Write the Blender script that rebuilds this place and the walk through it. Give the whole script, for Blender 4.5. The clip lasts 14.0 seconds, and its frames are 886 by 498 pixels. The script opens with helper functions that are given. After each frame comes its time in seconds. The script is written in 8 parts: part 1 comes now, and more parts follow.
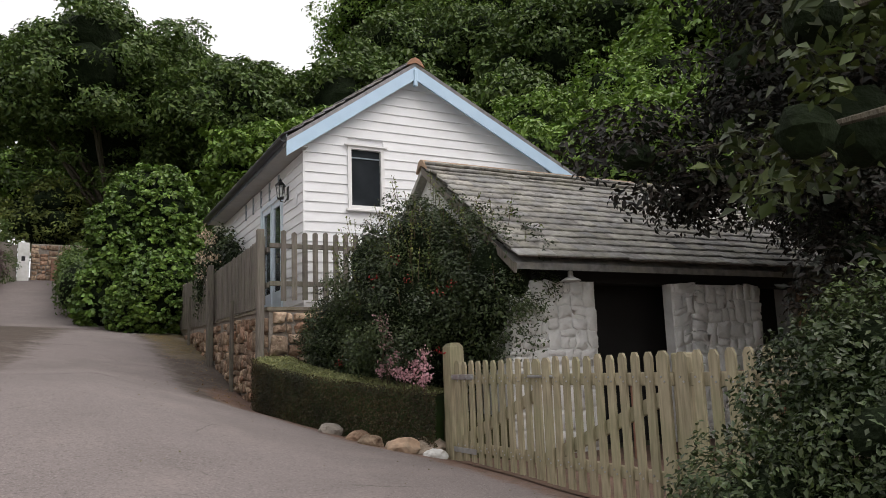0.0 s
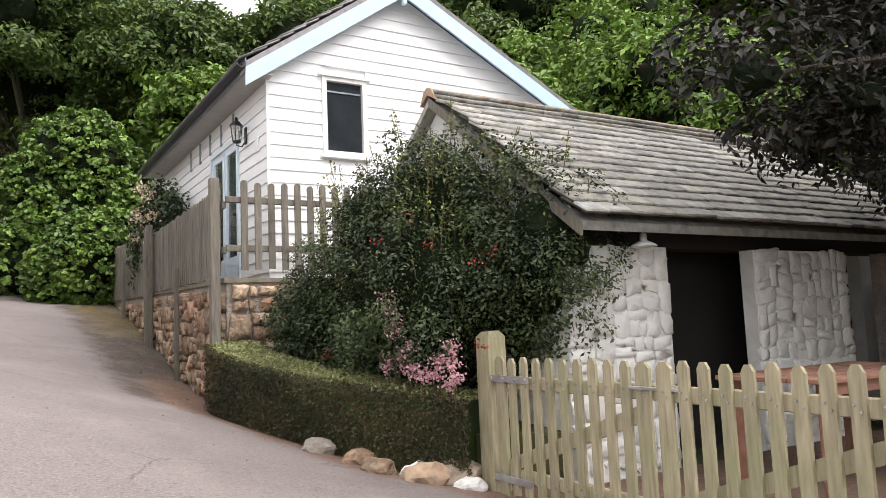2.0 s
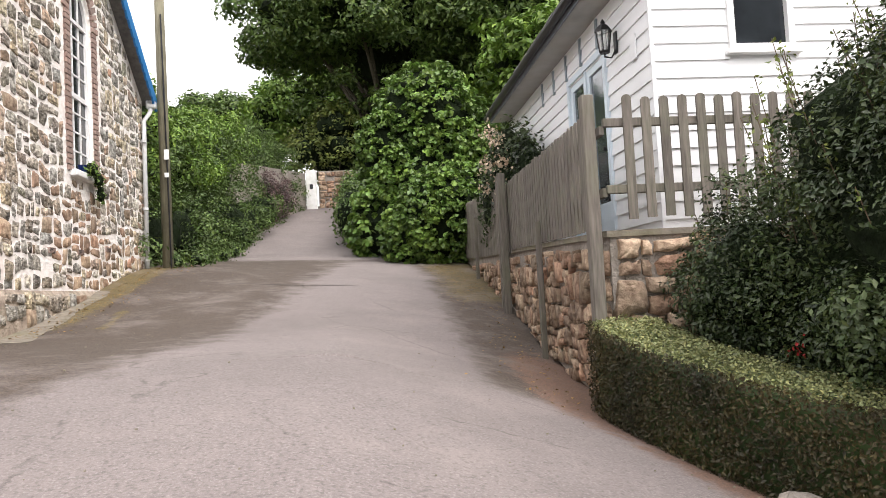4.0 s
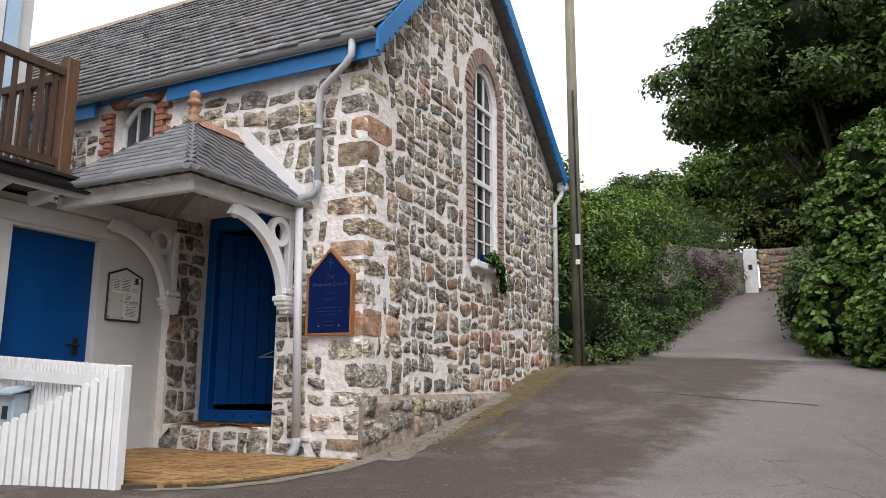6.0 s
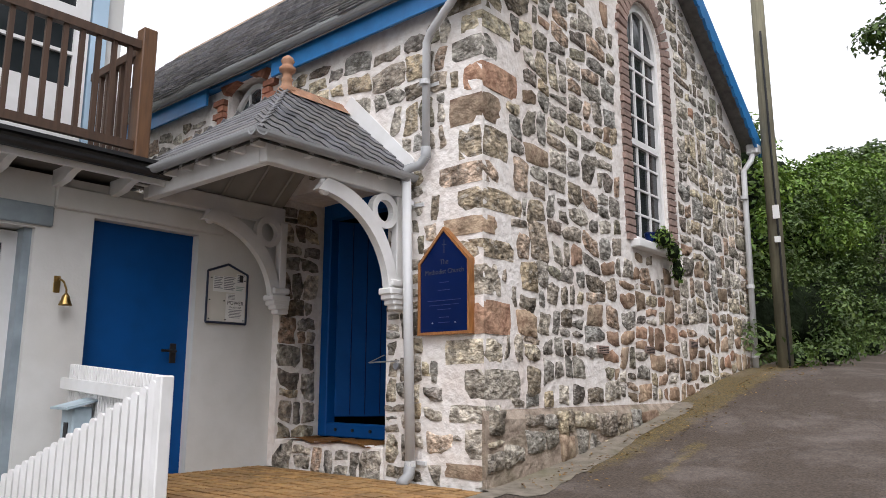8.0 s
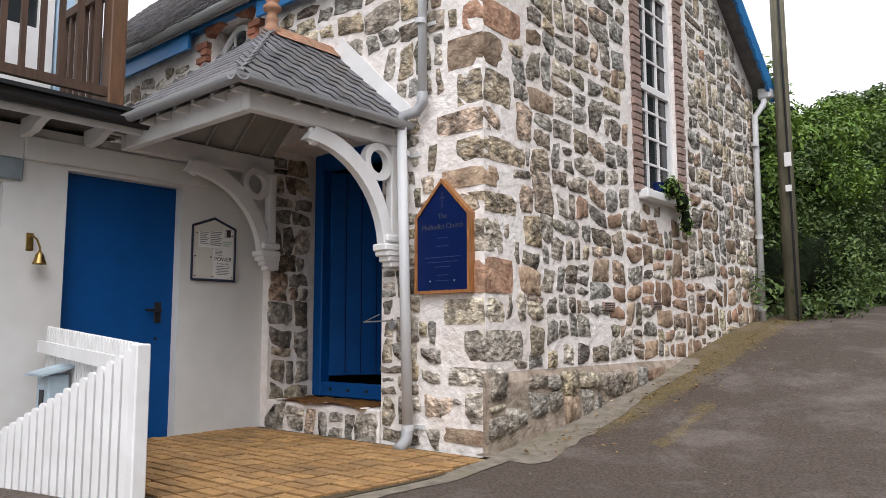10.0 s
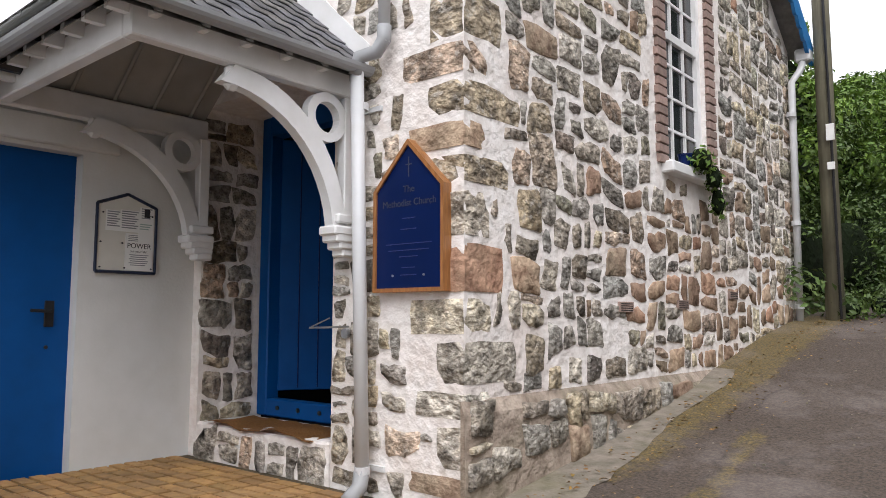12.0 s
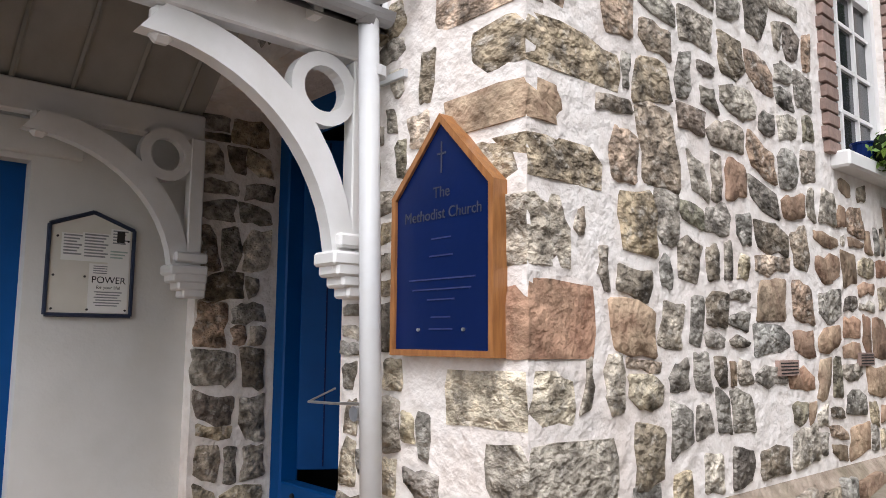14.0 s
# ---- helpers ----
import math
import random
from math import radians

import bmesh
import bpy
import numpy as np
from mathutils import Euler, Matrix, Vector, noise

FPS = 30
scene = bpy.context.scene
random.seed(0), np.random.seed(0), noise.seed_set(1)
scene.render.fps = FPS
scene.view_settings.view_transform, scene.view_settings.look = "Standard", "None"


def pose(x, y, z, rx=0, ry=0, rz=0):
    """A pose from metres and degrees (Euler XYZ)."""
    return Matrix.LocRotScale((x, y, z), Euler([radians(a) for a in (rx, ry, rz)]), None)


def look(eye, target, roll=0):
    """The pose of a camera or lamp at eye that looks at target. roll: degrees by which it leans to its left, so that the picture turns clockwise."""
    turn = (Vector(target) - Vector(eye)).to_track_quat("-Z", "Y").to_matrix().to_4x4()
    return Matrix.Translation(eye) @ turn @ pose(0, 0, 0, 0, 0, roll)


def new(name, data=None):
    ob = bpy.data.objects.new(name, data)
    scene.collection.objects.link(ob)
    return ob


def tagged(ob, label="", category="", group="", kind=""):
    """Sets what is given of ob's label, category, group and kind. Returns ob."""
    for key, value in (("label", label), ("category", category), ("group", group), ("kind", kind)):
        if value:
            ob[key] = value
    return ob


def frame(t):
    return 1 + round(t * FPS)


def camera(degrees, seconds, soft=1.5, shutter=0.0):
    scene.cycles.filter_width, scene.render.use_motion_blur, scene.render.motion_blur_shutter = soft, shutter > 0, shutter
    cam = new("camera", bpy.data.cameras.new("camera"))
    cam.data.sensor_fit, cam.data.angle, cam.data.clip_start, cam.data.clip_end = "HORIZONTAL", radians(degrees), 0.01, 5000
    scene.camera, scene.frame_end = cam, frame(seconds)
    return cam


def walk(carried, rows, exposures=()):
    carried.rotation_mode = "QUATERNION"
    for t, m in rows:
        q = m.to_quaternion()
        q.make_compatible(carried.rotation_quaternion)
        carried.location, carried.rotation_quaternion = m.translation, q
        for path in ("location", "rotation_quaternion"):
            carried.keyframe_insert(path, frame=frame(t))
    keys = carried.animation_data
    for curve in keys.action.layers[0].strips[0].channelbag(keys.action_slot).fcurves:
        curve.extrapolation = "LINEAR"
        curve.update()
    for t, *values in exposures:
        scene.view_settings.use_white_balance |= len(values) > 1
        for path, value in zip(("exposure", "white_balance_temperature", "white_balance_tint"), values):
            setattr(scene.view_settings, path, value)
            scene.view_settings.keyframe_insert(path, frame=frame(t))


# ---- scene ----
cam = camera(61.2, 14.0, soft=0.7)
PATH = [
    (0, (0.059, -0.341, 1.2), (0.965, 1.415, 1.511), -2.0),
    (0.5, (0.132, 0.165, 1.198), (1.029, 1.926, 1.505), 0.0),
    (1, (0.242, 0.758, 1.358), (1.331, 2.406, 1.672), -2.1),
    (1.5, (0.343, 1.265, 1.447), (1.413, 2.937, 1.691), -2.1),
    (2, (0.437, 1.882, 1.497), (1.476, 3.579, 1.701), -2.4),
    (2.5, (0.584, 2.42, 1.558), (1.483, 4.199, 1.721), -2.8),
    (3, (0.66, 3.105, 1.588), (1.306, 4.982, 1.826), -2.1),
    (3.5, (0.719, 3.694, 1.673), (1.267, 5.61, 1.837), -3.4),
    (4, (0.719, 4.264, 1.701), (0.926, 6.25, 1.814), -3.1),
    (4.2, (0.707, 4.497, 1.7), (0.727, 6.493, 1.833), -2.9),
    (6.3, (0.631, 6.571, 2.141), (-0.343, 8.277, 2.516), 0.1),
    (6.5, (0.597, 6.786, 2.155), (-0.45, 8.448, 2.529), -0.4),
    (7, (0.482, 7.256, 2.101), (-0.734, 8.8, 2.472), -0.9),
    (9.3, (0.138, 8.021, 2.268), (-1.181, 9.486, 2.606), 0.6),
    (9.5, (0.131, 8.033, 2.274), (-1.189, 9.504, 2.578), 0.6),
    (10, (0.048, 8.061, 2.267), (-1.251, 9.566, 2.482), -0.1),
    (10.5, (-0.045, 8.213, 2.251), (-1.311, 9.752, 2.42), 0.6),
    (11, (-0.203, 8.548, 2.305), (-1.447, 10.1, 2.506), 0.1),
    (11.5, (-0.43, 8.846, 2.342), (-1.765, 10.323, 2.54), 0.2),
    (12, (-0.704, 9.212, 2.383), (-2.005, 10.719, 2.57), 0.1),
    (12.5, (-0.93, 9.554, 2.447), (-2.32, 10.979, 2.635), 0.2),
    (13, (-1.212, 9.863, 2.487), (-2.641, 11.243, 2.724), 0.5),
    (13.5, (-1.404, 10.139, 2.527), (-2.854, 11.493, 2.779), 0.6),
    (14, (-1.578, 10.471, 2.583), (-3.066, 11.785, 2.826), 0.4),
]
# exposure: the clip's camera opens up over the first three seconds, then settles
EXPOSURES = [(t, s, 6600 if t < 5 else 6270, 14) for t, s in ((0.0, 0.0), (0.5, 0.3), (1.0, 0.55), (1.5, 0.78), (2.5, 1.1), (3.0, 1.12), (4.2, 0.9), (6.3, 0.2), (7.0, 0.2), (9.5, 0.3), (12.0, 0.36), (14.0, 0.55))]
walk(cam, [(t, look(eye, target, roll)) for t, eye, target, roll in PATH], EXPOSURES)

# ---- world and sun: a bright overcast sky ----
world = bpy.data.worlds.new("overcast_sky")
scene.world = world
world.use_nodes = True
wn, wl = world.node_tree.nodes, world.node_tree.links
wn.clear()
sky = wn.new("ShaderNodeTexSky")
sky.sky_type = "NISHITA"
sky.sun_disc = False
sky.sun_elevation, sky.sun_rotation = radians(53), radians(141)
sky.air_density, sky.dust_density = 1.0, 6.0
hs = wn.new("ShaderNodeHueSaturation")
hs.inputs["Saturation"].default_value = 0.12
veil = wn.new("ShaderNodeMixRGB")
veil.inputs[0].default_value = 0.62
veil.inputs[2].default_value = (12.6, 12.7, 12.8, 1)
bg = wn.new("ShaderNodeBackground")
bg.inputs["Strength"].default_value = 0.12
wo = wn.new("ShaderNodeOutputWorld")
wl.new(sky.outputs[0], hs.inputs["Color"])
wl.new(hs.outputs[0], veil.inputs[1])
wl.new(veil.outputs[0], bg.inputs["Color"])
wl.new(bg.outputs[0], wo.inputs["Surface"])
sun = new("sun", bpy.data.lights.new("sun", "SUN"))
sun.data.energy, sun.data.angle, sun.data.color = 1.5, radians(50), (1.0, 0.97, 0.93)
sun.matrix_world = look((9, -3, 19), (0, 8, 0))

# ---- materials ----
def material(name, base, rough=0.8, metal=0.0, dark=None, scale=8.0, detail=6.0, bump=0.3, bump_scale=40.0, bump_dist=0.01,
             vary=0.0, hue=None, stain=None, stain_scale=1.2, stain_amt=0.35, spec=0.5, translucent=0.0, stretch=None, speckle=None, speckle_scale=60.0, speckle_amt=0.6):
    """Procedural surface: base colour with fine grain, a larger stain layer, bump and piece-to-piece variation."""
    m = bpy.data.materials.new(name)
    m.use_nodes = True
    n, l = m.node_tree.nodes, m.node_tree.links
    n.clear()
    out, b = n.new("ShaderNodeOutputMaterial"), n.new("ShaderNodeBsdfPrincipled")
    l.new(b.outputs[0], out.inputs[0])
    b.inputs["Metallic"].default_value = metal
    b.inputs["Specular IOR Level"].default_value = spec
    tc = n.new("ShaderNodeTexCoord")
    mp = n.new("ShaderNodeMapping")
    if stretch:
        mp.inputs["Scale"].default_value = stretch
    geo = n.new("ShaderNodeNewGeometry")
    l.new(geo.outputs["Position"], mp.inputs[0])
    g = n.new("ShaderNodeTexNoise")
    g.inputs["Scale"].default_value, g.inputs["Detail"].default_value = scale, detail
    l.new(mp.outputs[0], g.inputs["Vector"])
    ramp = n.new("ShaderNodeValToRGB")
    ramp.color_ramp.elements[0].position, ramp.color_ramp.elements[1].position = 0.3, 0.7
    d = dark or tuple(c * 0.6 for c in base)
    ramp.color_ramp.elements[0].color, ramp.color_ramp.elements[1].color = (*d, 1), (*base, 1)
    l.new(g.outputs["Fac"], ramp.inputs[0])
    col = ramp.outputs[0]
    if vary or hue:
        oi = n.new("ShaderNodeObjectInfo")
        add = n.new("ShaderNodeMath")
        add.operation = "ADD"
        l.new(oi.outputs["Random"], add.inputs[0])
        l.new(geo.outputs["Random Per Island"], add.inputs[1])
        fr = n.new("ShaderNodeMath")
        fr.operation = "FRACT"
        l.new(add.outputs[0], fr.inputs[0])
        if hue:
            hr = n.new("ShaderNodeValToRGB")
            hr.color_ramp.interpolation = "LINEAR"
            while len(hr.color_ramp.elements) < len(hue):
                hr.color_ramp.elements.new(0.5)
            for i, c in enumerate(hue):
                hr.color_ramp.elements[i].position = i / max(1, len(hue) - 1)
                hr.color_ramp.elements[i].color = (*c, 1)
            l.new(fr.outputs[0], hr.inputs[0])
            mx = n.new("ShaderNodeMixRGB")
            mx.blend_type = "MULTIPLY"
            mx.inputs[0].default_value = 1.0
            l.new(col, mx.inputs[1])
            l.new(hr.outputs[0], mx.inputs[2])
            col = mx.outputs[0]
        if vary:
            mr = n.new("ShaderNodeMapRange")
            mr.inputs[3].default_value, mr.inputs[4].default_value = 1 - vary, 1 + vary
            f2 = n.new("ShaderNodeMath")
            f2.operation, f2.inputs[1].default_value = "MULTIPLY", 7.31
            f3 = n.new("ShaderNodeMath")
            f3.operation = "FRACT"
            l.new(fr.outputs[0], f2.inputs[0])
            l.new(f2.outputs[0], f3.inputs[0])
            l.new(f3.outputs[0], mr.inputs[0])
            hv = n.new("ShaderNodeHueSaturation")
            l.new(mr.outputs[0], hv.inputs["Value"])
            l.new(col, hv.inputs["Color"])
            col = hv.outputs[0]
    if stain:
        s = n.new("ShaderNodeTexNoise")
        s.inputs["Scale"].default_value, s.inputs["Detail"].default_value, s.inputs["Roughness"].default_value = stain_scale, 8, 0.65
        l.new(geo.outputs["Position"], s.inputs["Vector"])
        sr = n.new("ShaderNodeValToRGB")
        sr.color_ramp.elements[0].position, sr.color_ramp.elements[1].position = 0.45, 0.68
        sr.color_ramp.elements[0].color, sr.color_ramp.elements[1].color = (0, 0, 0, 1), (stain_amt, stain_amt, stain_amt, 1)
        l.new(s.outputs["Fac"], sr.inputs[0])
        mx = n.new("ShaderNodeMixRGB")
        mx.inputs[2].default_value = (*stain, 1)
        l.new(sr.outputs[0], mx.inputs[0])
        l.new(col, mx.inputs[1])
        col = mx.outputs[0]
    if speckle:
        s = n.new("ShaderNodeTexNoise")
        s.inputs["Scale"].default_value, s.inputs["Detail"].default_value, s.inputs["Roughness"].default_value = speckle_scale, 4, 0.6
        l.new(mp.outputs[0], s.inputs["Vector"])
        sr = n.new("ShaderNodeValToRGB")
        sr.color_ramp.elements[0].position, sr.color_ramp.elements[1].position = 0.55, 0.64
        sr.color_ramp.elements[0].color, sr.color_ramp.elements[1].color = (0, 0, 0, 1), (speckle_amt, speckle_amt, speckle_amt, 1)
        l.new(s.outputs["Fac"], sr.inputs[0])
        mx = n.new("ShaderNodeMixRGB")
        mx.inputs[2].default_value = (*speckle, 1)
        l.new(sr.outputs[0], mx.inputs[0])
        l.new(col, mx.inputs[1])
        col = mx.outputs[0]
    l.new(col, b.inputs["Base Color"])
    rr = n.new("ShaderNodeMapRange")
    rr.inputs[3].default_value, rr.inputs[4].default_value = max(0.02, rough - 0.1), min(1, rough + 0.1)
    l.new(g.outputs["Fac"], rr.inputs[0])
    l.new(rr.outputs[0], b.inputs["Roughness"])
    if bump:
        bn = n.new("ShaderNodeTexNoise")
        bn.inputs["Scale"].default_value, bn.inputs["Detail"].default_value = bump_scale, 5
        l.new(mp.outputs[0], bn.inputs["Vector"])
        bp = n.new("ShaderNodeBump")
        bp.inputs["Strength"].default_value, bp.inputs["Distance"].default_value = bump, bump_dist
        l.new(bn.outputs["Fac"], bp.inputs["Height"])
        l.new(bp.outputs[0], b.inputs["Normal"])
    if translucent:
        tr = n.new("ShaderNodeBsdfTranslucent")
        l.new(col, tr.inputs["Color"])
        ms = n.new("ShaderNodeMixShader")
        ms.inputs[0].default_value = translucent
        l.new(b.outputs[0], ms.inputs[1])
        l.new(tr.outputs[0], ms.inputs[2])
        l.new(ms.outputs[0], out.inputs[0])
    return m


def glass_material(name, tint, rough=0.05):
    m = bpy.data.materials.new(name)
    m.use_nodes = True
    b = m.node_tree.nodes["Principled BSDF"]
    b.inputs["Base Color"].default_value = (*tint, 1)
    b.inputs["Roughness"].default_value = rough
    b.inputs["Transmission Weight"].default_value = 0.85
    b.inputs["IOR"].default_value = 1.45
    return m


M = {}
M["asphalt"] = material("worn_asphalt", (0.215, 0.182, 0.172), 0.85, dark=(0.135, 0.115, 0.11), scale=60, bump=0.5, bump_scale=160, bump_dist=0.006, stain=(0.11, 0.093, 0.086), stain_scale=0.5, stain_amt=0.6, speckle=(0.33, 0.30, 0.285), speckle_scale=70, speckle_amt=0.4)
M["tar"] = material("tar_joint", (0.06, 0.05, 0.045), 0.9, scale=30, bump=0.3)
M["soil"] = material("hillside_soil", (0.09, 0.085, 0.035), 0.95, scale=3, bump=0.6, bump_scale=20, bump_dist=0.03, stain=(0.03, 0.045, 0.015), stain_scale=0.8, stain_amt=0.7)
M["dirt"] = material("reddish_dirt", (0.20, 0.12, 0.085), 0.95, scale=25, bump=0.7, bump_scale=70, bump_dist=0.012, stain=(0.09, 0.07, 0.05), stain_scale=2.5, stain_amt=0.6)
M["moss"] = material("moss_and_leaf_litter", (0.22, 0.15, 0.045), 0.95, dark=(0.10, 0.085, 0.04), scale=30, bump=0.8, bump_scale=90, bump_dist=0.012)
M["stone"] = material("grey_brown_rubble_stone", (0.76, 0.715, 0.64), 0.85, dark=(0.15, 0.13, 0.105), scale=13, detail=14, bump=1.0, bump_scale=22, bump_dist=0.06, vary=0.42, stretch=(1, 1, 1.3), speckle=(0.74, 0.70, 0.63), speckle_scale=17, speckle_amt=0.35,
                      hue=[(0.90, 0.89, 0.88), (1.1, 1.04, 0.94), (0.92, 0.97, 1.0), (0.62, 0.54, 0.46), (1.05, 0.96, 0.76), (0.95, 0.96, 0.94), (0.52, 0.5, 0.5), (0.92, 0.70, 0.56), (1.25, 1.22, 1.15), (0.8, 0.78, 0.75), (1.0, 0.86, 0.64), (0.95, 0.99, 0.84)], stain=(0.045, 0.038, 0.03), stain_scale=9, stain_amt=0.85)
M["red_stone"] = material("red_brown_rubble_stone", (0.56, 0.45, 0.35), 0.88, dark=(0.19, 0.12, 0.085), scale=12, bump=0.8, bump_scale=28, bump_dist=0.03, vary=0.3,
                          hue=[(1.0, 0.82, 0.74), (0.8, 0.76, 0.7), (1.25, 1.22, 1.12), (0.62, 0.52, 0.46), (1.0, 0.95, 0.85), (0.95, 0.72, 0.62), (0.7, 0.68, 0.6)], stain=(0.09, 0.08, 0.05), stain_scale=4, stain_amt=0.5)
M["mortar"] = material("limewashed_mortar", (0.88, 0.85, 0.82), 0.9, dark=(0.74, 0.69, 0.645), scale=14, bump=0.8, bump_scale=16, bump_dist=0.03, stain=(0.62, 0.48, 0.40), stain_scale=1.1, stain_amt=0.36)
M["dirty_mortar"] = material("stained_old_mortar", (0.47, 0.39, 0.315), 0.95, dark=(0.22, 0.17, 0.13), scale=8, bump=0.9, bump_scale=24, bump_dist=0.03, stain=(0.15, 0.14, 0.08), stain_scale=3, stain_amt=0.6)
M["grey_mortar"] = material("weathered_grey_mortar", (0.36, 0.32, 0.28), 0.95, scale=12, bump=0.9, bump_scale=30, bump_dist=0.03, stain=(0.14, 0.12, 0.09), stain_scale=3, stain_amt=0.5)
M["limewash"] = material("white_limewash", (0.78, 0.78, 0.76), 0.85, dark=(0.66, 0.66, 0.63), scale=6, bump=0.6, bump_scale=18, bump_dist=0.02, stain=(0.42, 0.42, 0.36), stain_scale=2.4, stain_amt=0.35)
M["masonry"] = material("white_masonry_paint", (0.66, 0.66, 0.645), 0.75, dark=(0.60, 0.60, 0.58), scale=5, bump=0.25, bump_scale=45, bump_dist=0.008, stain=(0.58, 0.56, 0.50), stain_scale=1.3, stain_amt=0.3)
M["white"] = material("white_gloss_paint", (0.82, 0.82, 0.82), 0.4, dark=(0.75, 0.75, 0.74), scale=7, bump=0.08, bump_scale=60, bump_dist=0.004, stain=(0.55, 0.53, 0.48), stain_scale=3, stain_amt=0.2)
M["board_white"] = material("white_painted_weatherboard", (0.83, 0.84, 0.85), 0.5, dark=(0.77, 0.78, 0.79), scale=4, bump=0.12, bump_scale=30, bump_dist=0.004, stretch=(0.4, 0.4, 3), stain=(0.62, 0.62, 0.6), stain_scale=2, stain_amt=0.15)
M["pale_blue"] = material("pale_blue_paint", (0.46, 0.62, 0.77), 0.45, dark=(0.41, 0.57, 0.72), scale=5, bump=0.06)
M["door_pale"] = material("pale_grey_blue_door_paint", (0.66, 0.75, 0.81), 0.45, dark=(0.60, 0.69, 0.76), scale=5, bump=0.06)
M["blue"] = material("bright_blue_gloss_paint", (0.001, 0.070, 0.26), 0.5, dark=(0.001, 0.054, 0.21), scale=5, bump=0.06, bump_scale=30, stain=(0.001, 0.06, 0.23), stain_scale=2.5, stain_amt=0.4, spec=0.22)
M["barge_blue"] = material("sky_blue_gloss_paint", (0.02, 0.20, 0.50), 0.4, dark=(0.016, 0.16, 0.42), scale=6, bump=0.06, stain=(0.012, 0.10, 0.28), stain_scale=4, stain_amt=0.4)
M["sign_blue"] = material("navy_blue_sign_panel", (0.001, 0.011, 0.075), 0.35, dark=(0.001, 0.009, 0.06), scale=4, bump=0.03, spec=0.2)
M["slate"] = material("grey_roof_slate", (0.24, 0.235, 0.24), 0.6, dark=(0.13, 0.125, 0.13), scale=14, bump=0.5, bump_scale=30, bump_dist=0.01, vary=0.38, hue=[(1, 1, 1), (0.95, 0.97, 1.05), (1.1, 1.05, 0.97)], stain=(0.26, 0.25, 0.21), stain_scale=5, stain_amt=0.5)
M["canopy_slate"] = material("dark_grey_porch_slate", (0.15, 0.15, 0.155), 0.6, dark=(0.085, 0.085, 0.09), scale=14, bump=0.5, bump_scale=30, bump_dist=0.01, vary=0.35, hue=[(1, 1, 1), (0.95, 0.97, 1.05), (1.1, 1.05, 0.97)], stain=(0.2, 0.19, 0.16), stain_scale=5, stain_amt=0.4)
M["mossy_slate"] = material("lichened_roof_slate", (0.36, 0.355, 0.34), 0.75, dark=(0.16, 0.155, 0.15), scale=12, bump=0.6, bump_scale=30, bump_dist=0.012, vary=0.35, hue=[(1, 1, 1), (1.04, 1.0, 0.92), (0.9, 0.92, 0.95)], stain=(0.33, 0.32, 0.24), stain_scale=4, stain_amt=0.6)
M["terracotta"] = material("terracotta_ridge_tile", (0.42, 0.22, 0.13), 0.85, scale=14, bump=0.4, bump_scale=40, vary=0.2, stain=(0.20, 0.17, 0.12), stain_scale=6, stain_amt=0.5)
M["ridge_buff"] = material("buff_ridge_tile", (0.40, 0.28, 0.19), 0.9, scale=14, bump=0.4, bump_scale=40, vary=0.2, stain=(0.18, 0.17, 0.13), stain_scale=6, stain_amt=0.6)
M["brick"] = material("red_brick", (0.40, 0.17, 0.10), 0.88, dark=(0.25, 0.095, 0.06), scale=20, bump=0.6, bump_scale=50, vary=0.25, stain=(0.20, 0.12, 0.09), stain_scale=7, stain_amt=0.4)
M["dull_brick"] = material("weathered_red_brick", (0.36, 0.255, 0.215), 0.9, dark=(0.24, 0.165, 0.14), scale=20, bump=0.6, bump_scale=50, vary=0.25, stain=(0.24, 0.20, 0.17), stain_scale=7, stain_amt=0.4)
M["grey_wood"] = material("weathered_grey_timber", (0.185, 0.162, 0.138), 0.85, dark=(0.085, 0.073, 0.06), scale=7, bump=0.4, bump_scale=14, bump_dist=0.006, stretch=(6, 6, 0.6), vary=0.2, stain=(0.14, 0.15, 0.09), stain_scale=3, stain_amt=0.4)
M["gate_wood"] = material("pale_weathered_oak", (0.40, 0.35, 0.235), 0.8, dark=(0.22, 0.19, 0.12), scale=7, bump=0.4, bump_scale=14, bump_dist=0.005, stretch=(6, 6, 0.6), vary=0.14, stain=(0.24, 0.25, 0.13), stain_scale=2.2, stain_amt=0.55)
M["brown_wood"] = material("dark_stained_timber", (0.085, 0.045, 0.026), 0.55, dark=(0.05, 0.026, 0.015), scale=7, bump=0.2, bump_scale=14, bump_dist=0.004, stretch=(5, 5, 0.6))
M["post_wood"] = material("brown_stained_post", (0.15, 0.072, 0.03), 0.5, dark=(0.085, 0.04, 0.018), scale=7, bump=0.2, bump_scale=14, bump_dist=0.004, stretch=(5, 5, 0.6))
M["sign_wood"] = material("orange_varnished_timber", (0.36, 0.16, 0.05), 0.4, dark=(0.22, 0.09, 0.03), scale=9, bump=0.1, stretch=(6, 6, 1))
M["pole_wood"] = material("grey_green_telegraph_pole", (0.28, 0.26, 0.18), 0.85, dark=(0.17, 0.16, 0.11), scale=6, bump=0.3, bump_scale=14, stretch=(6, 6, 0.4), stain=(0.10, 0.085, 0.06), stain_scale=1.4, stain_amt=0.5)
M["table_wood"] = material("red_brown_table_timber", (0.30, 0.15, 0.10), 0.6, scale=9, bump=0.2, vary=0.15)
M["bark"] = material("grey_brown_bark", (0.10, 0.085, 0.06), 0.95, scale=9, bump=0.8, bump_scale=18, bump_dist=0.03, stretch=(3, 3, 0.7))
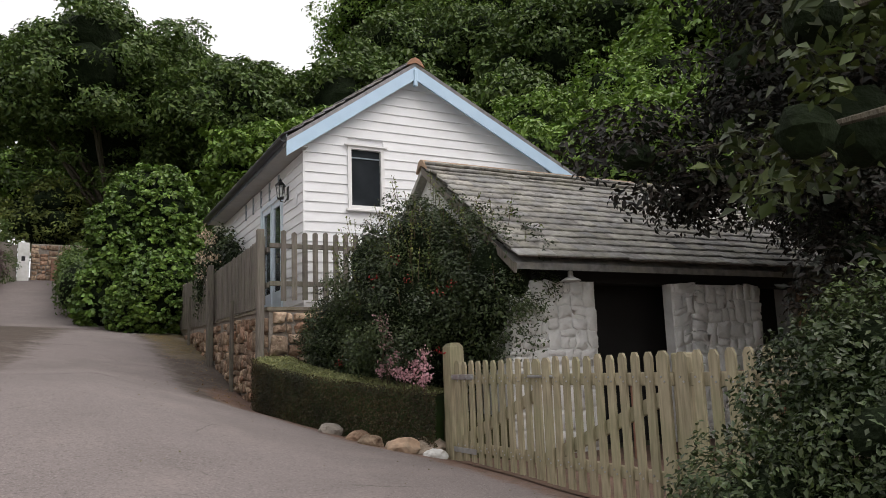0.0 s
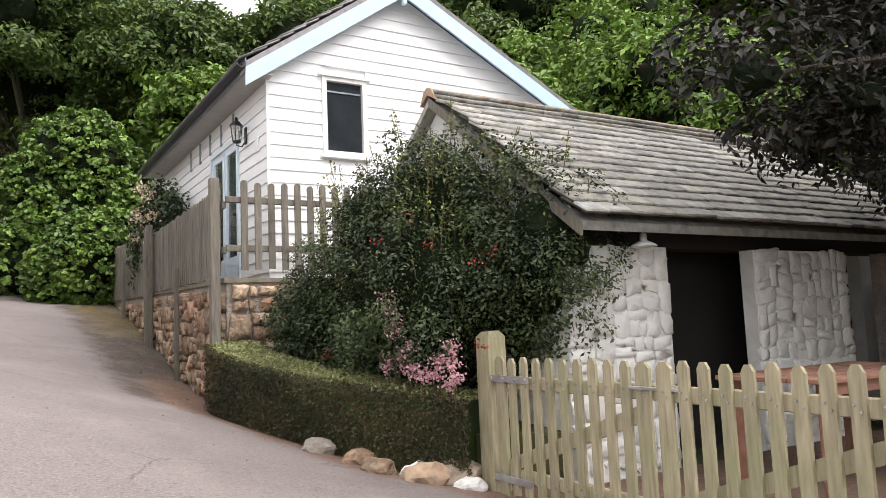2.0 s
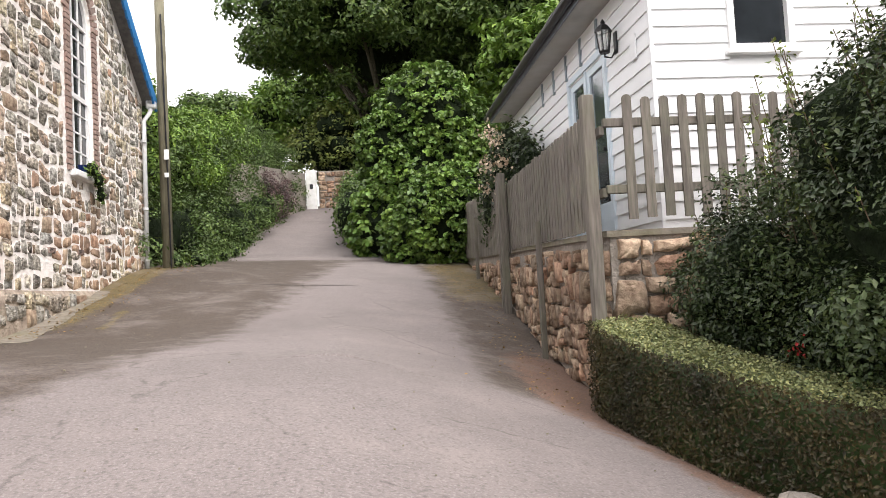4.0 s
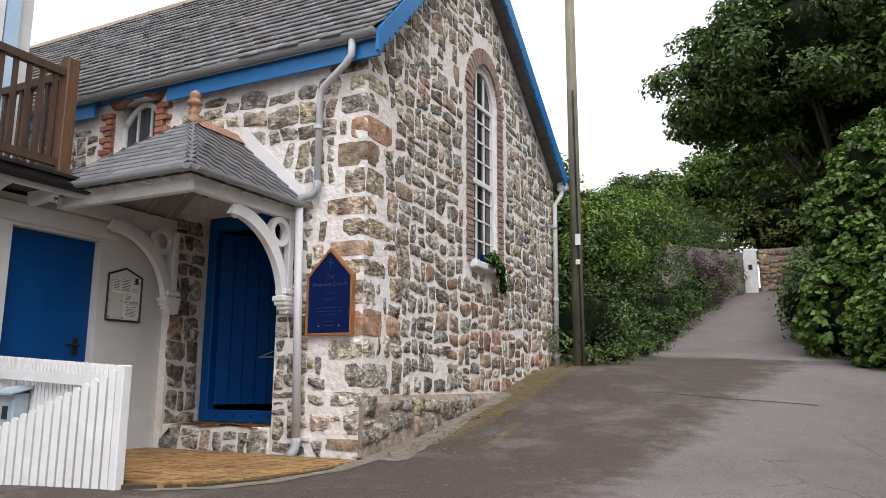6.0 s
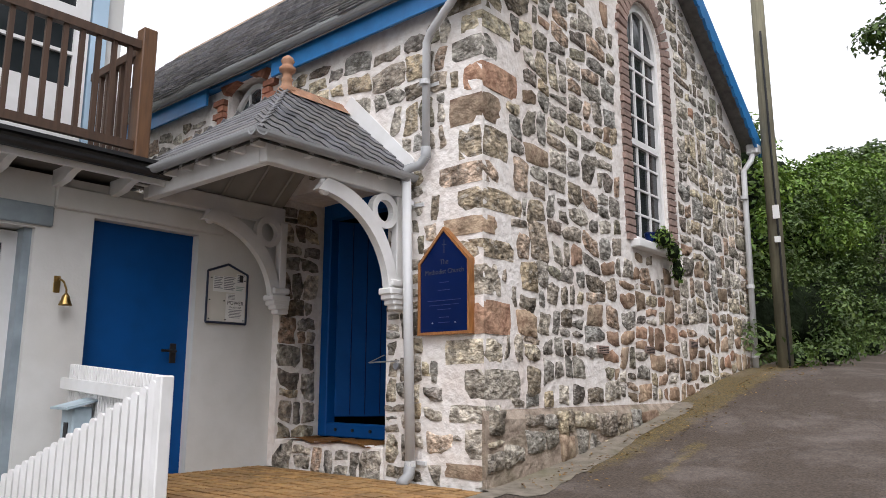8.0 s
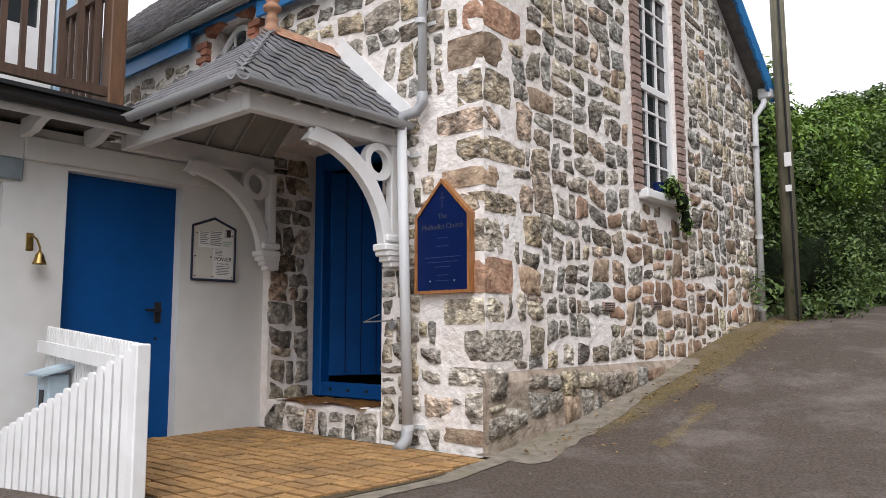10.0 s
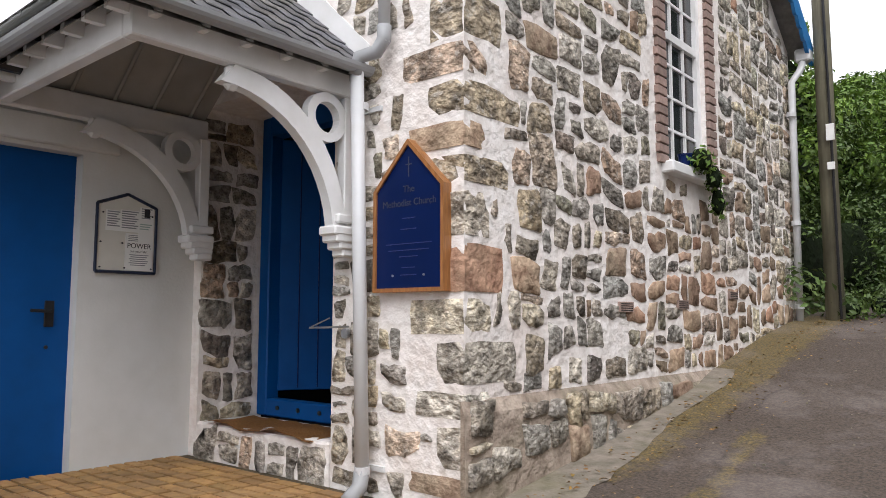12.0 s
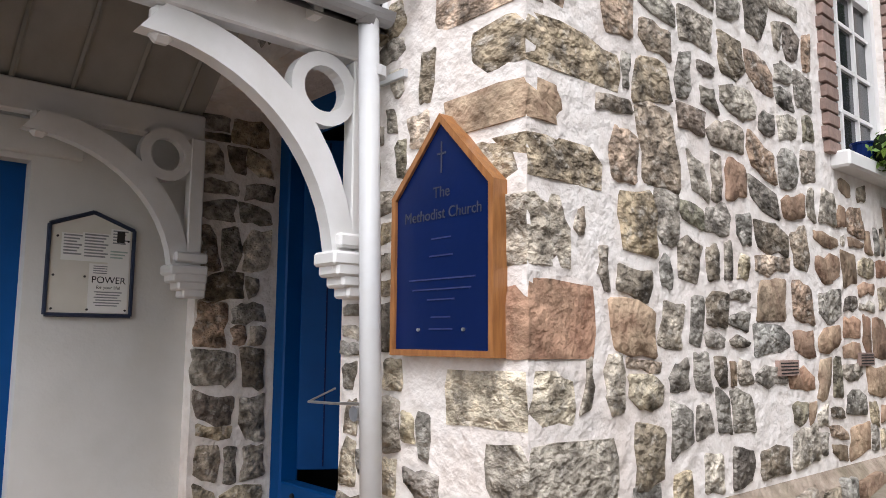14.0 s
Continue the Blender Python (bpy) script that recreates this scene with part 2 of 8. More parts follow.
M["gutter"] = material("grey_plastic_gutter", (0.36, 0.37, 0.38), 0.45, dark=(0.30, 0.31, 0.32), scale=5, bump=0.04, stain=(0.24, 0.24, 0.22), stain_scale=5, stain_amt=0.35)
M["pipe"] = material("pale_grey_painted_pipe", (0.62, 0.63, 0.64), 0.45, dark=(0.55, 0.56, 0.57), scale=5, bump=0.05, stain=(0.4, 0.38, 0.34), stain_scale=5, stain_amt=0.3)
M["black"] = material("black_plastic", (0.016, 0.016, 0.018), 0.4, scale=6, bump=0.05)
M["iron"] = material("black_iron", (0.02, 0.02, 0.022), 0.5, metal=0.3, scale=12, bump=0.15)
M["zinc"] = material("galvanised_steel", (0.55, 0.56, 0.57), 0.4, metal=0.8, scale=12, bump=0.1)
M["brass"] = material("aged_brass", (0.42, 0.28, 0.10), 0.35, metal=1.0, scale=12, bump=0.1)
M["mat"] = material("brown_coir_mat", (0.42, 0.20, 0.06), 1.0, scale=90, bump=0.9, bump_scale=220, bump_dist=0.01)
M["paver"] = material("tan_brick_paver", (0.41, 0.25, 0.105), 0.85, dark=(0.26, 0.155, 0.065), scale=14, bump=0.4, bump_scale=45, vary=0.2, hue=[(1, 1, 1), (1.0, 0.92, 0.82), (1.02, 1.0, 0.85)], stain=(0.13, 0.075, 0.035), stain_scale=1.5, stain_amt=0.7)
M["joint_grit"] = material("mossy_joint_grit", (0.085, 0.06, 0.03), 0.95, dark=(0.045, 0.035, 0.018), scale=14, bump=0.6, bump_scale=60)
M["concrete"] = material("weathered_concrete", (0.25, 0.215, 0.175), 0.9, dark=(0.13, 0.115, 0.085), scale=10, bump=0.6, bump_scale=40, stain=(0.14, 0.13, 0.06), stain_scale=1.6, stain_amt=0.7)
# near-black: shade of rooms, slots and the shed eave put into the colour
M["shadow_black"] = material("painted_shadow_plaster", (0.018, 0.017, 0.016), 0.9, scale=4, bump=0.1)
M["interior"] = material("dim_room_plaster", (0.20, 0.20, 0.20), 0.9, scale=4, bump=0.1)
# brown render darkened: the shade under the tree is put into its colour
M["shadow_render"] = material("brown_render_with_shade", (0.10, 0.085, 0.065), 0.9, dark=(0.055, 0.047, 0.037), scale=7, bump=0.6, bump_scale=25, bump_dist=0.02, stain=(0.04, 0.045, 0.025), stain_scale=2, stain_amt=0.6)
# eave boards this dark to carry the shadow below the balcony
M["eave_board"] = material("eave_board_dark_for_shade", (0.13, 0.12, 0.11), 0.8, dark=(0.08, 0.075, 0.07), scale=5, bump=0.1, stain=(0.17, 0.15, 0.12), stain_scale=2, stain_amt=0.3)
M["soffit"] = material("grey_soffit_board", (0.42, 0.42, 0.40), 0.7, dark=(0.34, 0.34, 0.32), scale=5, bump=0.1, stain=(0.36, 0.31, 0.25), stain_scale=2, stain_amt=0.3)
M["paper"] = material("white_paper", (0.80, 0.80, 0.78), 0.8, dark=(0.77, 0.77, 0.75), scale=3, bump=0.03)
M["ink"] = material("black_print", (0.03, 0.03, 0.035), 0.7, scale=5, bump=0.0)
M["grey_ink"] = material("grey_print", (0.32, 0.33, 0.35), 0.7, scale=5, bump=0.0)
M["mint"] = material("pale_green_print", (0.50, 0.62, 0.56), 0.7, scale=5, bump=0.0)
M["gold"] = material("dull_gold_lettering", (0.045, 0.05, 0.075), 0.5, scale=9, bump=0.0)
M["cork"] = material("off_white_backing_board", (0.68, 0.66, 0.60), 0.8, dark=(0.62, 0.60, 0.54), scale=8, bump=0.05)
M["grey_blue_trim"] = material("grey_blue_paint", (0.30, 0.36, 0.40), 0.5, scale=5, bump=0.05)
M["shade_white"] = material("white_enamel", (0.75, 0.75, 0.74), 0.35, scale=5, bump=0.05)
M["glass"] = glass_material("window_glass", (0.30, 0.35, 0.38))
# opaque pane: the dark of the room behind is put into its colour
M["dark_glass"] = material("opaque_dark_pane", (0.03, 0.035, 0.04), 0.12, scale=3, bump=0.0, spec=0.6)
M["lantern_glass"] = glass_material("lantern_glass", (0.9, 0.92, 0.9), 0.2)


def leaf_material(name, base, dark, vary=0.35, hue=None, rough=0.5, trans=0.15):
    return material(name, base, rough, dark=dark, scale=1.6, detail=3, bump=0.0, vary=vary, hue=hue or [(1, 1, 1), (1.15, 1.08, 0.8), (0.85, 0.95, 0.9), (1.05, 1.1, 0.9)], translucent=trans, spec=0.35)


# shade between the leaves, put into a near-black core colour
M["leaf_core"] = material("painted_shade_foliage", (0.014, 0.022, 0.009), 1.0, dark=(0.006, 0.010, 0.004), scale=5, bump=0.8, bump_scale=9, bump_dist=0.1, spec=0.1)
M["leaf_wood"] = leaf_material("woodland_leaves", (0.118, 0.178, 0.046), (0.038, 0.068, 0.017))
M["leaf_bright"] = leaf_material("fresh_green_leaves", (0.17, 0.27, 0.05), (0.07, 0.125, 0.02))
M["leaf_dark"] = leaf_material("dark_evergreen_leaves", (0.035, 0.065, 0.022), (0.015, 0.03, 0.012))
M["leaf_ivy"] = leaf_material("ivy_leaves", (0.17, 0.27, 0.062), (0.06, 0.11, 0.025), rough=0.4)
M["leaf_shrub"] = leaf_material("fuchsia_shrub_leaves", (0.065, 0.092, 0.034), (0.013, 0.023, 0.010), rough=0.4)
M["leaf_tip"] = leaf_material("yellow_green_shoots", (0.17, 0.20, 0.055), (0.09, 0.12, 0.03))
M["leaf_olive"] = leaf_material("shaded_olive_leaves", (0.062, 0.085, 0.02), (0.02, 0.03, 0.009))
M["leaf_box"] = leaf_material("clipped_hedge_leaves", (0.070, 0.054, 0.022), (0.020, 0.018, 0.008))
# far paler than the brown sides: light on the top put into the colour
M["leaf_boxtop"] = leaf_material("lit_hedge_top_leaves", (0.30, 0.31, 0.16), (0.19, 0.20, 0.10))
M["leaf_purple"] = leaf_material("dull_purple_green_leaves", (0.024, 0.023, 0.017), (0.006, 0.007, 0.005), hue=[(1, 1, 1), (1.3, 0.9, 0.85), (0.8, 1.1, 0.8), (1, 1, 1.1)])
M["bramble"] = leaf_material("bramble_leaves", (0.115, 0.175, 0.05), (0.04, 0.07, 0.018))
M["petal_pink"] = leaf_material("pink_petals", (0.74, 0.46, 0.49), (0.58, 0.32, 0.37), vary=0.2, hue=[(1, 1, 1), (1.1, 1.1, 1.1)])
M["petal_red"] = leaf_material("red_petals", (0.30, 0.02, 0.02), (0.18, 0.012, 0.012), vary=0.2, hue=[(1, 1, 1), (1.1, 1, 1)])
M["petal_cream"] = leaf_material("cream_petals", (0.62, 0.55, 0.42), (0.45, 0.36, 0.25), vary=0.2, hue=[(1, 1, 1), (1.05, 0.9, 0.9)])
M["twig"] = material("brown_twigs", (0.11, 0.075, 0.045), 0.9, scale=10, bump=0.2)


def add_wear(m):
    """Mixes darker tar, earth and moss into the tarmac where the surface carries them, with ragged edges."""
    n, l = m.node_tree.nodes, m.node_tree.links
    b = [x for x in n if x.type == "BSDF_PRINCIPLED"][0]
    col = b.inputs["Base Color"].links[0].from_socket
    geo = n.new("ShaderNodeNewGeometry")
    for name, base, dark, sc, gain in (("dark_tar", (0.100, 0.074, 0.055), (0.034, 0.025, 0.019), 3.0, 1.9), ("earth", (0.20, 0.115, 0.08), (0.11, 0.07, 0.05), 6.0, 2.2), ("moss", (0.17, 0.118, 0.036), (0.06, 0.05, 0.026), 9.0, 3.0)):
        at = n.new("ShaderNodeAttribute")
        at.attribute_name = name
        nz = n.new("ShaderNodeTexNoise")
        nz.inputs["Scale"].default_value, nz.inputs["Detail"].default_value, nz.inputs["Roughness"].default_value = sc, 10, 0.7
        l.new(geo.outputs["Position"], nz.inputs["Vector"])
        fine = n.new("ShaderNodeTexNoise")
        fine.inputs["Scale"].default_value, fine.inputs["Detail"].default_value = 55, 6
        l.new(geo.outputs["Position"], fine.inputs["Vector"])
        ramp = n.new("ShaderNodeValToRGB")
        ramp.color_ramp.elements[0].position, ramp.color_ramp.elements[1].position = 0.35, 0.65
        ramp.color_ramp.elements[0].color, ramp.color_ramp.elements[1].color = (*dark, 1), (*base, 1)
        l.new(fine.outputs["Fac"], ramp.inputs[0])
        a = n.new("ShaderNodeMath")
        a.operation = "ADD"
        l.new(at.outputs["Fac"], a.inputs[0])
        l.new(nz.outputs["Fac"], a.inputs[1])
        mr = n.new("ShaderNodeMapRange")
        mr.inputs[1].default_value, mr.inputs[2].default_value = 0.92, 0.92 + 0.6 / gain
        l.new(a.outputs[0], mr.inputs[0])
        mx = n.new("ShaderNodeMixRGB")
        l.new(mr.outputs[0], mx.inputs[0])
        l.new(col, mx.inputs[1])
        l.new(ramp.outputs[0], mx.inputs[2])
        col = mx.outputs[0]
    # pale trodden blotches
    nz = n.new("ShaderNodeTexNoise")
    nz.inputs["Scale"].default_value, nz.inputs["Detail"].default_value, nz.inputs["Roughness"].default_value = 1.1, 12, 0.68
    l.new(geo.outputs["Position"], nz.inputs["Vector"])
    mr = n.new("ShaderNodeMapRange")
    mr.inputs[1].default_value, mr.inputs[2].default_value, mr.inputs[4].default_value = 0.5, 0.68, 0.42
    l.new(nz.outputs["Fac"], mr.inputs[0])
    mx = n.new("ShaderNodeMixRGB")
    mx.inputs[2].default_value = (0.25, 0.212, 0.195, 1)
    l.new(mr.outputs[0], mx.inputs[0])
    l.new(col, mx.inputs[1])
    # dark aggregate pits
    pit = n.new("ShaderNodeTexNoise")
    pit.inputs["Scale"].default_value, pit.inputs["Detail"].default_value = 38, 8
    l.new(geo.outputs["Position"], pit.inputs["Vector"])
    pr = n.new("ShaderNodeMapRange")
    pr.inputs[1].default_value, pr.inputs[2].default_value, pr.inputs[4].default_value = 0.54, 0.66, 0.4
    l.new(pit.outputs["Fac"], pr.inputs[0])
    mp = n.new("ShaderNodeMixRGB")
    mp.inputs[2].default_value = (0.06, 0.05, 0.045, 1)
    l.new(pr.outputs[0], mp.inputs[0])
    l.new(mx.outputs[0], mp.inputs[1])
    # hair cracks, broken up
    warp = n.new("ShaderNodeMixRGB")
    warp.blend_type, warp.inputs[0].default_value = "ADD", 0.5
    l.new(geo.outputs["Position"], warp.inputs[1])
    l.new(nz.outputs["Color"], warp.inputs[2])
    vo = n.new("ShaderNodeTexVoronoi")
    vo.feature, vo.inputs["Scale"].default_value = "DISTANCE_TO_EDGE", 0.55
    l.new(warp.outputs[0], vo.inputs["Vector"])
    cr = n.new("ShaderNodeMapRange")
    cr.inputs[1].default_value, cr.inputs[2].default_value, cr.inputs[3].default_value, cr.inputs[4].default_value = 0.002, 0.009, 0.5, 0.0
    l.new(vo.outputs["Distance"], cr.inputs[0])
    gate = n.new("ShaderNodeMapRange")
    gate.inputs[1].default_value, gate.inputs[2].default_value = 0.5, 0.56
    l.new(nz.outputs["Fac"], gate.inputs[0])
    mul = n.new("ShaderNodeMath")
    mul.operation = "MULTIPLY"
    l.new(cr.outputs[0], mul.inputs[0])
    l.new(gate.outputs[0], mul.inputs[1])
    mc = n.new("ShaderNodeMixRGB")
    mc.inputs[2].default_value = (0.035, 0.03, 0.026, 1)
    l.new(mul.outputs[0], mc.inputs[0])
    l.new(mp.outputs[0], mc.inputs[1])
    l.new(mc.outputs[0], b.inputs["Base Color"])


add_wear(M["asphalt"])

# ---- helpers for building ----
def empty(name, at=(0, 0, 0), label="", category="", group="", kind=""):
    o = new(name)
    o.location = at
    return tagged(o, label, category, group, kind)


def mesh_of(bm, name, mat, smooth=False):
    me = bpy.data.meshes.new(name)
    bm.to_mesh(me)
    bm.free()
    me.materials.append(mat)
    if smooth:
        me.shade_smooth()
    return me


def thing(name, bm, mat, label="", category="", group="", kind="", smooth=False):
    return tagged(new(name, mesh_of(bm, name, mat, smooth)), label, category, group, kind)


def part(name, bm, mat, parent, label="", smooth=False):
    """Links a bmesh, in world metres, as one mesh under a thing or part."""
    o = new(name, mesh_of(bm, name, mat, smooth))
    o.parent = parent
    o.matrix_parent_inverse = world_of(parent).inverted()
    if label:
        o["label"] = label
    return o


def world_of(o):
    m = o.matrix_basis.copy()
    while o.parent:
        m = o.parent.matrix_basis @ o.matrix_parent_inverse @ m
        o = o.parent
    return m


def child(name, me, parent, m=None):
    """An object on shared mesh data under a parent, posed in world metres."""
    o = new(name, me)
    o.parent = parent
    o.matrix_parent_inverse = world_of(parent).inverted()
    if m is not None:
        o.matrix_basis = m
    return o


def box(bm, x0, y0, z0, x1, y1, z1, bevel=0.0, m=None):
    r = bmesh.ops.create_cube(bm, size=1, matrix=Matrix.LocRotScale(((x0 + x1) / 2, (y0 + y1) / 2, (z0 + z1) / 2), None, (abs(x1 - x0), abs(y1 - y0), abs(z1 - z0))))
    if bevel:
        edges = {e for v in r["verts"] for e in v.link_edges}
        r2 = bmesh.ops.bevel(bm, geom=list(edges), offset=bevel, segments=1, affect="EDGES")
        vs = list({v for f in r2["faces"] for v in f.verts} | {v for v in r["verts"] if v.is_valid})
    else:
        vs = r["verts"]
    if m is not None:
        bmesh.ops.transform(bm, matrix=m, verts=vs)
    return vs


def boxed(*a, **k):
    bm = bmesh.new()
    box(bm, *a, **k)
    return bm


def rod(bm, a, b, r, r2=None, seg=10):
    a, b = Vector(a), Vector(b)
    d = b - a
    m = Matrix.Translation((a + b) / 2) @ d.to_track_quat("Z", "Y").to_matrix().to_4x4()
    return bmesh.ops.create_cone(bm, cap_ends=True, segments=seg, radius1=r, radius2=r if r2 is None else r2, depth=d.length, matrix=m)["verts"]


def rodded(a, b, r, r2=None, seg=10):
    bm = bmesh.new()
    rod(bm, a, b, r, r2, seg)
    return bm


def prism(bm, outline, direction):
    """Extrudes a planar outline (list of 3D points) along a vector, closed at both ends."""
    d = Vector(direction)
    lo = [bm.verts.new(p) for p in outline]
    hi = [bm.verts.new(Vector(p) + d) for p in outline]
    n = len(outline)
    bm.faces.new(lo)
    bm.faces.new(hi[::-1])
    for i in range(n):
        bm.faces.new((lo[i], hi[i], hi[(i + 1) % n], lo[(i + 1) % n]))
    bmesh.ops.recalc_face_normals(bm, faces=bm.faces)
    return bm


def prismed(outline, direction):
    return prism(bmesh.new(), outline, direction)


def lathe(bm, profile, at, seg=16):
    """Turns (radius, z) pairs about a vertical axis."""
    rings = []
    for r, z in profile:
        rings.append([bm.verts.new((at[0] + r * math.cos(2 * math.pi * i / seg), at[1] + r * math.sin(2 * math.pi * i / seg), at[2] + z)) for i in range(seg)])
    for a, b in zip(rings, rings[1:]):
        for i in range(seg):
            bm.faces.new((a[i], a[(i + 1) % seg], b[(i + 1) % seg], b[i]))
    bm.faces.new(rings[0][::-1])
    bm.faces.new(rings[-1])
    return bm


def tube(bm, pts, r, seg=8):
    """A round pipe along a line of points."""
    pts = [Vector(p) for p in pts]
    rings = []
    for i, p in enumerate(pts):
        d = (pts[min(i + 1, len(pts) - 1)] - pts[max(i - 1, 0)]).normalized()
        u = d.orthogonal().normalized() if not rings else (rings[-1][0].co - pts[i - 1]).normalized()
        u = (u - d * u.dot(d)).normalized()
        v = d.cross(u)
        rings.append([bm.verts.new(p + r * (math.cos(2 * math.pi * k / seg) * u + math.sin(2 * math.pi * k / seg) * v)) for k in range(seg)])
    for a, b in zip(rings, rings[1:]):
        for k in range(seg):
            bm.faces.new((a[k], a[(k + 1) % seg], b[(k + 1) % seg], b[k]))
    bm.faces.new(rings[0][::-1])
    bm.faces.new(rings[-1])
    return bm


def joinery(name, boxes, mat, parent, label=""):
    """A framed part: its first member, with the other rails and stiles as pieces of it."""
    o = part(name, boxed(*boxes[0]), mat, parent, label)
    for b in boxes[1:]:
        part("rail", boxed(*b), mat, o)
    return o


def lettering(name, text, mat, m, size, parent, align="CENTER"):
    """Words as a flat mesh, in Blender's own font, at pose m."""
    cu = bpy.data.curves.new(name, "FONT")
    cu.body, cu.size, cu.align_x, cu.extrude = text, size, align, 0.0008
    ob = bpy.data.objects.new(name, cu)
    scene.collection.objects.link(ob)
    me = bpy.data.meshes.new_from_object(ob.evaluated_get(bpy.context.evaluated_depsgraph_get()))
    bpy.data.objects.remove(ob)
    me.name = name
    me.materials.clear()
    me.materials.append(mat)
    o = new(name, me)
    o.parent = parent
    o.matrix_parent_inverse = world_of(parent).inverted()
    o.matrix_basis = m
    return o


def from_arrays(name, verts, faces, mat):
    """A mesh of quads or triangles from numpy arrays."""
    me = bpy.data.meshes.new(name)
    n = faces.shape[1]
    me.vertices.add(len(verts))
    me.vertices.foreach_set("co", np.ascontiguousarray(verts, dtype=np.float32).ravel())
    me.loops.add(faces.size)
    me.loops.foreach_set("vertex_index", np.ascontiguousarray(faces, dtype=np.int32).ravel())
    me.polygons.add(len(faces))
    me.polygons.foreach_set("loop_start", np.arange(0, faces.size, n, dtype=np.int32))
    me.update(calc_edges=True)
    me.materials.append(mat)
    return me


def leaf_mesh(name, pts, outward, size, mat, rng, droop=0.25, narrow=0.5):
    """One small folded leaf at each point, facing roughly outwards."""
    n = len(pts)
    nrm = outward + rng.normal(0, 0.55, (n, 3)) + np.array([0, 0, droop])
    nrm /= np.linalg.norm(nrm, axis=1, keepdims=True) + 1e-9
    a = rng.normal(0, 1, (n, 3))
    a -= nrm * (a * nrm).sum(1, keepdims=True)
    a /= np.linalg.norm(a, axis=1, keepdims=True) + 1e-9
    b = np.cross(nrm, a)
    s = size * rng.uniform(0.6, 1.3, (n, 1))
    v = np.empty((n, 4, 3))
    v[:, 0] = pts - a * s * 0.5
    v[:, 1] = pts + b * s * narrow * 0.5 + nrm * s * 0.14
    v[:, 2] = pts + a * s * 0.5
    v[:, 3] = pts - b * s * narrow * 0.5 + nrm * s * 0.14
    i = np.arange(n)[:, None] * 4
    tri = np.concatenate([i + np.array([[0, 1, 2]]), i + np.array([[0, 2, 3]])])
    return from_arrays(name, v.reshape(-1, 3), tri, mat)


def lump_points(lobes, count, rng, shell=0.35, rough=0.18):
    """Points in the outer shell of a union of ellipsoid lobes (x, y, z, rx, ry, rz), with outward directions."""
    lobes = np.array(lobes, dtype=float)
    area = (lobes[:, 3] * lobes[:, 4] + lobes[:, 4] * lobes[:, 5] + lobes[:, 3] * lobes[:, 5])
    pick = rng.choice(len(lobes), count * 2, p=area / area.sum())
    d = rng.normal(0, 1, (count * 2, 3))
    d /= np.linalg.norm(d, axis=1, keepdims=True)
    k = 1 - shell * rng.uniform(0, 1, (count * 2, 1)) ** 1.6 + rough * 0.5 * (np.sin(d[:, :1] * 7 + pick[:, None]) * np.sin(d[:, 1:2] * 6 + 1.3 * pick[:, None]) + rng.normal(0, 0.35, (count * 2, 1)))
    p = lobes[pick, :3] + d * lobes[pick, 3:] * k
    inside = np.zeros(len(p), bool)
    for j, L in enumerate(lobes):
        q = ((p - L[:3]) / (L[3:] * 0.72))
        inside |= ((q * q).sum(1) < 1) & (pick != j)
    keep = np.flatnonzero(~inside)[:count]
    return p[keep], d[keep]


def clump_points(lobes, count, n, size, flat, rng, shell, rough):
    """Leaf points gathered in drooping clumps that sit over the outside of the lobes."""
    c, d = lump_points(lobes, n, rng, shell, rough)
    r = size * rng.uniform(0.5, 1.4, (len(c), 1))
    pick = rng.choice(len(c), count, p=(r ** 2 / (r ** 2).sum()).ravel())
    e = rng.normal(0, 1, (count, 3)) + d[pick] * 0.6
    e[:, 2] += 0.35
    e /= np.linalg.norm(e, axis=1, keepdims=True)
    off = e * r[pick] * rng.uniform(0.5, 1.1, (count, 1))
    off[:, 2] = off[:, 2] * flat - 0.3 * np.hypot(off[:, 0], off[:, 1])
    return c[pick] + off, e + np.array([0, 0, 0.35])


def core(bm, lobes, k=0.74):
    """The dense heart of a plant, uneven, hidden inside its leaves; near-black to stand in for shade."""
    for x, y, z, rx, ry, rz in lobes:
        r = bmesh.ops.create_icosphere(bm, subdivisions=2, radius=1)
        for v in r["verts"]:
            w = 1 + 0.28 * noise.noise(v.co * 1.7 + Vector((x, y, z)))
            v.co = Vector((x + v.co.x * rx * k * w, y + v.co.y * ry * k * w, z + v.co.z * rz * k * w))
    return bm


def plant(name, lobes, count, size, mat, label, category, seed, stem=None, narrow=0.5, shell=0.35, rough=0.18, group="", core_k=0.74, core_mat=None, kind="", clumps=None):
    """A leafy plant: crown of single leaves round a dense heart, on stems."""
    rng = np.random.default_rng(seed)
    base = (lobes[0][0], lobes[0][1], min(l[2] - l[5] for l in lobes))
    root = empty(name, base, label, category, group, kind)
    p, d = clump_points(lobes, count, *clumps, rng, shell, rough) if clumps else lump_points(lobes, count, rng, shell, rough)
    crown = new("crown", leaf_mesh("crown", p, d, size, mat, rng, narrow=narrow))
    crown.parent = root
    crown.matrix_parent_inverse = world_of(root).inverted()
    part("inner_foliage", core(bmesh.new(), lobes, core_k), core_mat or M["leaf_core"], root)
    if stem:
        part("trunk", stem, M["bark"], root)
    return root

# ---- ground: one sheet, a lane climbing between banks ----
LANE_Y = (-60, -6, 0, 4.3, 6.6, 8, 10, 12.3, 14.8, 17.5, 20.8, 22.5, 28, 36, 60, 140)
LANE_Z = (-3, -0.35, 0.03, 0.48, 0.88, 1.07, 1.27, 1.32, 1.62, 2.05, 2.42, 2.66, 3.7, 5.45, 8.5, 12)
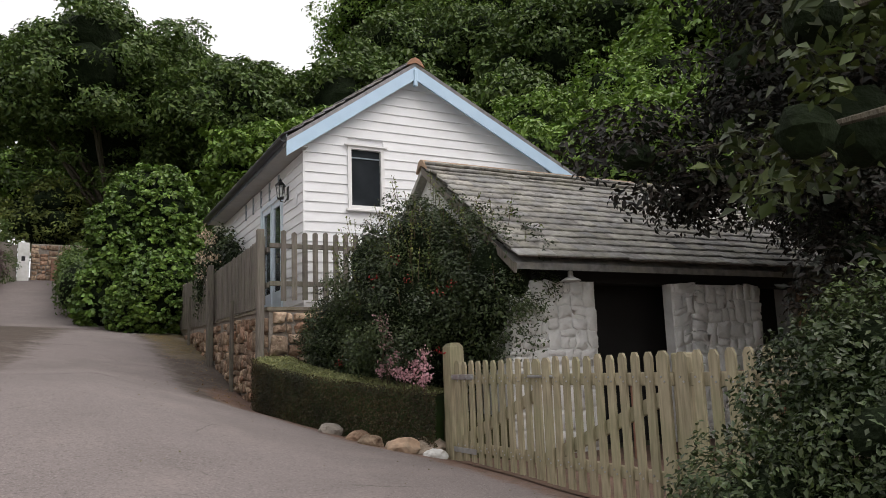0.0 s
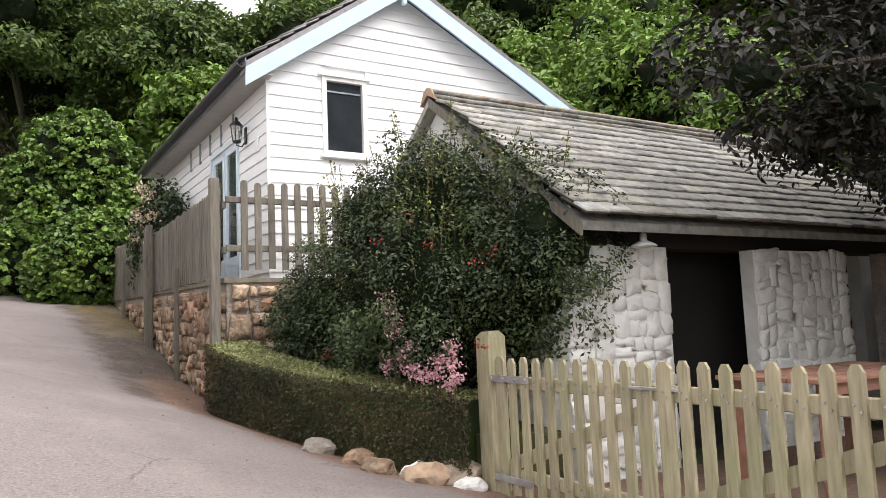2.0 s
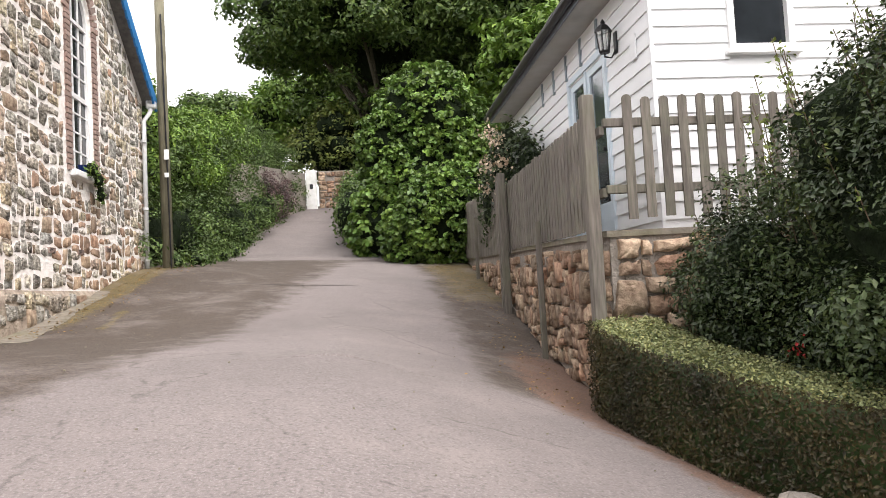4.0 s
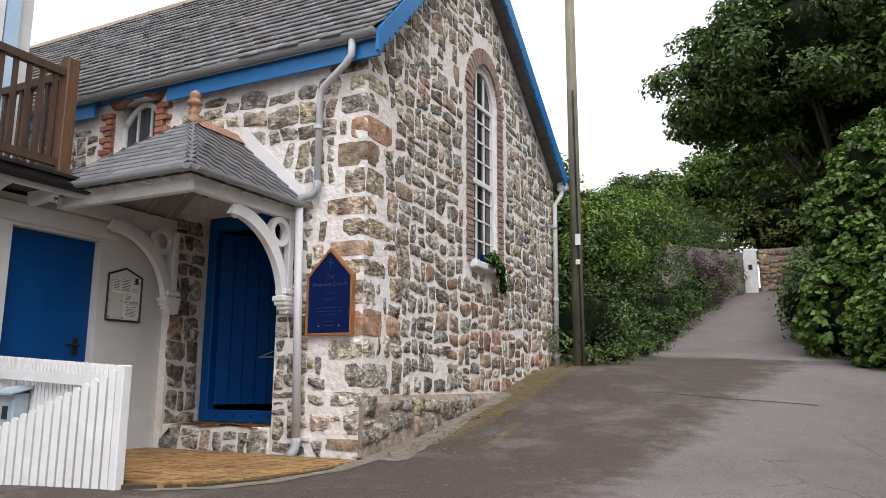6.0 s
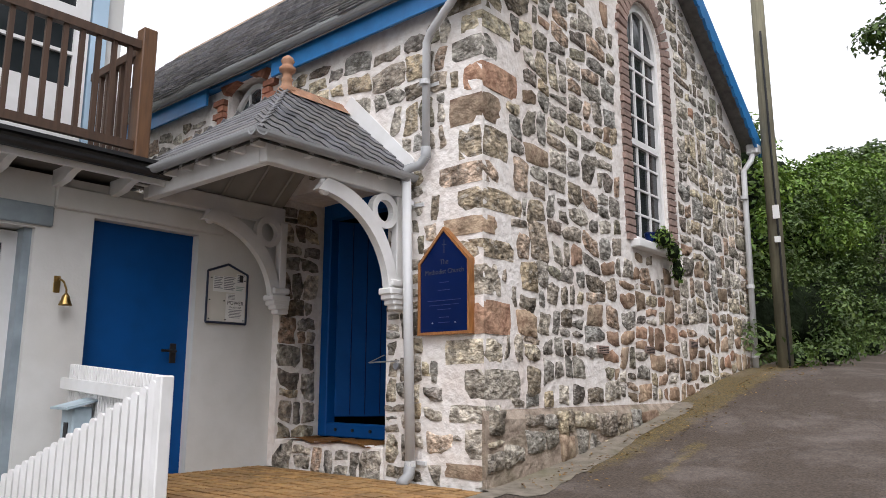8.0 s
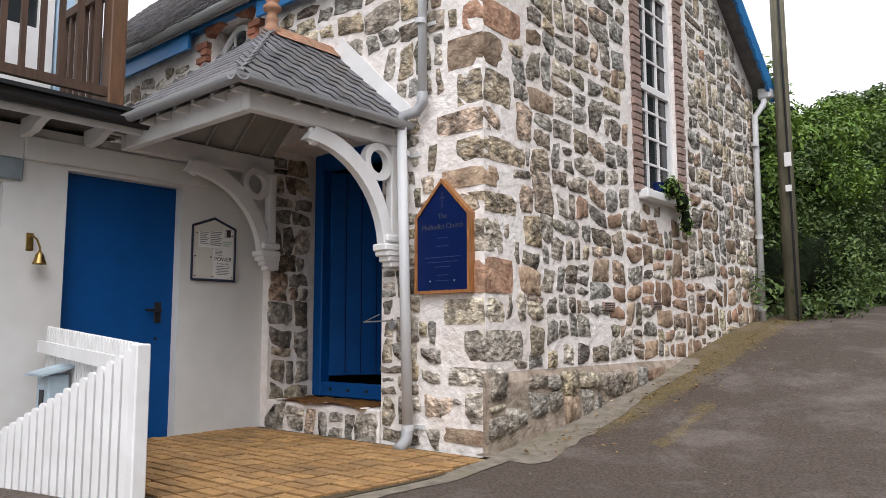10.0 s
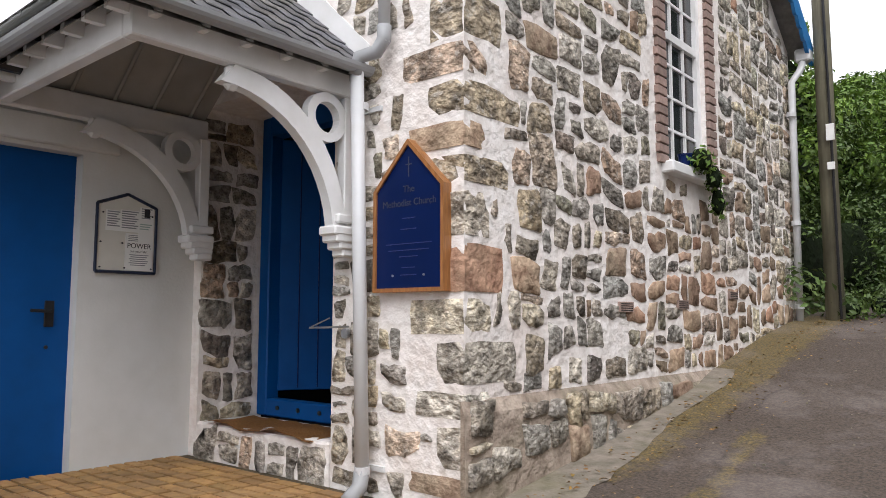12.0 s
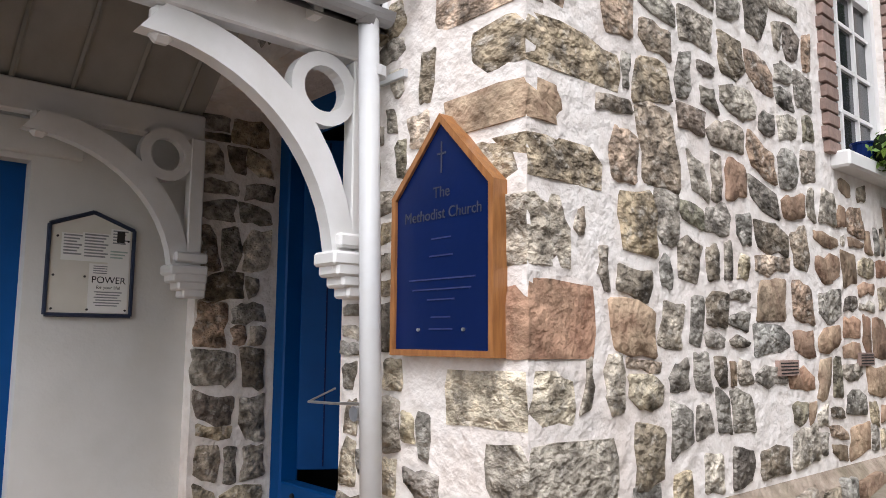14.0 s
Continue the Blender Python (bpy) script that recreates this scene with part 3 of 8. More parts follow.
FALL_R = (0, 0, -0.01, -0.09, -0.2, -0.24, -0.3, -0.2, -0.1, -0.09, -0.03, 0, 0, 0, 0, 0)
RISE_L = (0, 0, 0.0, 0.0, 0.02, 0.03, 0.03, 0.015, 0.05, 0.085, 0.05, 0.02, 0, 0, 0, 0)


def lane_z(x, y):
    """Height of the made surface at a place, before the banks and the hill."""
    z = 0
    for k, w in ((-0.8, 0.25), (0, 0.5), (0.8, 0.25)):
        c = np.interp(y + k, LANE_Y, LANE_Z)
        s = np.interp(y + k, LANE_Y, FALL_R) if x > 0.5 else -np.interp(y + k, LANE_Y, RISE_L)
        z += w * (c + s * max(-3.6, min(3.2, x - 0.5)))
    return z


def smooth01(a, b, v):
    t = min(1, max(0, (v - a) / (b - a)))
    return t * t * (3 - 2 * t)


def ground_z(x, y):
    z = lane_z(x, y)
    hill = smooth01(9, 40, x) * 15 * smooth01(-30, 25, y) + smooth01(22, 62, y) * smooth01(3.5, 22, x) * 9
    bank = 1.2 * smooth01(-2.9, -5.5, x) * smooth01(17.6, 19.5, y) * (1 - 0.4 * smooth01(30, 50, y))
    return z + hill + bank - 0.012


def ground_sheet():
    xs = np.unique(np.concatenate([np.linspace(-8, 10, 73), np.linspace(-400, -8, 25), np.linspace(10, 70, 31), np.linspace(70, 500, 12)]))
    ys = np.unique(np.concatenate([np.linspace(-8, 40, 161), np.linspace(-300, -8, 20), np.linspace(40, 110, 30), np.linspace(110, 600, 12)]))
    v = np.array([(x, y, ground_z(x, y)) for y in ys for x in xs])
    n = len(xs)
    f = np.array([(j * n + i, j * n + i + 1, (j + 1) * n + i + 1, (j + 1) * n + i) for j in range(len(ys) - 1) for i in range(n - 1)])
    ob = new("ground", from_arrays("ground", v, f, M["soil"]))
    return tagged(ob, "earth and rough grass of the wooded hillside", "ground", kind="structure")


def strip(name, left, right, y0, y1, lift, mat, label, category, step=0.25, wobble=0.0, seed=1, cols=15):
    """A surface laid on the lane between two edges, given as functions of y."""
    rng = np.random.default_rng(seed)
    ys = np.arange(y0, y1 + 1e-6, step)
    v = []
    for y in ys:
        a, b = left(y) + rng.normal(0, wobble), right(y) + rng.normal(0, wobble)
        for i in range(cols):
            x = a + (b - a) * i / (cols - 1)
            v.append((x, y, lane_z(x, y) + lift + 0.012 * noise.noise(Vector((x * 1.3, y * 1.3, 0)))))
    f = np.array([(j * cols + i, j * cols + i + 1, (j + 1) * cols + i + 1, (j + 1) * cols + i) for j in range(len(ys) - 1) for i in range(cols - 1)])
    ob = new(name, from_arrays(name, np.array(v), f, mat))
    ob.data.shade_smooth()
    return tagged(ob, label, category, kind="structure")


ground_sheet()


def road_left(y):
    return float(np.interp(y, (-8, 9, 11.2, 12.2, 18, 20, 22, 30, 36, 40), (-7, -5, -3.9, -2.75, -2.6, -2.7, -2.6, -2.0, -1.6, -1.7)))


def road_right(y):
    return float(np.interp(y, (-8, 6.4, 7.0, 10, 12.5, 18, 20.5, 21.5, 23, 30, 36, 40), (4.2, 3.6, 3.1, 2.35, 2.45, 2.5, 2.3, 1.4, 0.45, 0.0, 0.0, 0.3)))


def court_edge(y):
    return float(np.interp(y, (9.98, 10.3, 10.7, 11.4, 12.1), (-3.55, -3.16, -2.98, -2.96, -3.0)))


road = strip("road", lambda y: max(road_left(y) - 0.5, court_edge(y) + 0.03) if 9.95 < y < 12.25 else road_left(y) - 0.5, lambda y: road_right(y) + 0.55, -8, 40, 0.02, M["asphalt"], "worn grey tarmac lane climbing uphill", "road", step=0.12, cols=61)


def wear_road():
    """Where darker tar, washed-out earth and moss lie on the lane."""
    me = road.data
    lay = {k: me.attributes.new(k, "FLOAT", "POINT") for k in ("dark_tar", "earth", "moss")}
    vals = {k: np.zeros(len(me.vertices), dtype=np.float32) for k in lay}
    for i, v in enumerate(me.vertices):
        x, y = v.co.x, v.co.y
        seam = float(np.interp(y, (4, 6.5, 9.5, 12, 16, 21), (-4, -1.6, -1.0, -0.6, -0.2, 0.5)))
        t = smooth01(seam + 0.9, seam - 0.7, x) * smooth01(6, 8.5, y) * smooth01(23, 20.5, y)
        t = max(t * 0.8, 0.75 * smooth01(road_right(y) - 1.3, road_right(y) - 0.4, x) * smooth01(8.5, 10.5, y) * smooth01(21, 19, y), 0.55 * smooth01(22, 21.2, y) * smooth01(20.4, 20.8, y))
        vals["dark_tar"][i] = t
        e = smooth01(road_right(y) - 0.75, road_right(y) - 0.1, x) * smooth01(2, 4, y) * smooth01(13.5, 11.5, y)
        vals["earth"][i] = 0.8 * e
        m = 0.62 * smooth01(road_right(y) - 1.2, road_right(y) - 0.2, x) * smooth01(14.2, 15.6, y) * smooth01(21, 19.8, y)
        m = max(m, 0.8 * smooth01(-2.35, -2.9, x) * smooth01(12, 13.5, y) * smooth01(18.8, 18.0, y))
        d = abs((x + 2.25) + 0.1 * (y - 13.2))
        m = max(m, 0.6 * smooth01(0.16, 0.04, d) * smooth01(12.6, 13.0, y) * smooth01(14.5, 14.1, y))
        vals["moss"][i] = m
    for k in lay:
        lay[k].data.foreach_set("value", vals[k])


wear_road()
for y0, xa, xb in ((21.1, -2.6, 1.4), (16.2, -1.4, 0.6)):
    strip("tar_joint", lambda y: xa, lambda y: xb, y0, y0 + 0.03, 0.0245, M["tar"], "dark joint across the tarmac", "crack", step=0.015, cols=25)
strip("court_edging", lambda y: court_edge(y) - 0.02, lambda y: court_edge(y) + 0.13 + 0.015 * math.sin(y * 5), 10.0, 12.1, 0.0245, M["concrete"], "weathered concrete edging of the brick forecourt", "kerb", wobble=0.006, seed=6, step=0.1)
strip("kerb_strip", lambda y: -3.16, lambda y: float(np.interp(y, (12, 12.3, 13, 13.6, 15.6), (-2.74, -2.68, -2.76, -2.86, -2.93))) + 0.03 * math.sin(y * 4.3), 12.1, 15.6, 0.0245, M["concrete"], "mossy concrete strip along the church wall", "kerb", wobble=0.012, seed=5, step=0.15)
strip("yard_floor", lambda y: 3.55, lambda y: 9.6, -1.0, 6.35, 0.03, M["dirt"], "earth floor of the yard behind the gate", "yard")

# ---- rubble masonry ----
def stone_shapes(count, seed, corners=9):
    """Unit stones: an uneven angular outline with a split, nearly flat face."""
    rng = np.random.default_rng(seed)
    out = []
    for _ in range(count):
        a = (np.arange(corners) + rng.uniform(-0.38, 0.38, corners)) * 2 * math.pi / corners + rng.uniform(0, 6.28)
        e = rng.uniform(0.3, 0.62)
        c, s = np.cos(a), np.sin(a)
        r = rng.uniform(0.84, 1.09, corners)
        u = np.sign(c) * np.abs(c) ** e * 0.53 * r
        w = np.sign(s) * np.abs(s) ** e * 0.53 * r
        tilt = rng.normal(0, 0.22, 2)
        base = np.stack([u, w, np.full(corners, -0.6)], 1)
        edge = np.stack([u * 0.985, w * 0.985, 0.35 + rng.uniform(-0.2, 0.2, corners)], 1)
        k = rng.uniform(0.84, 0.93, corners)
        top = np.stack([u * k, w * k, 0.95 + tilt[0] * u * 2 + tilt[1] * w * 2 + rng.normal(0, 0.16, corners)], 1)
        mid = np.array([[rng.normal(0, 0.12), rng.normal(0, 0.12), 1.05 + rng.normal(0, 0.2)]])
        v = np.concatenate([base, edge, top, mid])
        f = []
        for i in range(corners):
            j = (i + 1) % corners
            f += [(i, j, corners + j), (i, corners + j, corners + i), (corners + i, corners + j, 2 * corners + j), (corners + i, 2 * corners + j, 2 * corners + i), (2 * corners + i, 2 * corners + j, 3 * corners)]
        out.append((v, np.array(f)))
    return out


SHAPES = stone_shapes(48, 11)


def split_rect(u0, v0, u1, v1, rng, amin, amax, out):
    """Cuts a rectangle into uneven blocks, as a mason fills a wall."""
    w, h = u1 - u0, v1 - v0
    if w * h < rng.uniform(amin, amax) and w < 0.5 and h < 0.3 or min(w, h) < 0.11:
        out.append((u0, v0, u1, v1))
        return
    if w > h * rng.uniform(0.75, 1.6):
        c = u0 + w * rng.uniform(0.34, 0.66)
        split_rect(u0, v0, c, v1, rng, amin, amax, out)
        split_rect(c, v0, u1, v1, rng, amin, amax, out)
    else:
        c = v0 + h * rng.uniform(0.34, 0.66)
        split_rect(u0, v0, u1, c, rng, amin, amax, out)
        split_rect(u0, c, u1, v1, rng, amin, amax, out)


def stone_outline(u0, v0, u1, v1, rng, gap, seed):
    """An angular block with uneven sides and knocked-off corners, in a wall whose courses wander."""
    g = gap * rng.uniform(0.25, 0.75, 4)
    c = np.array([(u0 + g[0], v0 + g[1]), (u1 - g[2], v0 + g[1]), (u1 - g[2], v1 - g[3]), (u0 + g[0], v1 - g[3])])
    c += rng.normal(0, 0.075, (4, 2)) * np.minimum(u1 - u0, v1 - v0)
    out = []
    for i in range(4):
        p, a, b = c[i], c[i - 1], c[(i + 1) % 4]
        k = rng.uniform(0.2, 0.4, 2) if rng.random() < 0.22 else rng.uniform(0.03, 0.09, 2)
        side = np.array([b[1] - p[1], p[0] - b[0]])
        out += [p + (a - p) * k[0], p + (b - p) * k[1]]
        out += [p + (b - p) * t + rng.normal(0, 0.03) * side for t in (0.38, 0.64)]
    out = np.array(out)
    for q in out:
        w = noise.noise_vector(Vector((q[0] * 2.1, q[1] * 2.1, seed))) * 0.06 + noise.noise_vector(Vector((q[0] * 11, q[1] * 11, seed + 9))) * 0.018
        q += (w.x, w.y)
    return out


def stone_solid(o, mid, d, rng):
    """Vertices (u, v, height) and triangles of a split-faced stone over an outline."""
    n = len(o)
    tilt = rng.normal(0, 0.5, 2)
    w = o - mid
    k = rng.uniform(0.92, 0.98, (n, 1))
    top = d * (0.95 + w @ tilt + rng.normal(0, 0.1, n))
    v = np.concatenate([np.column_stack([w, np.full(n, -0.6 * d)]), np.column_stack([w * 0.985, d * (0.6 + rng.uniform(-0.2, 0.2, n))]), np.column_stack([w * k, top]), [[*rng.normal(0, 0.01, 2), d * (1.0 + rng.normal(0, 0.12))]]])
    a = np.arange(n)
    b = (a + 1) % n
    f = np.concatenate([np.stack(x, 1) for x in ((a, b, n + b), (a, n + b, n + a), (n + a, n + b, 2 * n + b), (n + a, 2 * n + b, 2 * n + a), (2 * n + a, 2 * n + b, np.full(n, 3 * n)))])
    return v, f


def rubble(parent, origin, udir, vdir, rect, keep, seed, near=None, key="stone", amin=0.028, amax=0.12, joint=0.036, depth=0.01, name="stone", pick=None, bare=0.02, limits=None):
    """Fills a wall face with stones. keep(u, v) says where stone may lie; near(u, v) picks those that are parts of their own; pick(u, v, rng) names a material."""
    rng = np.random.default_rng(seed)
    U, V = Vector(udir).normalized(), Vector(vdir).normalized()
    N = U.cross(V)
    blocks = []
    split_rect(*rect, rng, amin, amax, blocks)
    joined = {}
    for u0, v0, u1, v1 in blocks:
        if limits:
            lo, hi = zip(*(limits(v) for v in (v0 + 0.02, (v0 + v1) / 2, v1 - 0.02)))
            u0, u1 = max(u0, max(lo)), min(u1, min(hi))
        if u1 - u0 < 0.075 or rng.random() < bare:
            continue
        o = stone_outline(u0, v0, u1, v1, rng, joint * rng.uniform(0.7, 1.35), seed)
        mid = o.mean(0)
        for k in (1.0, 0.85, 0.7, 0.55):
            if all(keep(*(mid + (q - mid) * k)) for q in o):
                break
        else:
            continue
        v, f = stone_solid(mid + (o - mid) * k, mid, depth * rng.uniform(0.6, 1.35), rng)
        m = pick(*mid, rng) if pick else key
        P = np.array(origin) + np.array(U) * mid[0] + np.array(V) * mid[1]
        v = v @ np.array([U, V, N])
        if near and near(*mid):
            child(name, from_arrays(name, v, f, M[m]), parent, Matrix.Translation(P))
        else:
            run = joined.setdefault(m, [[], [], 0])
            run[0].append(v + P)
            run[1].append(f + run[2])
            run[2] += len(v)
    for m, (vs, tri, _) in joined.items():
        o = new(name + "work", from_arrays(name + "work", np.concatenate(vs), np.concatenate(tri), M[m]))
        o.parent = parent
        o.matrix_parent_inverse = world_of(parent).inverted()
        tagged(o, kind="stuff")


# ---- slate roofs ----
def slates(parent, a, along, up, length, slope, mat, w=0.27, course=0.2, thick=0.017, seed=0, keep=None, single=0, name="slate", ragged=0.01, lift=0.004, bounds=None):
    """Courses of lapped slates from the eave point a. single: how many are parts of their own."""
    rng = np.random.default_rng(seed)
    A, Uv, up = Vector(a), Vector(along).normalized(), Vector(up).normalized()
    N = Uv.cross(up).normalized()
    cube = np.array([(x, y, z) for x in (-0.5, 0.5) for y in (0, 1) for z in (0, 1)], dtype=float)
    quads = np.array([(0, 1, 3, 2), (4, 6, 7, 5), (0, 4, 5, 1), (2, 3, 7, 6), (0, 2, 6, 4), (1, 5, 7, 3)])
    me = None
    if single:
        me = from_arrays(name, cube, quads, mat)
    vs, fs, at, made = [], [], 0, 0
    rows = int(slope / course) + 1
    for r in range(rows):
        s = r * course
        n = int(length / w) + 2
        off = (r % 2) * 0.5 * w
        for i in range(n):
            c = i * w - off + w * 0.5
            lo, hi = max(0, c - w / 2 + 0.004), min(length, c + w / 2 - 0.004)
            if bounds:
                b0, b1 = bounds(s + course * 0.5)
                lo, hi = max(lo, b0), min(hi, b1)
            if hi - lo < 0.03:
                continue
            cm = (lo + hi) / 2
            if keep and not keep(cm, s + course / 2):
                continue
            ln = min(course * 1.9, slope - s + 0.05)
            tilt = math.atan2(thick * 2.2, course * 1.9)
            P = A + Uv * cm + up * (s + rng.normal(0, ragged)) + N * (thick * 2.4 + rng.uniform(0, lift))
            Y = (up * math.cos(tilt) - N * math.sin(tilt)) * ln
            X = Uv * (hi - lo)
            Z = N * thick
            if single and made < single:
                m = Matrix(((X.x, Y.x, Z.x, P.x), (X.y, Y.y, Z.y, P.y), (X.z, Y.z, Z.z, P.z), (0, 0, 0, 1)))
                child(name, me, parent, m)
                made += 1
            else:
                vs.append(cube @ np.array([X, Y, Z]) + np.array(P))
                fs.append(quads + at)
                at += 8
    if vs:
        o = new(name + "work", from_arrays(name + "work", np.concatenate(vs), np.concatenate(fs), mat))
        o.parent = parent
        o.matrix_parent_inverse = world_of(parent).inverted()
        tagged(o, kind="stuff")


# ---- the church ----
CX, CY, CY2, CW = -3.14, 12.2, 18.0, -12.2      # gable face, front face, back face, far end
CMID, EAVE = 15.1, 5.42                          # window centre, eaves
RMID, APEX, SL, SR = 14.55, 8.0, 1.06, 0.755     # ridge, and the two pitches
church = empty("church", (CX, CY, 1.3), "small grey rubble-stone church with white mortar and bright blue trim", "church")


def roof_line(y):
    return APEX - (SL * (RMID - y) if y < RMID else SR * (y - RMID))


WIN_Y0, WIN_Y1, WIN_SILL, WIN_SPRING = 14.68, 15.52, 3.6, 5.78
WIN_R = (WIN_Y1 - WIN_Y0) / 2
arch = [(CMID + 0.0 + WIN_R * math.cos(a) * 1.0, WIN_SPRING + 1.3 * WIN_R * math.sin(a)) for a in [math.pi * i / 14 for i in range(15)]]


def church_walls():
    t = 0.5
    bm = bmesh.new()
    X = CX
    prism(bm, [(X, CY, 0.6), (X, WIN_Y0, 0.6), (X, WIN_Y0, roof_line(WIN_Y0)), (X, RMID, APEX), (X, CY, roof_line(CY))], (-t, 0, 0))
    prism(bm, [(X, WIN_Y1, 0.6), (X, CY2, 0.6), (X, CY2, roof_line(CY2)), (X, WIN_Y1, roof_line(WIN_Y1))], (-t, 0, 0))
    prism(bm, [(X, WIN_Y0, 0.6), (X, WIN_Y1, 0.6), (X, WIN_Y1, WIN_SILL), (X, WIN_Y0, WIN_SILL)], (-t, 0, 0))
    prism(bm, [(X, y, z) for y, z in arch] + [(X, WIN_Y0, roof_line(WIN_Y0)), (X, WIN_Y1, roof_line(WIN_Y1))], (-t, 0, 0))
    part("gable_wall", bm, M["mortar"], church)
    # front wall between the door recess, the little window and the far end
    for x0, z0, x1, z1 in ((-4.16, 0.6, CX - t, EAVE), (-5.62, 3.95, -4.16, EAVE), (-6.0, 0.6, -5.62, EAVE), (-6.7, 0.6, -6.0, 4.64), (-6.7, 5.4, -6.0, EAVE), (CW, 0.6, -6.7, EAVE)):
        part("front_wall", boxed(x0, CY, z0, x1, CY + 0.55, z1), M["mortar"], church)
    part("back_wall", boxed(CW, CY2 - 0.5, 0.6, CX - t, CY2, EAVE), M["mortar"], church)
    part("end_wall", prismed([(CW, CY + 0.55, 0.6), (CW, CY2 - 0.5, 0.6), (CW, CY2 - 0.5, roof_line(CY2 - 0.5)), (CW, RMID, APEX), (CW, CY + 0.55, roof_line(CY + 0.55))], (0.4, 0, 0)), M["mortar"], church)
    # stepped plinth at the foot
    part("plinth", prismed([(CX, CY - 0.03, 0.7), (CX + 0.055, CY - 0.045, 0.7), (CX + 0.04, CY - 0.045, 1.9), (CX, CY - 0.03, 1.97)], (0, CY2 - CY + 0.05, 0)), M["dirty_mortar"], church)


church_walls()


def church_roof():
    ov = 0.2
    y_l, y_r = 12.02, 18.14
    for y_e in (y_l, y_r):
        z_e = roof_line(y_e) + 0.14
        part("roof_slope", prismed([(CX + ov, y_e, z_e), (CX + ov, RMID, APEX + 0.14), (CX + ov, RMID, APEX + 0.06), (CX + ov, y_e, z_e - 0.08)], (CW - CX - 2 * ov, 0, 0)), M["slate"], church)
    up = Vector((0, RMID - y_l, SL * (RMID - y_l)))
    slates(church, (CW - ov, y_l - 0.04, roof_line(y_l - 0.04) + 0.145), (1, 0, 0), up, CX - CW + 2 * ov, up.length + 0.04, M["slate"], w=0.26, course=0.17, thick=0.02, seed=3, ragged=0.01, lift=0.006)
    bm = bmesh.new()
    for i in range(21):
        x = CW + i * 0.45
        prism(bm, [(x, RMID - 0.15, APEX + 0.07), (x, RMID, APEX + 0.25), (x, RMID + 0.17, APEX + 0.09), (x, RMID, APEX + 0.16)], (0.44, 0, 0))
    part("ridge_tile_run", bm, M["ridge_buff"], church, "buff clay ridge tiles")
    # scalloped blue bargeboards
    for y_e in (y_l - 0.02, y_r):
        top, low = [], []
        n = 26
        for i in range(n * 4 + 1):
            y = RMID + (y_e - RMID) * i / (n * 4)
            z = roof_line(y) + 0.16
            top.append((CX + ov, y, z))
            low.append((CX + ov, y, z - 0.22 - 0.05 * abs(math.sin(math.pi * i / 4))))
        part("bargeboard", prismed(top + low[::-1], (0.035, 0, 0)), M["barge_blue"], church, "scalloped sky-blue bargeboard")
    for x0, x1 in ((CW, -6.95), (-5.75, CX + 0.2)):
        part("fascia", boxed(x0, CY - 0.13, EAVE - 0.2, x1, CY - 0.1, EAVE + 0.0), M["barge_blue"], church, "blue fascia board")
    part("soffit", boxed(CW, CY - 0.1, EAVE - 0.02, CX + 0.17, CY, EAVE + 0.01), M["barge_blue"], church)
    bm = bmesh.new()
    half = [(0.062 * math.cos(a), 0.062 * math.sin(a)) for a in [math.pi * (1 + i / 8) for i in range(9)]]
    prism(bm, [(CW, CY - 0.195 + u, EAVE + 0.04 + v) for u, v in half] + [(CW, CY - 0.195 + u * 0.85, EAVE + 0.04 + v * 0.85) for u, v in half[::-1]], (CX + 0.2 - CW, 0, 0))
    for i in range(10):
        x = CX + 0.15 - i * 0.95
        prism(bm, [(x, CY - 0.195 + u * 1.1, EAVE + 0.045 + v * 1.1) for u, v in half] + [(x, CY - 0.13, EAVE + 0.05)], (0.03, 0, 0))
    part("gutter", bm, M["gutter"], church, "grey half-round gutter")


church_roof()


def corner_stones():
    """Heights and the two face lengths of the long and short corner stones."""
    rq, z, out = random.Random(31), 1.45, []
    while z < EAVE - 0.25:
        hgt = rq.uniform(0.15, 0.29)
        a, b = (0.44, 0.24) if len(out) % 2 else (0.24, 0.42)
        out.append((z, z + hgt, a * rq.uniform(0.75, 1.2), b * rq.uniform(0.75, 1.15)))
        z += hgt
    return out


CORNER = corner_stones()


def corner_reach(v):
    for z0, z1, a, b in CORNER:
        if z0 - 0.015 < v < z1 + 0.015:
            return a, b
    return 0.1, 0.1


def in_church_gable(u, v):
    y, z = CY + u, v
    if z > roof_line(y) - 0.05 or z < 1.97:
        return False
    if WIN_Y0 - 0.27 < y < WIN_Y1 + 0.27 and WIN_SILL - 0.12 < z < WIN_SPRING:
        return False
    return not ((y - CMID) ** 2 + ((z - WIN_SPRING) / 1.12) ** 2 < 0.72 ** 2 and z > WIN_SPRING - 0.1)


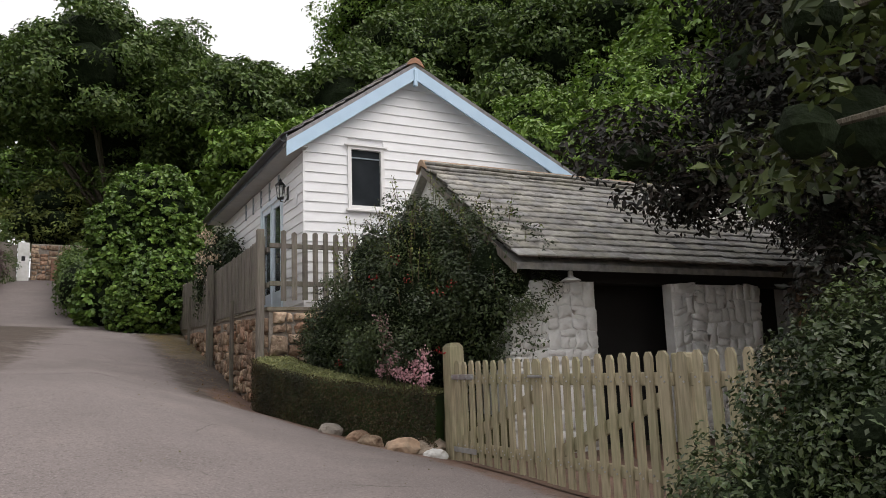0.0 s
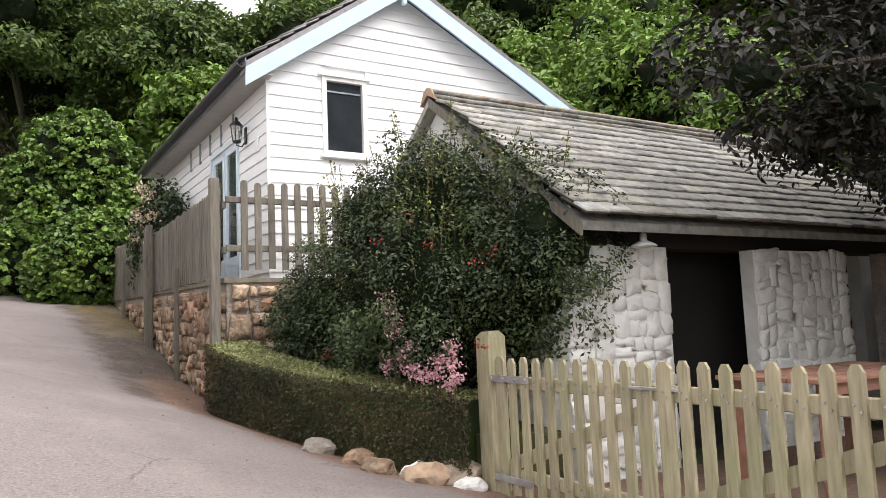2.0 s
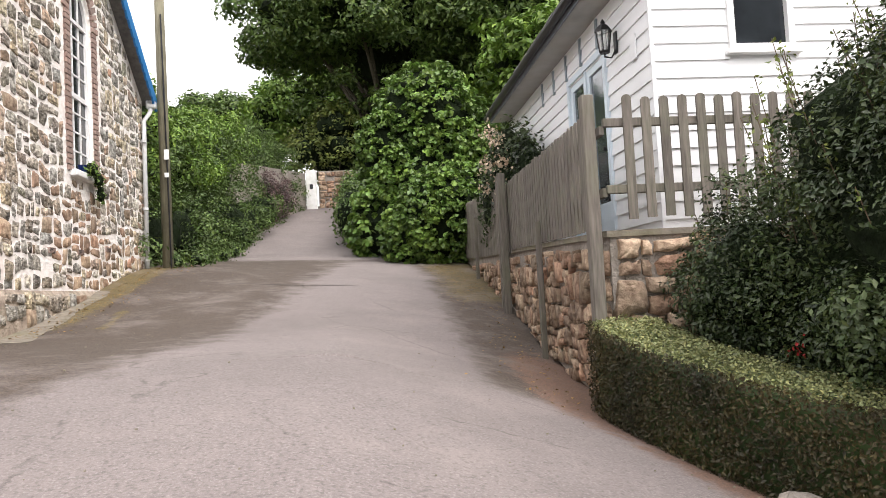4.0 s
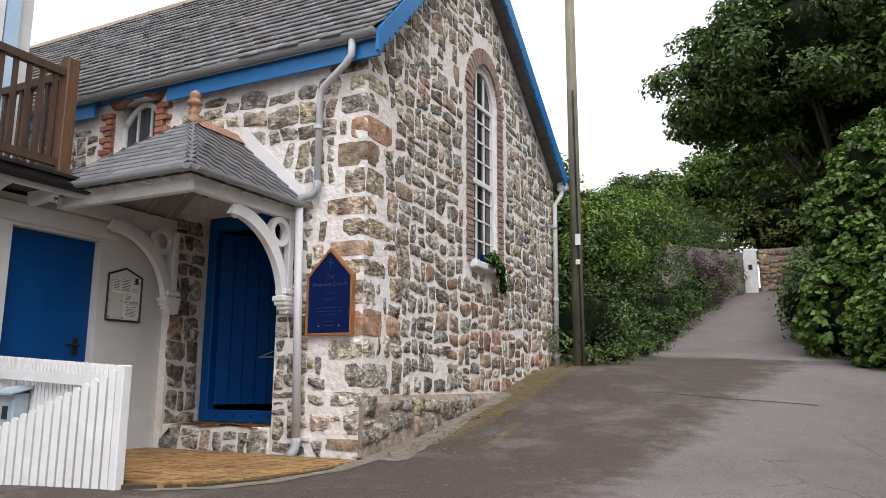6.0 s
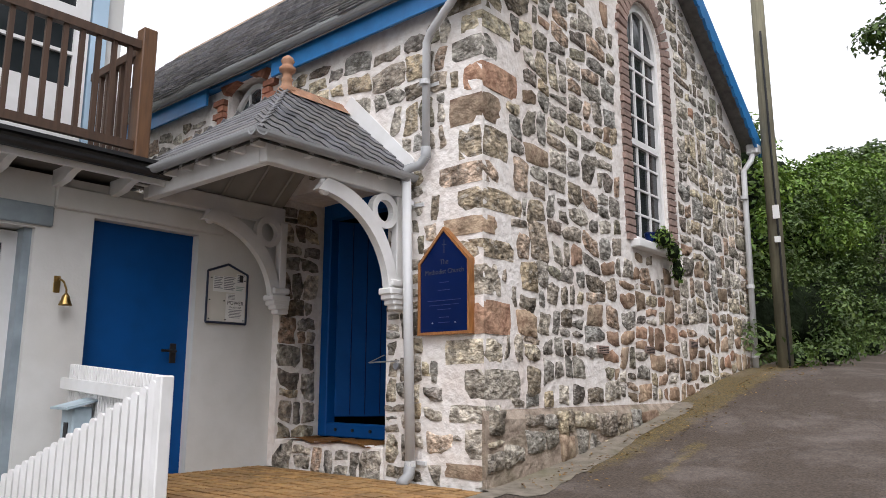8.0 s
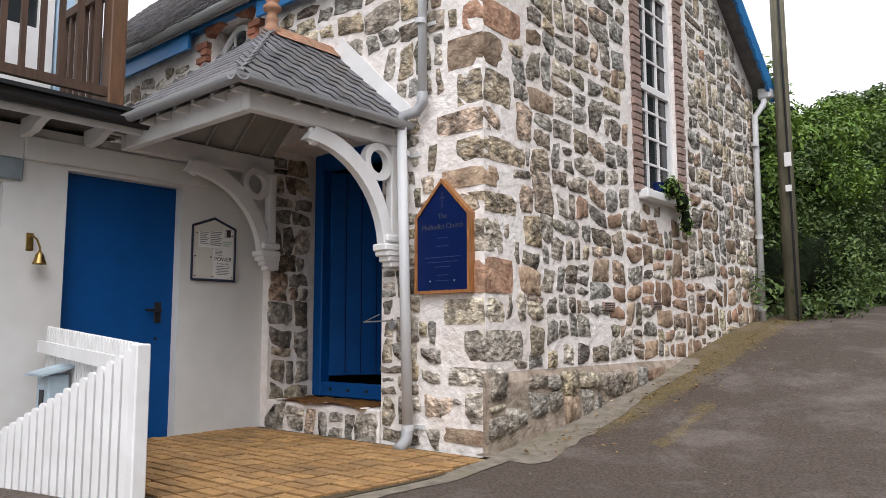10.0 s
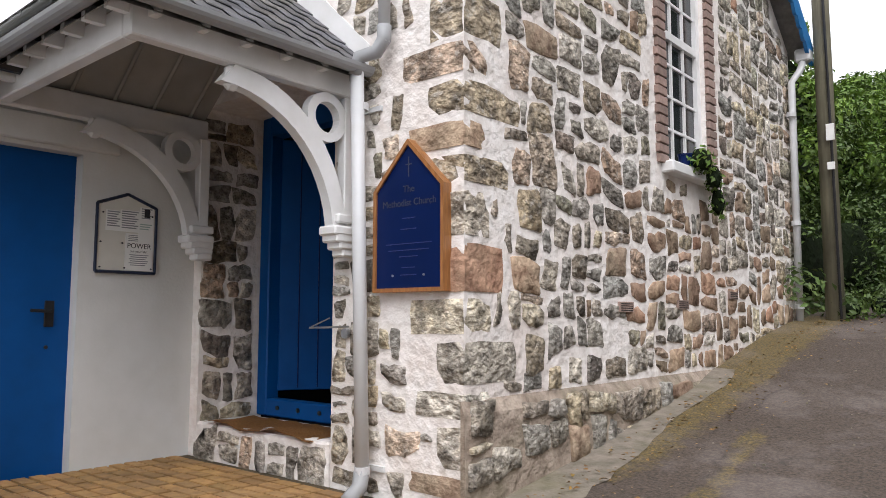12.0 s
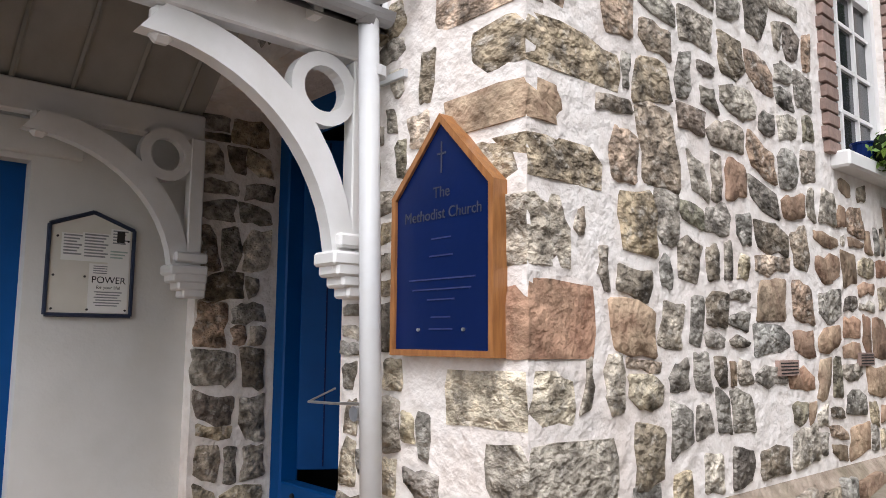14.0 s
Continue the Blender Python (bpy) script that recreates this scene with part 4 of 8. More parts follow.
def church_window():
    w = empty("church_window", (CX, CMID, WIN_SILL), "tall arched white sash window with small panes in a brick surround", "window", kind="")
    x = CX - 0.12
    n = 14
    # jambs and arched head
    out = [(CMID - WIN_R, WIN_SILL)] + [(CMID - WIN_R * math.cos(math.pi * i / n), WIN_SPRING + 1.3 * WIN_R * math.sin(math.pi * i / n)) for i in range(n + 1)] + [(CMID + WIN_R, WIN_SILL)]
    k = (WIN_R - 0.065) / WIN_R
    inn = [(CMID + (y - CMID) * k, WIN_SPRING + (z - WIN_SPRING) * k if z > WIN_SPRING else max(z, WIN_SILL + 0.07)) for y, z in out]
    bm = bmesh.new()
    for (a, b), (c, d) in zip(zip(out, out[1:]), zip(inn, inn[1:])):
        prism(bm, [(x, a[0], a[1]), (x, b[0], b[1]), (x, d[0], d[1]), (x, c[0], c[1])], (0.08, 0, 0))
    part("frame", bm, M["white"], w)
    part("sill", boxed(CX - 0.1, WIN_Y0 - 0.08, WIN_SILL - 0.09, CX + 0.1, WIN_Y1 + 0.1, WIN_SILL + 0.0, bevel=0.012), M["white"], w, "white painted sill")
    bm = bmesh.new()
    box(bm, x + 0.01, CMID - WIN_R + 0.05, WIN_SILL, x + 0.07, CMID + WIN_R - 0.05, WIN_SILL + 0.07)
    box(bm, x + 0.01, CMID - WIN_R + 0.05, WIN_SPRING - 0.05, x + 0.075, CMID + WIN_R - 0.05, WIN_SPRING + 0.0)
    box(bm, x + 0.01, CMID - WIN_R + 0.05, 4.66, x + 0.075, CMID + WIN_R - 0.05, 4.72)
    part("transom", bm, M["white"], w)
    for i in (1, 2):
        y = CMID - WIN_R + 0.05 + i * (2 * WIN_R - 0.1) / 3
        part("glazing_bar", boxed(x + 0.02, y - 0.012, WIN_SILL + 0.07, x + 0.06, y + 0.012, WIN_SPRING + 1.3 * math.sqrt(max(0, WIN_R ** 2 - (y - CMID) ** 2)) - 0.06), M["white"], w)
    for i in range(1, 8):
        z = WIN_SILL + 0.05 + i * 0.27
        part("glazing_bar", boxed(x + 0.022, CMID - WIN_R + 0.06, z - 0.011, x + 0.058, CMID + WIN_R - 0.06, z + 0.011), M["white"], w)
    part("pane", prismed([(x + 0.035, a, b) for a, b in inn], (0.005, 0, 0)), M["dark_glass"], w, "reflecting opaque pane, the room's darkness in its colour")
    # brick surround
    me = mesh_of(boxed(-0.5, -0.5, -0.5, 0.5, 0.5, 0.5, bevel=0.04), "brick", M["dull_brick"])
    row, z = 0, WIN_SILL - 0.02
    rng = random.Random(5)
    while z < WIN_SPRING:
        for sgn in (-1, 1):
            wd = 0.17 if row % 2 else 0.155
            y = CMID + sgn * (WIN_R + wd / 2 + 0.004)
            child("brick", me, w, Matrix.LocRotScale((CX - 0.02 + rng.uniform(0, 0.006), y, z + 0.034), None, (0.1, wd, 0.064)))
        z += 0.076
        row += 1
    n = 21
    for i in range(n):
        a = math.pi * (i + 0.5) / n
        rr = WIN_R + 0.12
        y, zz = CMID + rr * math.cos(a), WIN_SPRING + (1.3 * WIN_R + 0.12) * math.sin(a)
        q = Euler((a - math.pi / 2, 0, 0)).to_quaternion()
        child("brick", me, w, Matrix.LocRotScale((CX - 0.02 + rng.uniform(0, 0.006), y, zz), q, (0.1, 0.074, 0.215)))


church_window()
part("nave_floor", boxed(CW + 0.4, CY + 0.55, 1.5, CX - 0.5, CY2 - 0.5, 1.6), M["shadow_black"], church)

# ---- church front: doorway, little window, pipes, sign ----
def church_door():
    d = empty("church_door", (-4.9, 12.7, 1.65), "bright blue wooden church door standing open inwards in a deep stone recess", "door")
    y = CY + 0.47
    part("jamb", boxed(-5.57, y, 1.66, -5.45, y + 0.12, 3.95, bevel=0.01), M["blue"], d)
    part("jamb", boxed(-4.2, y, 1.66, -4.16, y + 0.12, 3.95, bevel=0.01), M["blue"], d)
    part("head", boxed(-5.45, y, 3.8, -4.2, y + 0.12, 3.95), M["blue"], d)
    th = part("threshold", boxed(-5.45, y + 0.003, 1.66, -4.2, y + 0.1, 1.79, bevel=0.01), M["blue"], d)
    bm = bmesh.new()
    for i in range(5):
        rod(bm, (-5.3 + i * 0.24, y, 1.73), (-5.3 + i * 0.24, y - 0.012, 1.73), 0.016, seg=8)
    part("rivets", bm, M["iron"], th)
    m = Matrix.Translation((-5.44, y + 0.1, 0)) @ Matrix.Rotation(radians(58), 4, "Z")
    leaf = part("door_leaf", boxed(0, 0, 1.84, 1.2, 0.045, 3.79, bevel=0.006, m=m), M["blue"], d)
    bm = bmesh.new()
    for i in range(1, 8):
        box(bm, i * 0.15 - 0.004, -0.005, 1.86, i * 0.15 + 0.004, 0.0, 3.77, m=m)
    part("board_joint", bm, M["sign_blue"], leaf)
    # unseen lobby linings, added near-black so the doorway reads dark
    part("lobby_wall", boxed(-5.62, y + 1.5, 1.5, -4.1, y + 1.55, 4.0), M["shadow_black"], d)
    part("lobby_side", boxed(-4.14, y + 0.1, 1.5, -4.1, y + 1.5, 4.0), M["shadow_black"], d)
    part("lobby_side", boxed(-5.66, y + 0.1, 1.5, -5.62, y + 1.5, 4.0), M["shadow_black"], d)
    part("lobby_ceiling", boxed(-5.62, y + 0.12, 3.96, -4.14, y + 1.5, 4.0), M["shadow_black"], d)


church_door()
st = thing("door_step", boxed(-5.6, CY - 0.02, 1.2, -4.17, CY + 0.45, 1.655, bevel=0.015), M["mortar"], "low rubble-stone doorstep in front of the church door", "step")
bm = bmesh.new()
g = 16
grid = [[bm.verts.new((-5.45 + 1.15 * i / g, CY - 0.05 + 0.42 * j / 8, 1.668 + 0.018 * math.sin(i * 0.7) * (1 - j / 8) + 0.006 * math.sin(i * 1.9 + j))) for i in range(g + 1)] for j in range(9)]
for j in range(8):
    for i in range(g):
        bm.faces.new((grid[j][i], grid[j][i + 1], grid[j + 1][i + 1], grid[j + 1][i]))
bmesh.ops.solidify(bm, geom=bm.faces[:], thickness=-0.012)
thing("door_mat", bm, M["mat"], "rumpled brown coir door mat on the church step", "door mat")


def little_window():
    w = empty("arched_window", (-6.35, CY, 4.64), "small white segmental-arched window under red brick arch", "window")
    y = CY + 0.1
    x0, x1 = -6.7, -6.0
    top = [(x1 - (x1 - x0) * i / 10, 5.16 + 0.22 * math.sin(math.pi * i / 10)) for i in range(11)]
    inn = [(-6.35 + (a + 6.35) * 0.84, b - 0.055) for a, b in top]
    bm = bmesh.new()
    for (a, b), (c, d) in zip(zip(top, top[1:]), zip(inn, inn[1:])):
        prism(bm, [(a[0], y, a[1]), (b[0], y, b[1]), (d[0], y, d[1]), (c[0], y, c[1])], (0, 0.07, 0))
    box(bm, x0, y, 4.64, x0 + 0.056, y + 0.07, 5.16)
    box(bm, x1 - 0.056, y, 4.64, x1, y + 0.07, 5.16)
    box(bm, x0 + 0.056, y, 4.64, x1 - 0.056, y + 0.07, 4.70)
    part("frame", bm, M["white"], w)
    for x in (-6.46, -6.24):
        part("glazing_bar", boxed(x - 0.014, y + 0.01, 4.70, x + 0.014, y + 0.05, 5.29), M["white"], w)
    part("pane", prismed([(x0 + 0.05, y + 0.03, 4.69), (x1 - 0.05, y + 0.03, 4.69)] + [(a, y + 0.03, b) for a, b in inn], (0, 0.004, 0)), M["glass"], w)
    part("room_back", boxed(-6.75, CY + 0.6, 4.54, -5.95, CY + 0.64, 5.49), M["shadow_black"], w)
    me = mesh_of(boxed(-0.5, -0.5, -0.5, 0.5, 0.5, 0.5, bevel=0.04), "brick", M["brick"])
    for i in range(13):
        a = -0.62 + 1.24 * (i + 0.5) / 13
        r = 0.72
        child("brick", me, w, Matrix.LocRotScale((-6.35 + r * math.sin(a), CY - 0.012, 4.76 + r * math.cos(a) + 0.03), Euler((0, a, 0)).to_quaternion(), (0.062, 0.1, 0.2)))
    for r in range(10):
        for sgn in (-1, 1):
            wd = 0.2 if r % 2 else 0.11
            child("brick", me, w, Matrix.LocRotScale((-6.35 + sgn * (0.36 + wd / 2), CY - 0.012, 4.56 + r * 0.074), None, (wd, 0.1, 0.064)))


little_window()


def downpipe():
    d = empty("downpipe", (-3.86, CY - 0.08, 1.4), "pale grey drainpipe with swan-neck beside the church porch", "drainpipe")
    bm = bmesh.new()
    tube(bm, [(-3.22, CY - 0.19, 5.4), (-3.22, CY - 0.19, 5.25), (-3.3, CY - 0.17, 5.18), (-3.6, CY - 0.1, 5.02), (-3.66, CY - 0.08, 4.95), (-3.66, CY - 0.08, 3.95)], 0.036)
    part("upper_pipe", bm, M["pipe"], d, smooth=True)
    bm = bmesh.new()
    tube(bm, [(-3.66, CY - 0.08, 4.05), (-3.66, CY - 0.08, 3.97), (-3.7, CY - 0.1, 3.9), (-3.8, CY - 0.14, 3.88), (-3.83, CY - 0.14, 3.78)], 0.042)
    part("elbow", bm, M["gutter"], d, "grey plastic elbow", smooth=True)
    part("lower_pipe", rodded((-3.83, CY - 0.13, 3.86), (-3.78, CY - 0.1, 1.52), 0.04, seg=14), M["pipe"], d, smooth=True)
    bm = bmesh.new()
    tube(bm, [(-3.78, CY - 0.1, 1.56), (-3.78, CY - 0.12, 1.47), (-3.76, CY - 0.22, 1.42)], 0.045)
    part("shoe", bm, M["gutter"], d, "grey spout at the foot", smooth=True)
    for z, x in ((4.6, -3.66), (3.6, -3.825), (1.56, -3.78)):
        bm = bmesh.new()
        rod(bm, (x, CY - 0.1, z - 0.02), (x, CY - 0.1, z + 0.02), 0.045, seg=12)
        box(bm, x - 0.08, CY - 0.02, z - 0.015, x + 0.08, CY + 0.0, z + 0.015)
        part("clip", bm, M["pipe"], d)
    d2 = empty("downpipe", (CX + 0.06, CY2 - 0.25, 2.4), "pale grey drainpipe at the far corner of the church gable", "drainpipe")
    bm = bmesh.new()
    tube(bm, [(CX + 0.17, CY2 + 0.05, 5.35), (CX + 0.14, CY2 - 0.05, 5.15), (CX + 0.07, CY2 - 0.15, 5.0), (CX + 0.07, CY2 - 0.2, 2.35)], 0.04)
    part("pipe", bm, M["pipe"], d2, smooth=True)
    part("hopper", boxed(CX + 0.08, CY2 - 0.05, 5.25, CX + 0.24, CY2 + 0.12, 5.4, bevel=0.02), M["pipe"], d2)
    for z in (4.6, 3.4, 2.5):
        part("clip", rodded((CX + 0.07, CY2 - 0.2, z), (CX + 0.07, CY2 - 0.2, z + 0.05), 0.05, seg=10), M["pipe"], d2)


downpipe()


def church_sign():
    s = empty("church_sign", (-3.485, CY - 0.05, 2.53), "navy blue pointed church notice in an orange wooden frame", "sign")
    x0, x1, y0 = -3.75, -3.225, CY - 0.065
    z0, zs, zt = 2.53, 3.1, 3.37
    o = [(x0, z0), (x1, z0), (x1, zs), ((x0 + x1) / 2, zt), (x0, zs)]
    c = ((x0 + x1) / 2, (z0 + zs) / 2)
    inn = [(x0 + 0.022, z0 + 0.022), (x1 - 0.022, z0 + 0.022), (x1 - 0.022, zs - 0.01), ((x0 + x1) / 2, zt - 0.032), (x0 + 0.022, zs - 0.01)]
    for i in range(5):
        j = (i + 1) % 5
        part("frame_rail", prismed([(o[i][0], y0, o[i][1]), (o[j][0], y0, o[j][1]), (inn[j][0], y0, inn[j][1]), (inn[i][0], y0, inn[i][1])], (0, 0.09, 0)), M["sign_wood"], s)
    part("panel", prismed([(a, y0 + 0.012, b) for a, b in inn], (0, 0.03, 0)), M["sign_blue"], s)
    yy = y0 + 0.0105
    up = Matrix.Rotation(radians(90), 4, "X")
    part("cross", box_join([( -3.488, yy - 0.002, 3.16, -3.482, yy, 3.27), (-3.508, yy - 0.002, 3.225, -3.462, yy, 3.231)]), M["gold"], s)
    lettering("heading", "The", M["gold"], Matrix.Translation((-3.485, yy, 3.075)) @ up, 0.055, s)
    lettering("heading", "Methodist Church", M["gold"], Matrix.Translation((-3.485, yy, 3.0)) @ up, 0.054, s)
    rng = random.Random(3)
    for z, w in ((2.93, 0.1), (2.87, 0.12), (2.79, 0.34), (2.755, 0.3), (2.72, 0.14), (2.66, 0.1), (2.62, 0.12)):
        part("faded_line", boxed(-3.485 - w / 2, yy - 0.001, z, -3.485 + w / 2, yy, z + 0.005), M["sign_faded"], s)
    for x in (-3.6, -3.37):
        part("screw", rodded((x, yy + 0.004, 2.62), (x, yy - 0.006, 2.62), 0.006, seg=8), M["zinc"], s)


def box_join(boxes):
    bm = bmesh.new()
    for b in boxes:
        box(bm, *b)
    return bm


M["sign_faded"] = material("faded_gold_print", (0.03, 0.045, 0.16), 0.5, scale=30, bump=0.0)
church_sign()

# ---- porch canopy ----
PX0, PX1, PY, PZ = -5.72, -3.86, 10.66, 3.84      # eaves of the hipped canopy
RX, RY, RZ = -4.79, 11.56, 4.63                    # front end of its ridge


def canopy():
    c = empty("porch_canopy", (-4.8, 11.4, PZ), "white timber porch canopy with hipped slate roof over the church door", "canopy")
    A, B = Vector((PX0, PY, PZ)), Vector((PX1, PY, PZ))
    F, K = Vector((RX, RY, RZ)), Vector((RX, CY, RZ))
    C, D = Vector((PX1, CY, PZ)), Vector((PX0, CY, PZ))
    bm = bmesh.new()
    dn = Vector((0, 0, -0.03))
    for poly in ((A, B, F), (B, C, K, F), (D, A, F, K)):
        lo = [bm.verts.new(p + dn) for p in poly]
        hi = [bm.verts.new(p) for p in poly]
        bm.faces.new(hi)
        bm.faces.new(lo[::-1])
        for i in range(len(poly)):
            j = (i + 1) % len(poly)
            bm.faces.new((lo[i], lo[j], hi[j], hi[i]))
    part("roof_deck", bm, M["canopy_slate"], c)
    # slates on the three slopes
    fh = (F - (A + B) / 2).length
    slates(c, A + Vector((0, -0.03, -0.01)), (1, 0, 0), F - (A + B) / 2, (B - A).length, fh, M["canopy_slate"], w=0.19, course=0.105, thick=0.011, seed=7, single=90, ragged=0.001, lift=0.0006,
           bounds=lambda s: (s / fh * (RX - PX0), (B - A).length - s / fh * (PX1 - RX)))
    sh = math.hypot(PX1 - RX, RZ - PZ)
    slates(c, B + Vector((0.02, 0, -0.01)), (0, 1, 0), (RX - PX1, 0, RZ - PZ), CY - PY, sh, M["canopy_slate"], w=0.19, course=0.105, thick=0.011, seed=8, single=90, ragged=0.001, lift=0.0006,
           bounds=lambda s: (s / sh * (RY - PY), CY - PY))
    slates(c, D + Vector((-0.02, 0, -0.01)), (0, -1, 0), (RX - PX0, 0, RZ - PZ), CY - PY, sh, M["canopy_slate"], w=0.19, course=0.105, thick=0.011, seed=9, ragged=0.001, lift=0.0006,
           bounds=lambda s: (0, CY - PY - s / sh * (RY - PY)))
    # hips in lead-grey
    bm = bmesh.new()
    for p in (A, B):
        rod(bm, p + Vector((0, 0, 0.03)), F + Vector((0, 0, 0.035)), 0.02, seg=6)
    part("hip_roll", bm, M["canopy_slate"], c)
    for i in range(2):
        y = RY - 0.02 + i * 0.36
        part("ridge_tile", prismed([(RX - 0.13, y, RZ - 0.04), (RX, y, RZ + 0.09), (RX + 0.13, y, RZ - 0.04), (RX, y, RZ + 0.05)], (0, 0.35, 0)), M["terracotta"], c)
    bm = lathe(bmesh.new(), [(0.09, -0.02), (0.08, 0.04), (0.05, 0.07), (0.046, 0.11), (0.056, 0.13), (0.04, 0.145), (0.042, 0.19), (0.07, 0.205), (0.074, 0.235), (0.052, 0.25), (0.046, 0.27), (0.06, 0.3), (0.045, 0.33), (0.012, 0.355)], (RX, RY, RZ), 18)
    part("finial", bm, M["terracotta"], c, "terracotta finial", smooth=True)
    # white flashing up the wall
    for sgn, e in ((1, C), (-1, D)):
        part("flashing", prismed([(RX + sgn * 0.0, CY - 0.014, RZ + 0.02), (e.x, CY - 0.014, e.z + 0.0), (e.x, CY - 0.014, e.z + 0.17), (RX + sgn * 0.14, CY - 0.014, RZ + 0.13)], (0, 0.013, 0)), M["white"], c, "white painted mortar flashing")
    # eaves: wall plates, fascia beams, rafter feet, soffit
    zb = 3.68
    part("side_beam", boxed(-4.02, PY + 0.12, zb, -3.94, CY, zb + 0.16, bevel=0.008), M["white"], c)
    part("side_beam", boxed(-5.66, PY + 0.12, zb, -5.58, CY, zb + 0.16, bevel=0.008), M["white"], c)
    part("front_beam", boxed(-5.58, PY + 0.12, zb, -4.02, PY + 0.2, zb + 0.16, bevel=0.008), M["white"], c)
    # boarded underside following the slopes, with battens
    bm = bmesh.new()
    drop = Vector((0, 0, -0.06))
    for poly in ((A, B, F), (B, C, K, F), (D, A, F, K)):
        bm.faces.new([bm.verts.new(p + drop) for p in poly][::-1])
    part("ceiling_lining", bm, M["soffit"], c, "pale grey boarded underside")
    low = Vector((0, 0, -0.075))
    for i in range(1, 7):
        t = i / 7
        e = A.lerp(B, t)
        k = min(t, 1 - t) * 2
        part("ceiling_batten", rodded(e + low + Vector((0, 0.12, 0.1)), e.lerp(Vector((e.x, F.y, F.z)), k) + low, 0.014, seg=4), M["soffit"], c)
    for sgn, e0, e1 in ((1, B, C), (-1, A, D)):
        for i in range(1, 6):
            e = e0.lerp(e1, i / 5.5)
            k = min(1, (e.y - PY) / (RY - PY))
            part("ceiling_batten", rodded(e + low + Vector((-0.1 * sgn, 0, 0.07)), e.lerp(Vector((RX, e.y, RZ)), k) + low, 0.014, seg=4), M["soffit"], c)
    for i in range(8):
        x = -5.6 + i * 0.232
        part("rafter_foot", boxed(x - 0.02, PY + 0.02, zb + 0.1, x + 0.02, PY + 0.12, zb + 0.18), M["white"], c)
    for i in range(6):
        y = PY + 0.22 + i * 0.25
        part("rafter_foot", boxed(-3.94, y - 0.02, zb + 0.1, -3.88, y + 0.02, zb + 0.18), M["white"], c)
    half = [(0.05 * math.cos(a), 0.05 * math.sin(a)) for a in [math.pi * (1 + i / 8) for i in range(9)]]
    bm = prismed([(PX0, PY - 0.04 + u, PZ - 0.0 + v) for u, v in half] + [(PX0, PY - 0.04 + u * 0.8, PZ + v * 0.8) for u, v in half[::-1]], (PX1 - PX0 + 0.09, 0, 0))
    part("gutter", bm, M["gutter"], c, "grey half-round gutter")
    bm = prismed([(PX1 + 0.04 + u, PY - 0.09, PZ + v) for u, v in half] + [(PX1 + 0.04 + u * 0.8, PY - 0.09, PZ + v * 0.8) for u, v in half[::-1]], (0, CY - PY + 0.05, 0))
    part("gutter", bm, M["gutter"], c, "grey half-round gutter")
    # curved brackets with a ring in the spandrel
    for x, up in ((-3.98, 0.0), (-5.53, 0.06)):
        br = part("bracket_post", boxed(x - 0.035, CY - 0.11, 2.86 + up, x + 0.035, CY - 0.03, zb, bevel=0.006), M["white"], c)
        arc = []
        y_f, z_t, y_w, z_b = PY + 0.62, zb, CY - 0.1, 2.84 + up
        for k in range(15):
            t = math.pi / 2 * k / 14
            arc.append((y_f + (y_w - y_f) * math.sin(t), z_b + (z_t - z_b) * math.cos(t)))
        bm = bmesh.new()
        outer = [(y_f - 0.02 + (y_w - y_f - 0.07) * math.sin(math.pi / 2 * k / 14), z_b + (z_t - z_b - 0.1) * math.cos(math.pi / 2 * k / 14)) for k in range(15)]
        inner = [(y_f + 0.06 + (y_w - y_f - 0.05) * math.sin(math.pi / 2 * k / 14), z_b + (z_t - z_b + 0.0) * math.cos(math.pi / 2 * k / 14)) for k in range(15)]
        for k in range(14):
            prism(bm, [(x - 0.035, *outer[k]), (x - 0.035, *outer[k + 1]), (x - 0.035, *inner[k + 1]), (x - 0.035, *inner[k])], (0.07, 0, 0))
        bmesh.ops.remove_doubles(bm, verts=bm.verts[:], dist=1e-4)
        part("curved_brace", bm, M["white"], c)
        bm = bmesh.new()
        cy, cz, r1, r2 = CY - 0.24, zb - 0.145 + up * 0.5, 0.145, 0.09
        for k in range(24):
            a, b = 2 * math.pi * k / 24, 2 * math.pi * (k + 1) / 24
            prism(bm, [(x - 0.03, cy + r1 * math.cos(a), cz + r1 * math.sin(a)), (x - 0.03, cy + r1 * math.cos(b), cz + r1 * math.sin(b)), (x - 0.03, cy + r2 * math.cos(b), cz + r2 * math.sin(b)), (x - 0.03, cy + r2 * math.cos(a), cz + r2 * math.sin(a))], (0.06, 0, 0))
        bmesh.ops.remove_doubles(bm, verts=bm.verts[:], dist=1e-4)
        part("ring", bm, M["white"], c)
        bm = bmesh.new()
        for dz, dp in ((2.74, 0.07), (2.78, 0.1), (2.82, 0.13), (2.86, 0.15), (2.93, 0.12)):
            dz += up
            box(bm, x - 0.03 - dp * 0.3, CY - 0.06 - dp, dz, x + 0.03 + dp * 0.3, CY, dz + 0.055, bevel=0.01)
        part("corbel", bm, M["white"], c)
        bm = boxed(x - 0.03, y_f + 0.02, zb - 0.13, x + 0.03, y_f + 0.1, zb, bevel=0.02)
        part("pendant", bm, M["white"], c)


canopy()

# ---- white cottage with balcony beside the church ----
WX = -5.72


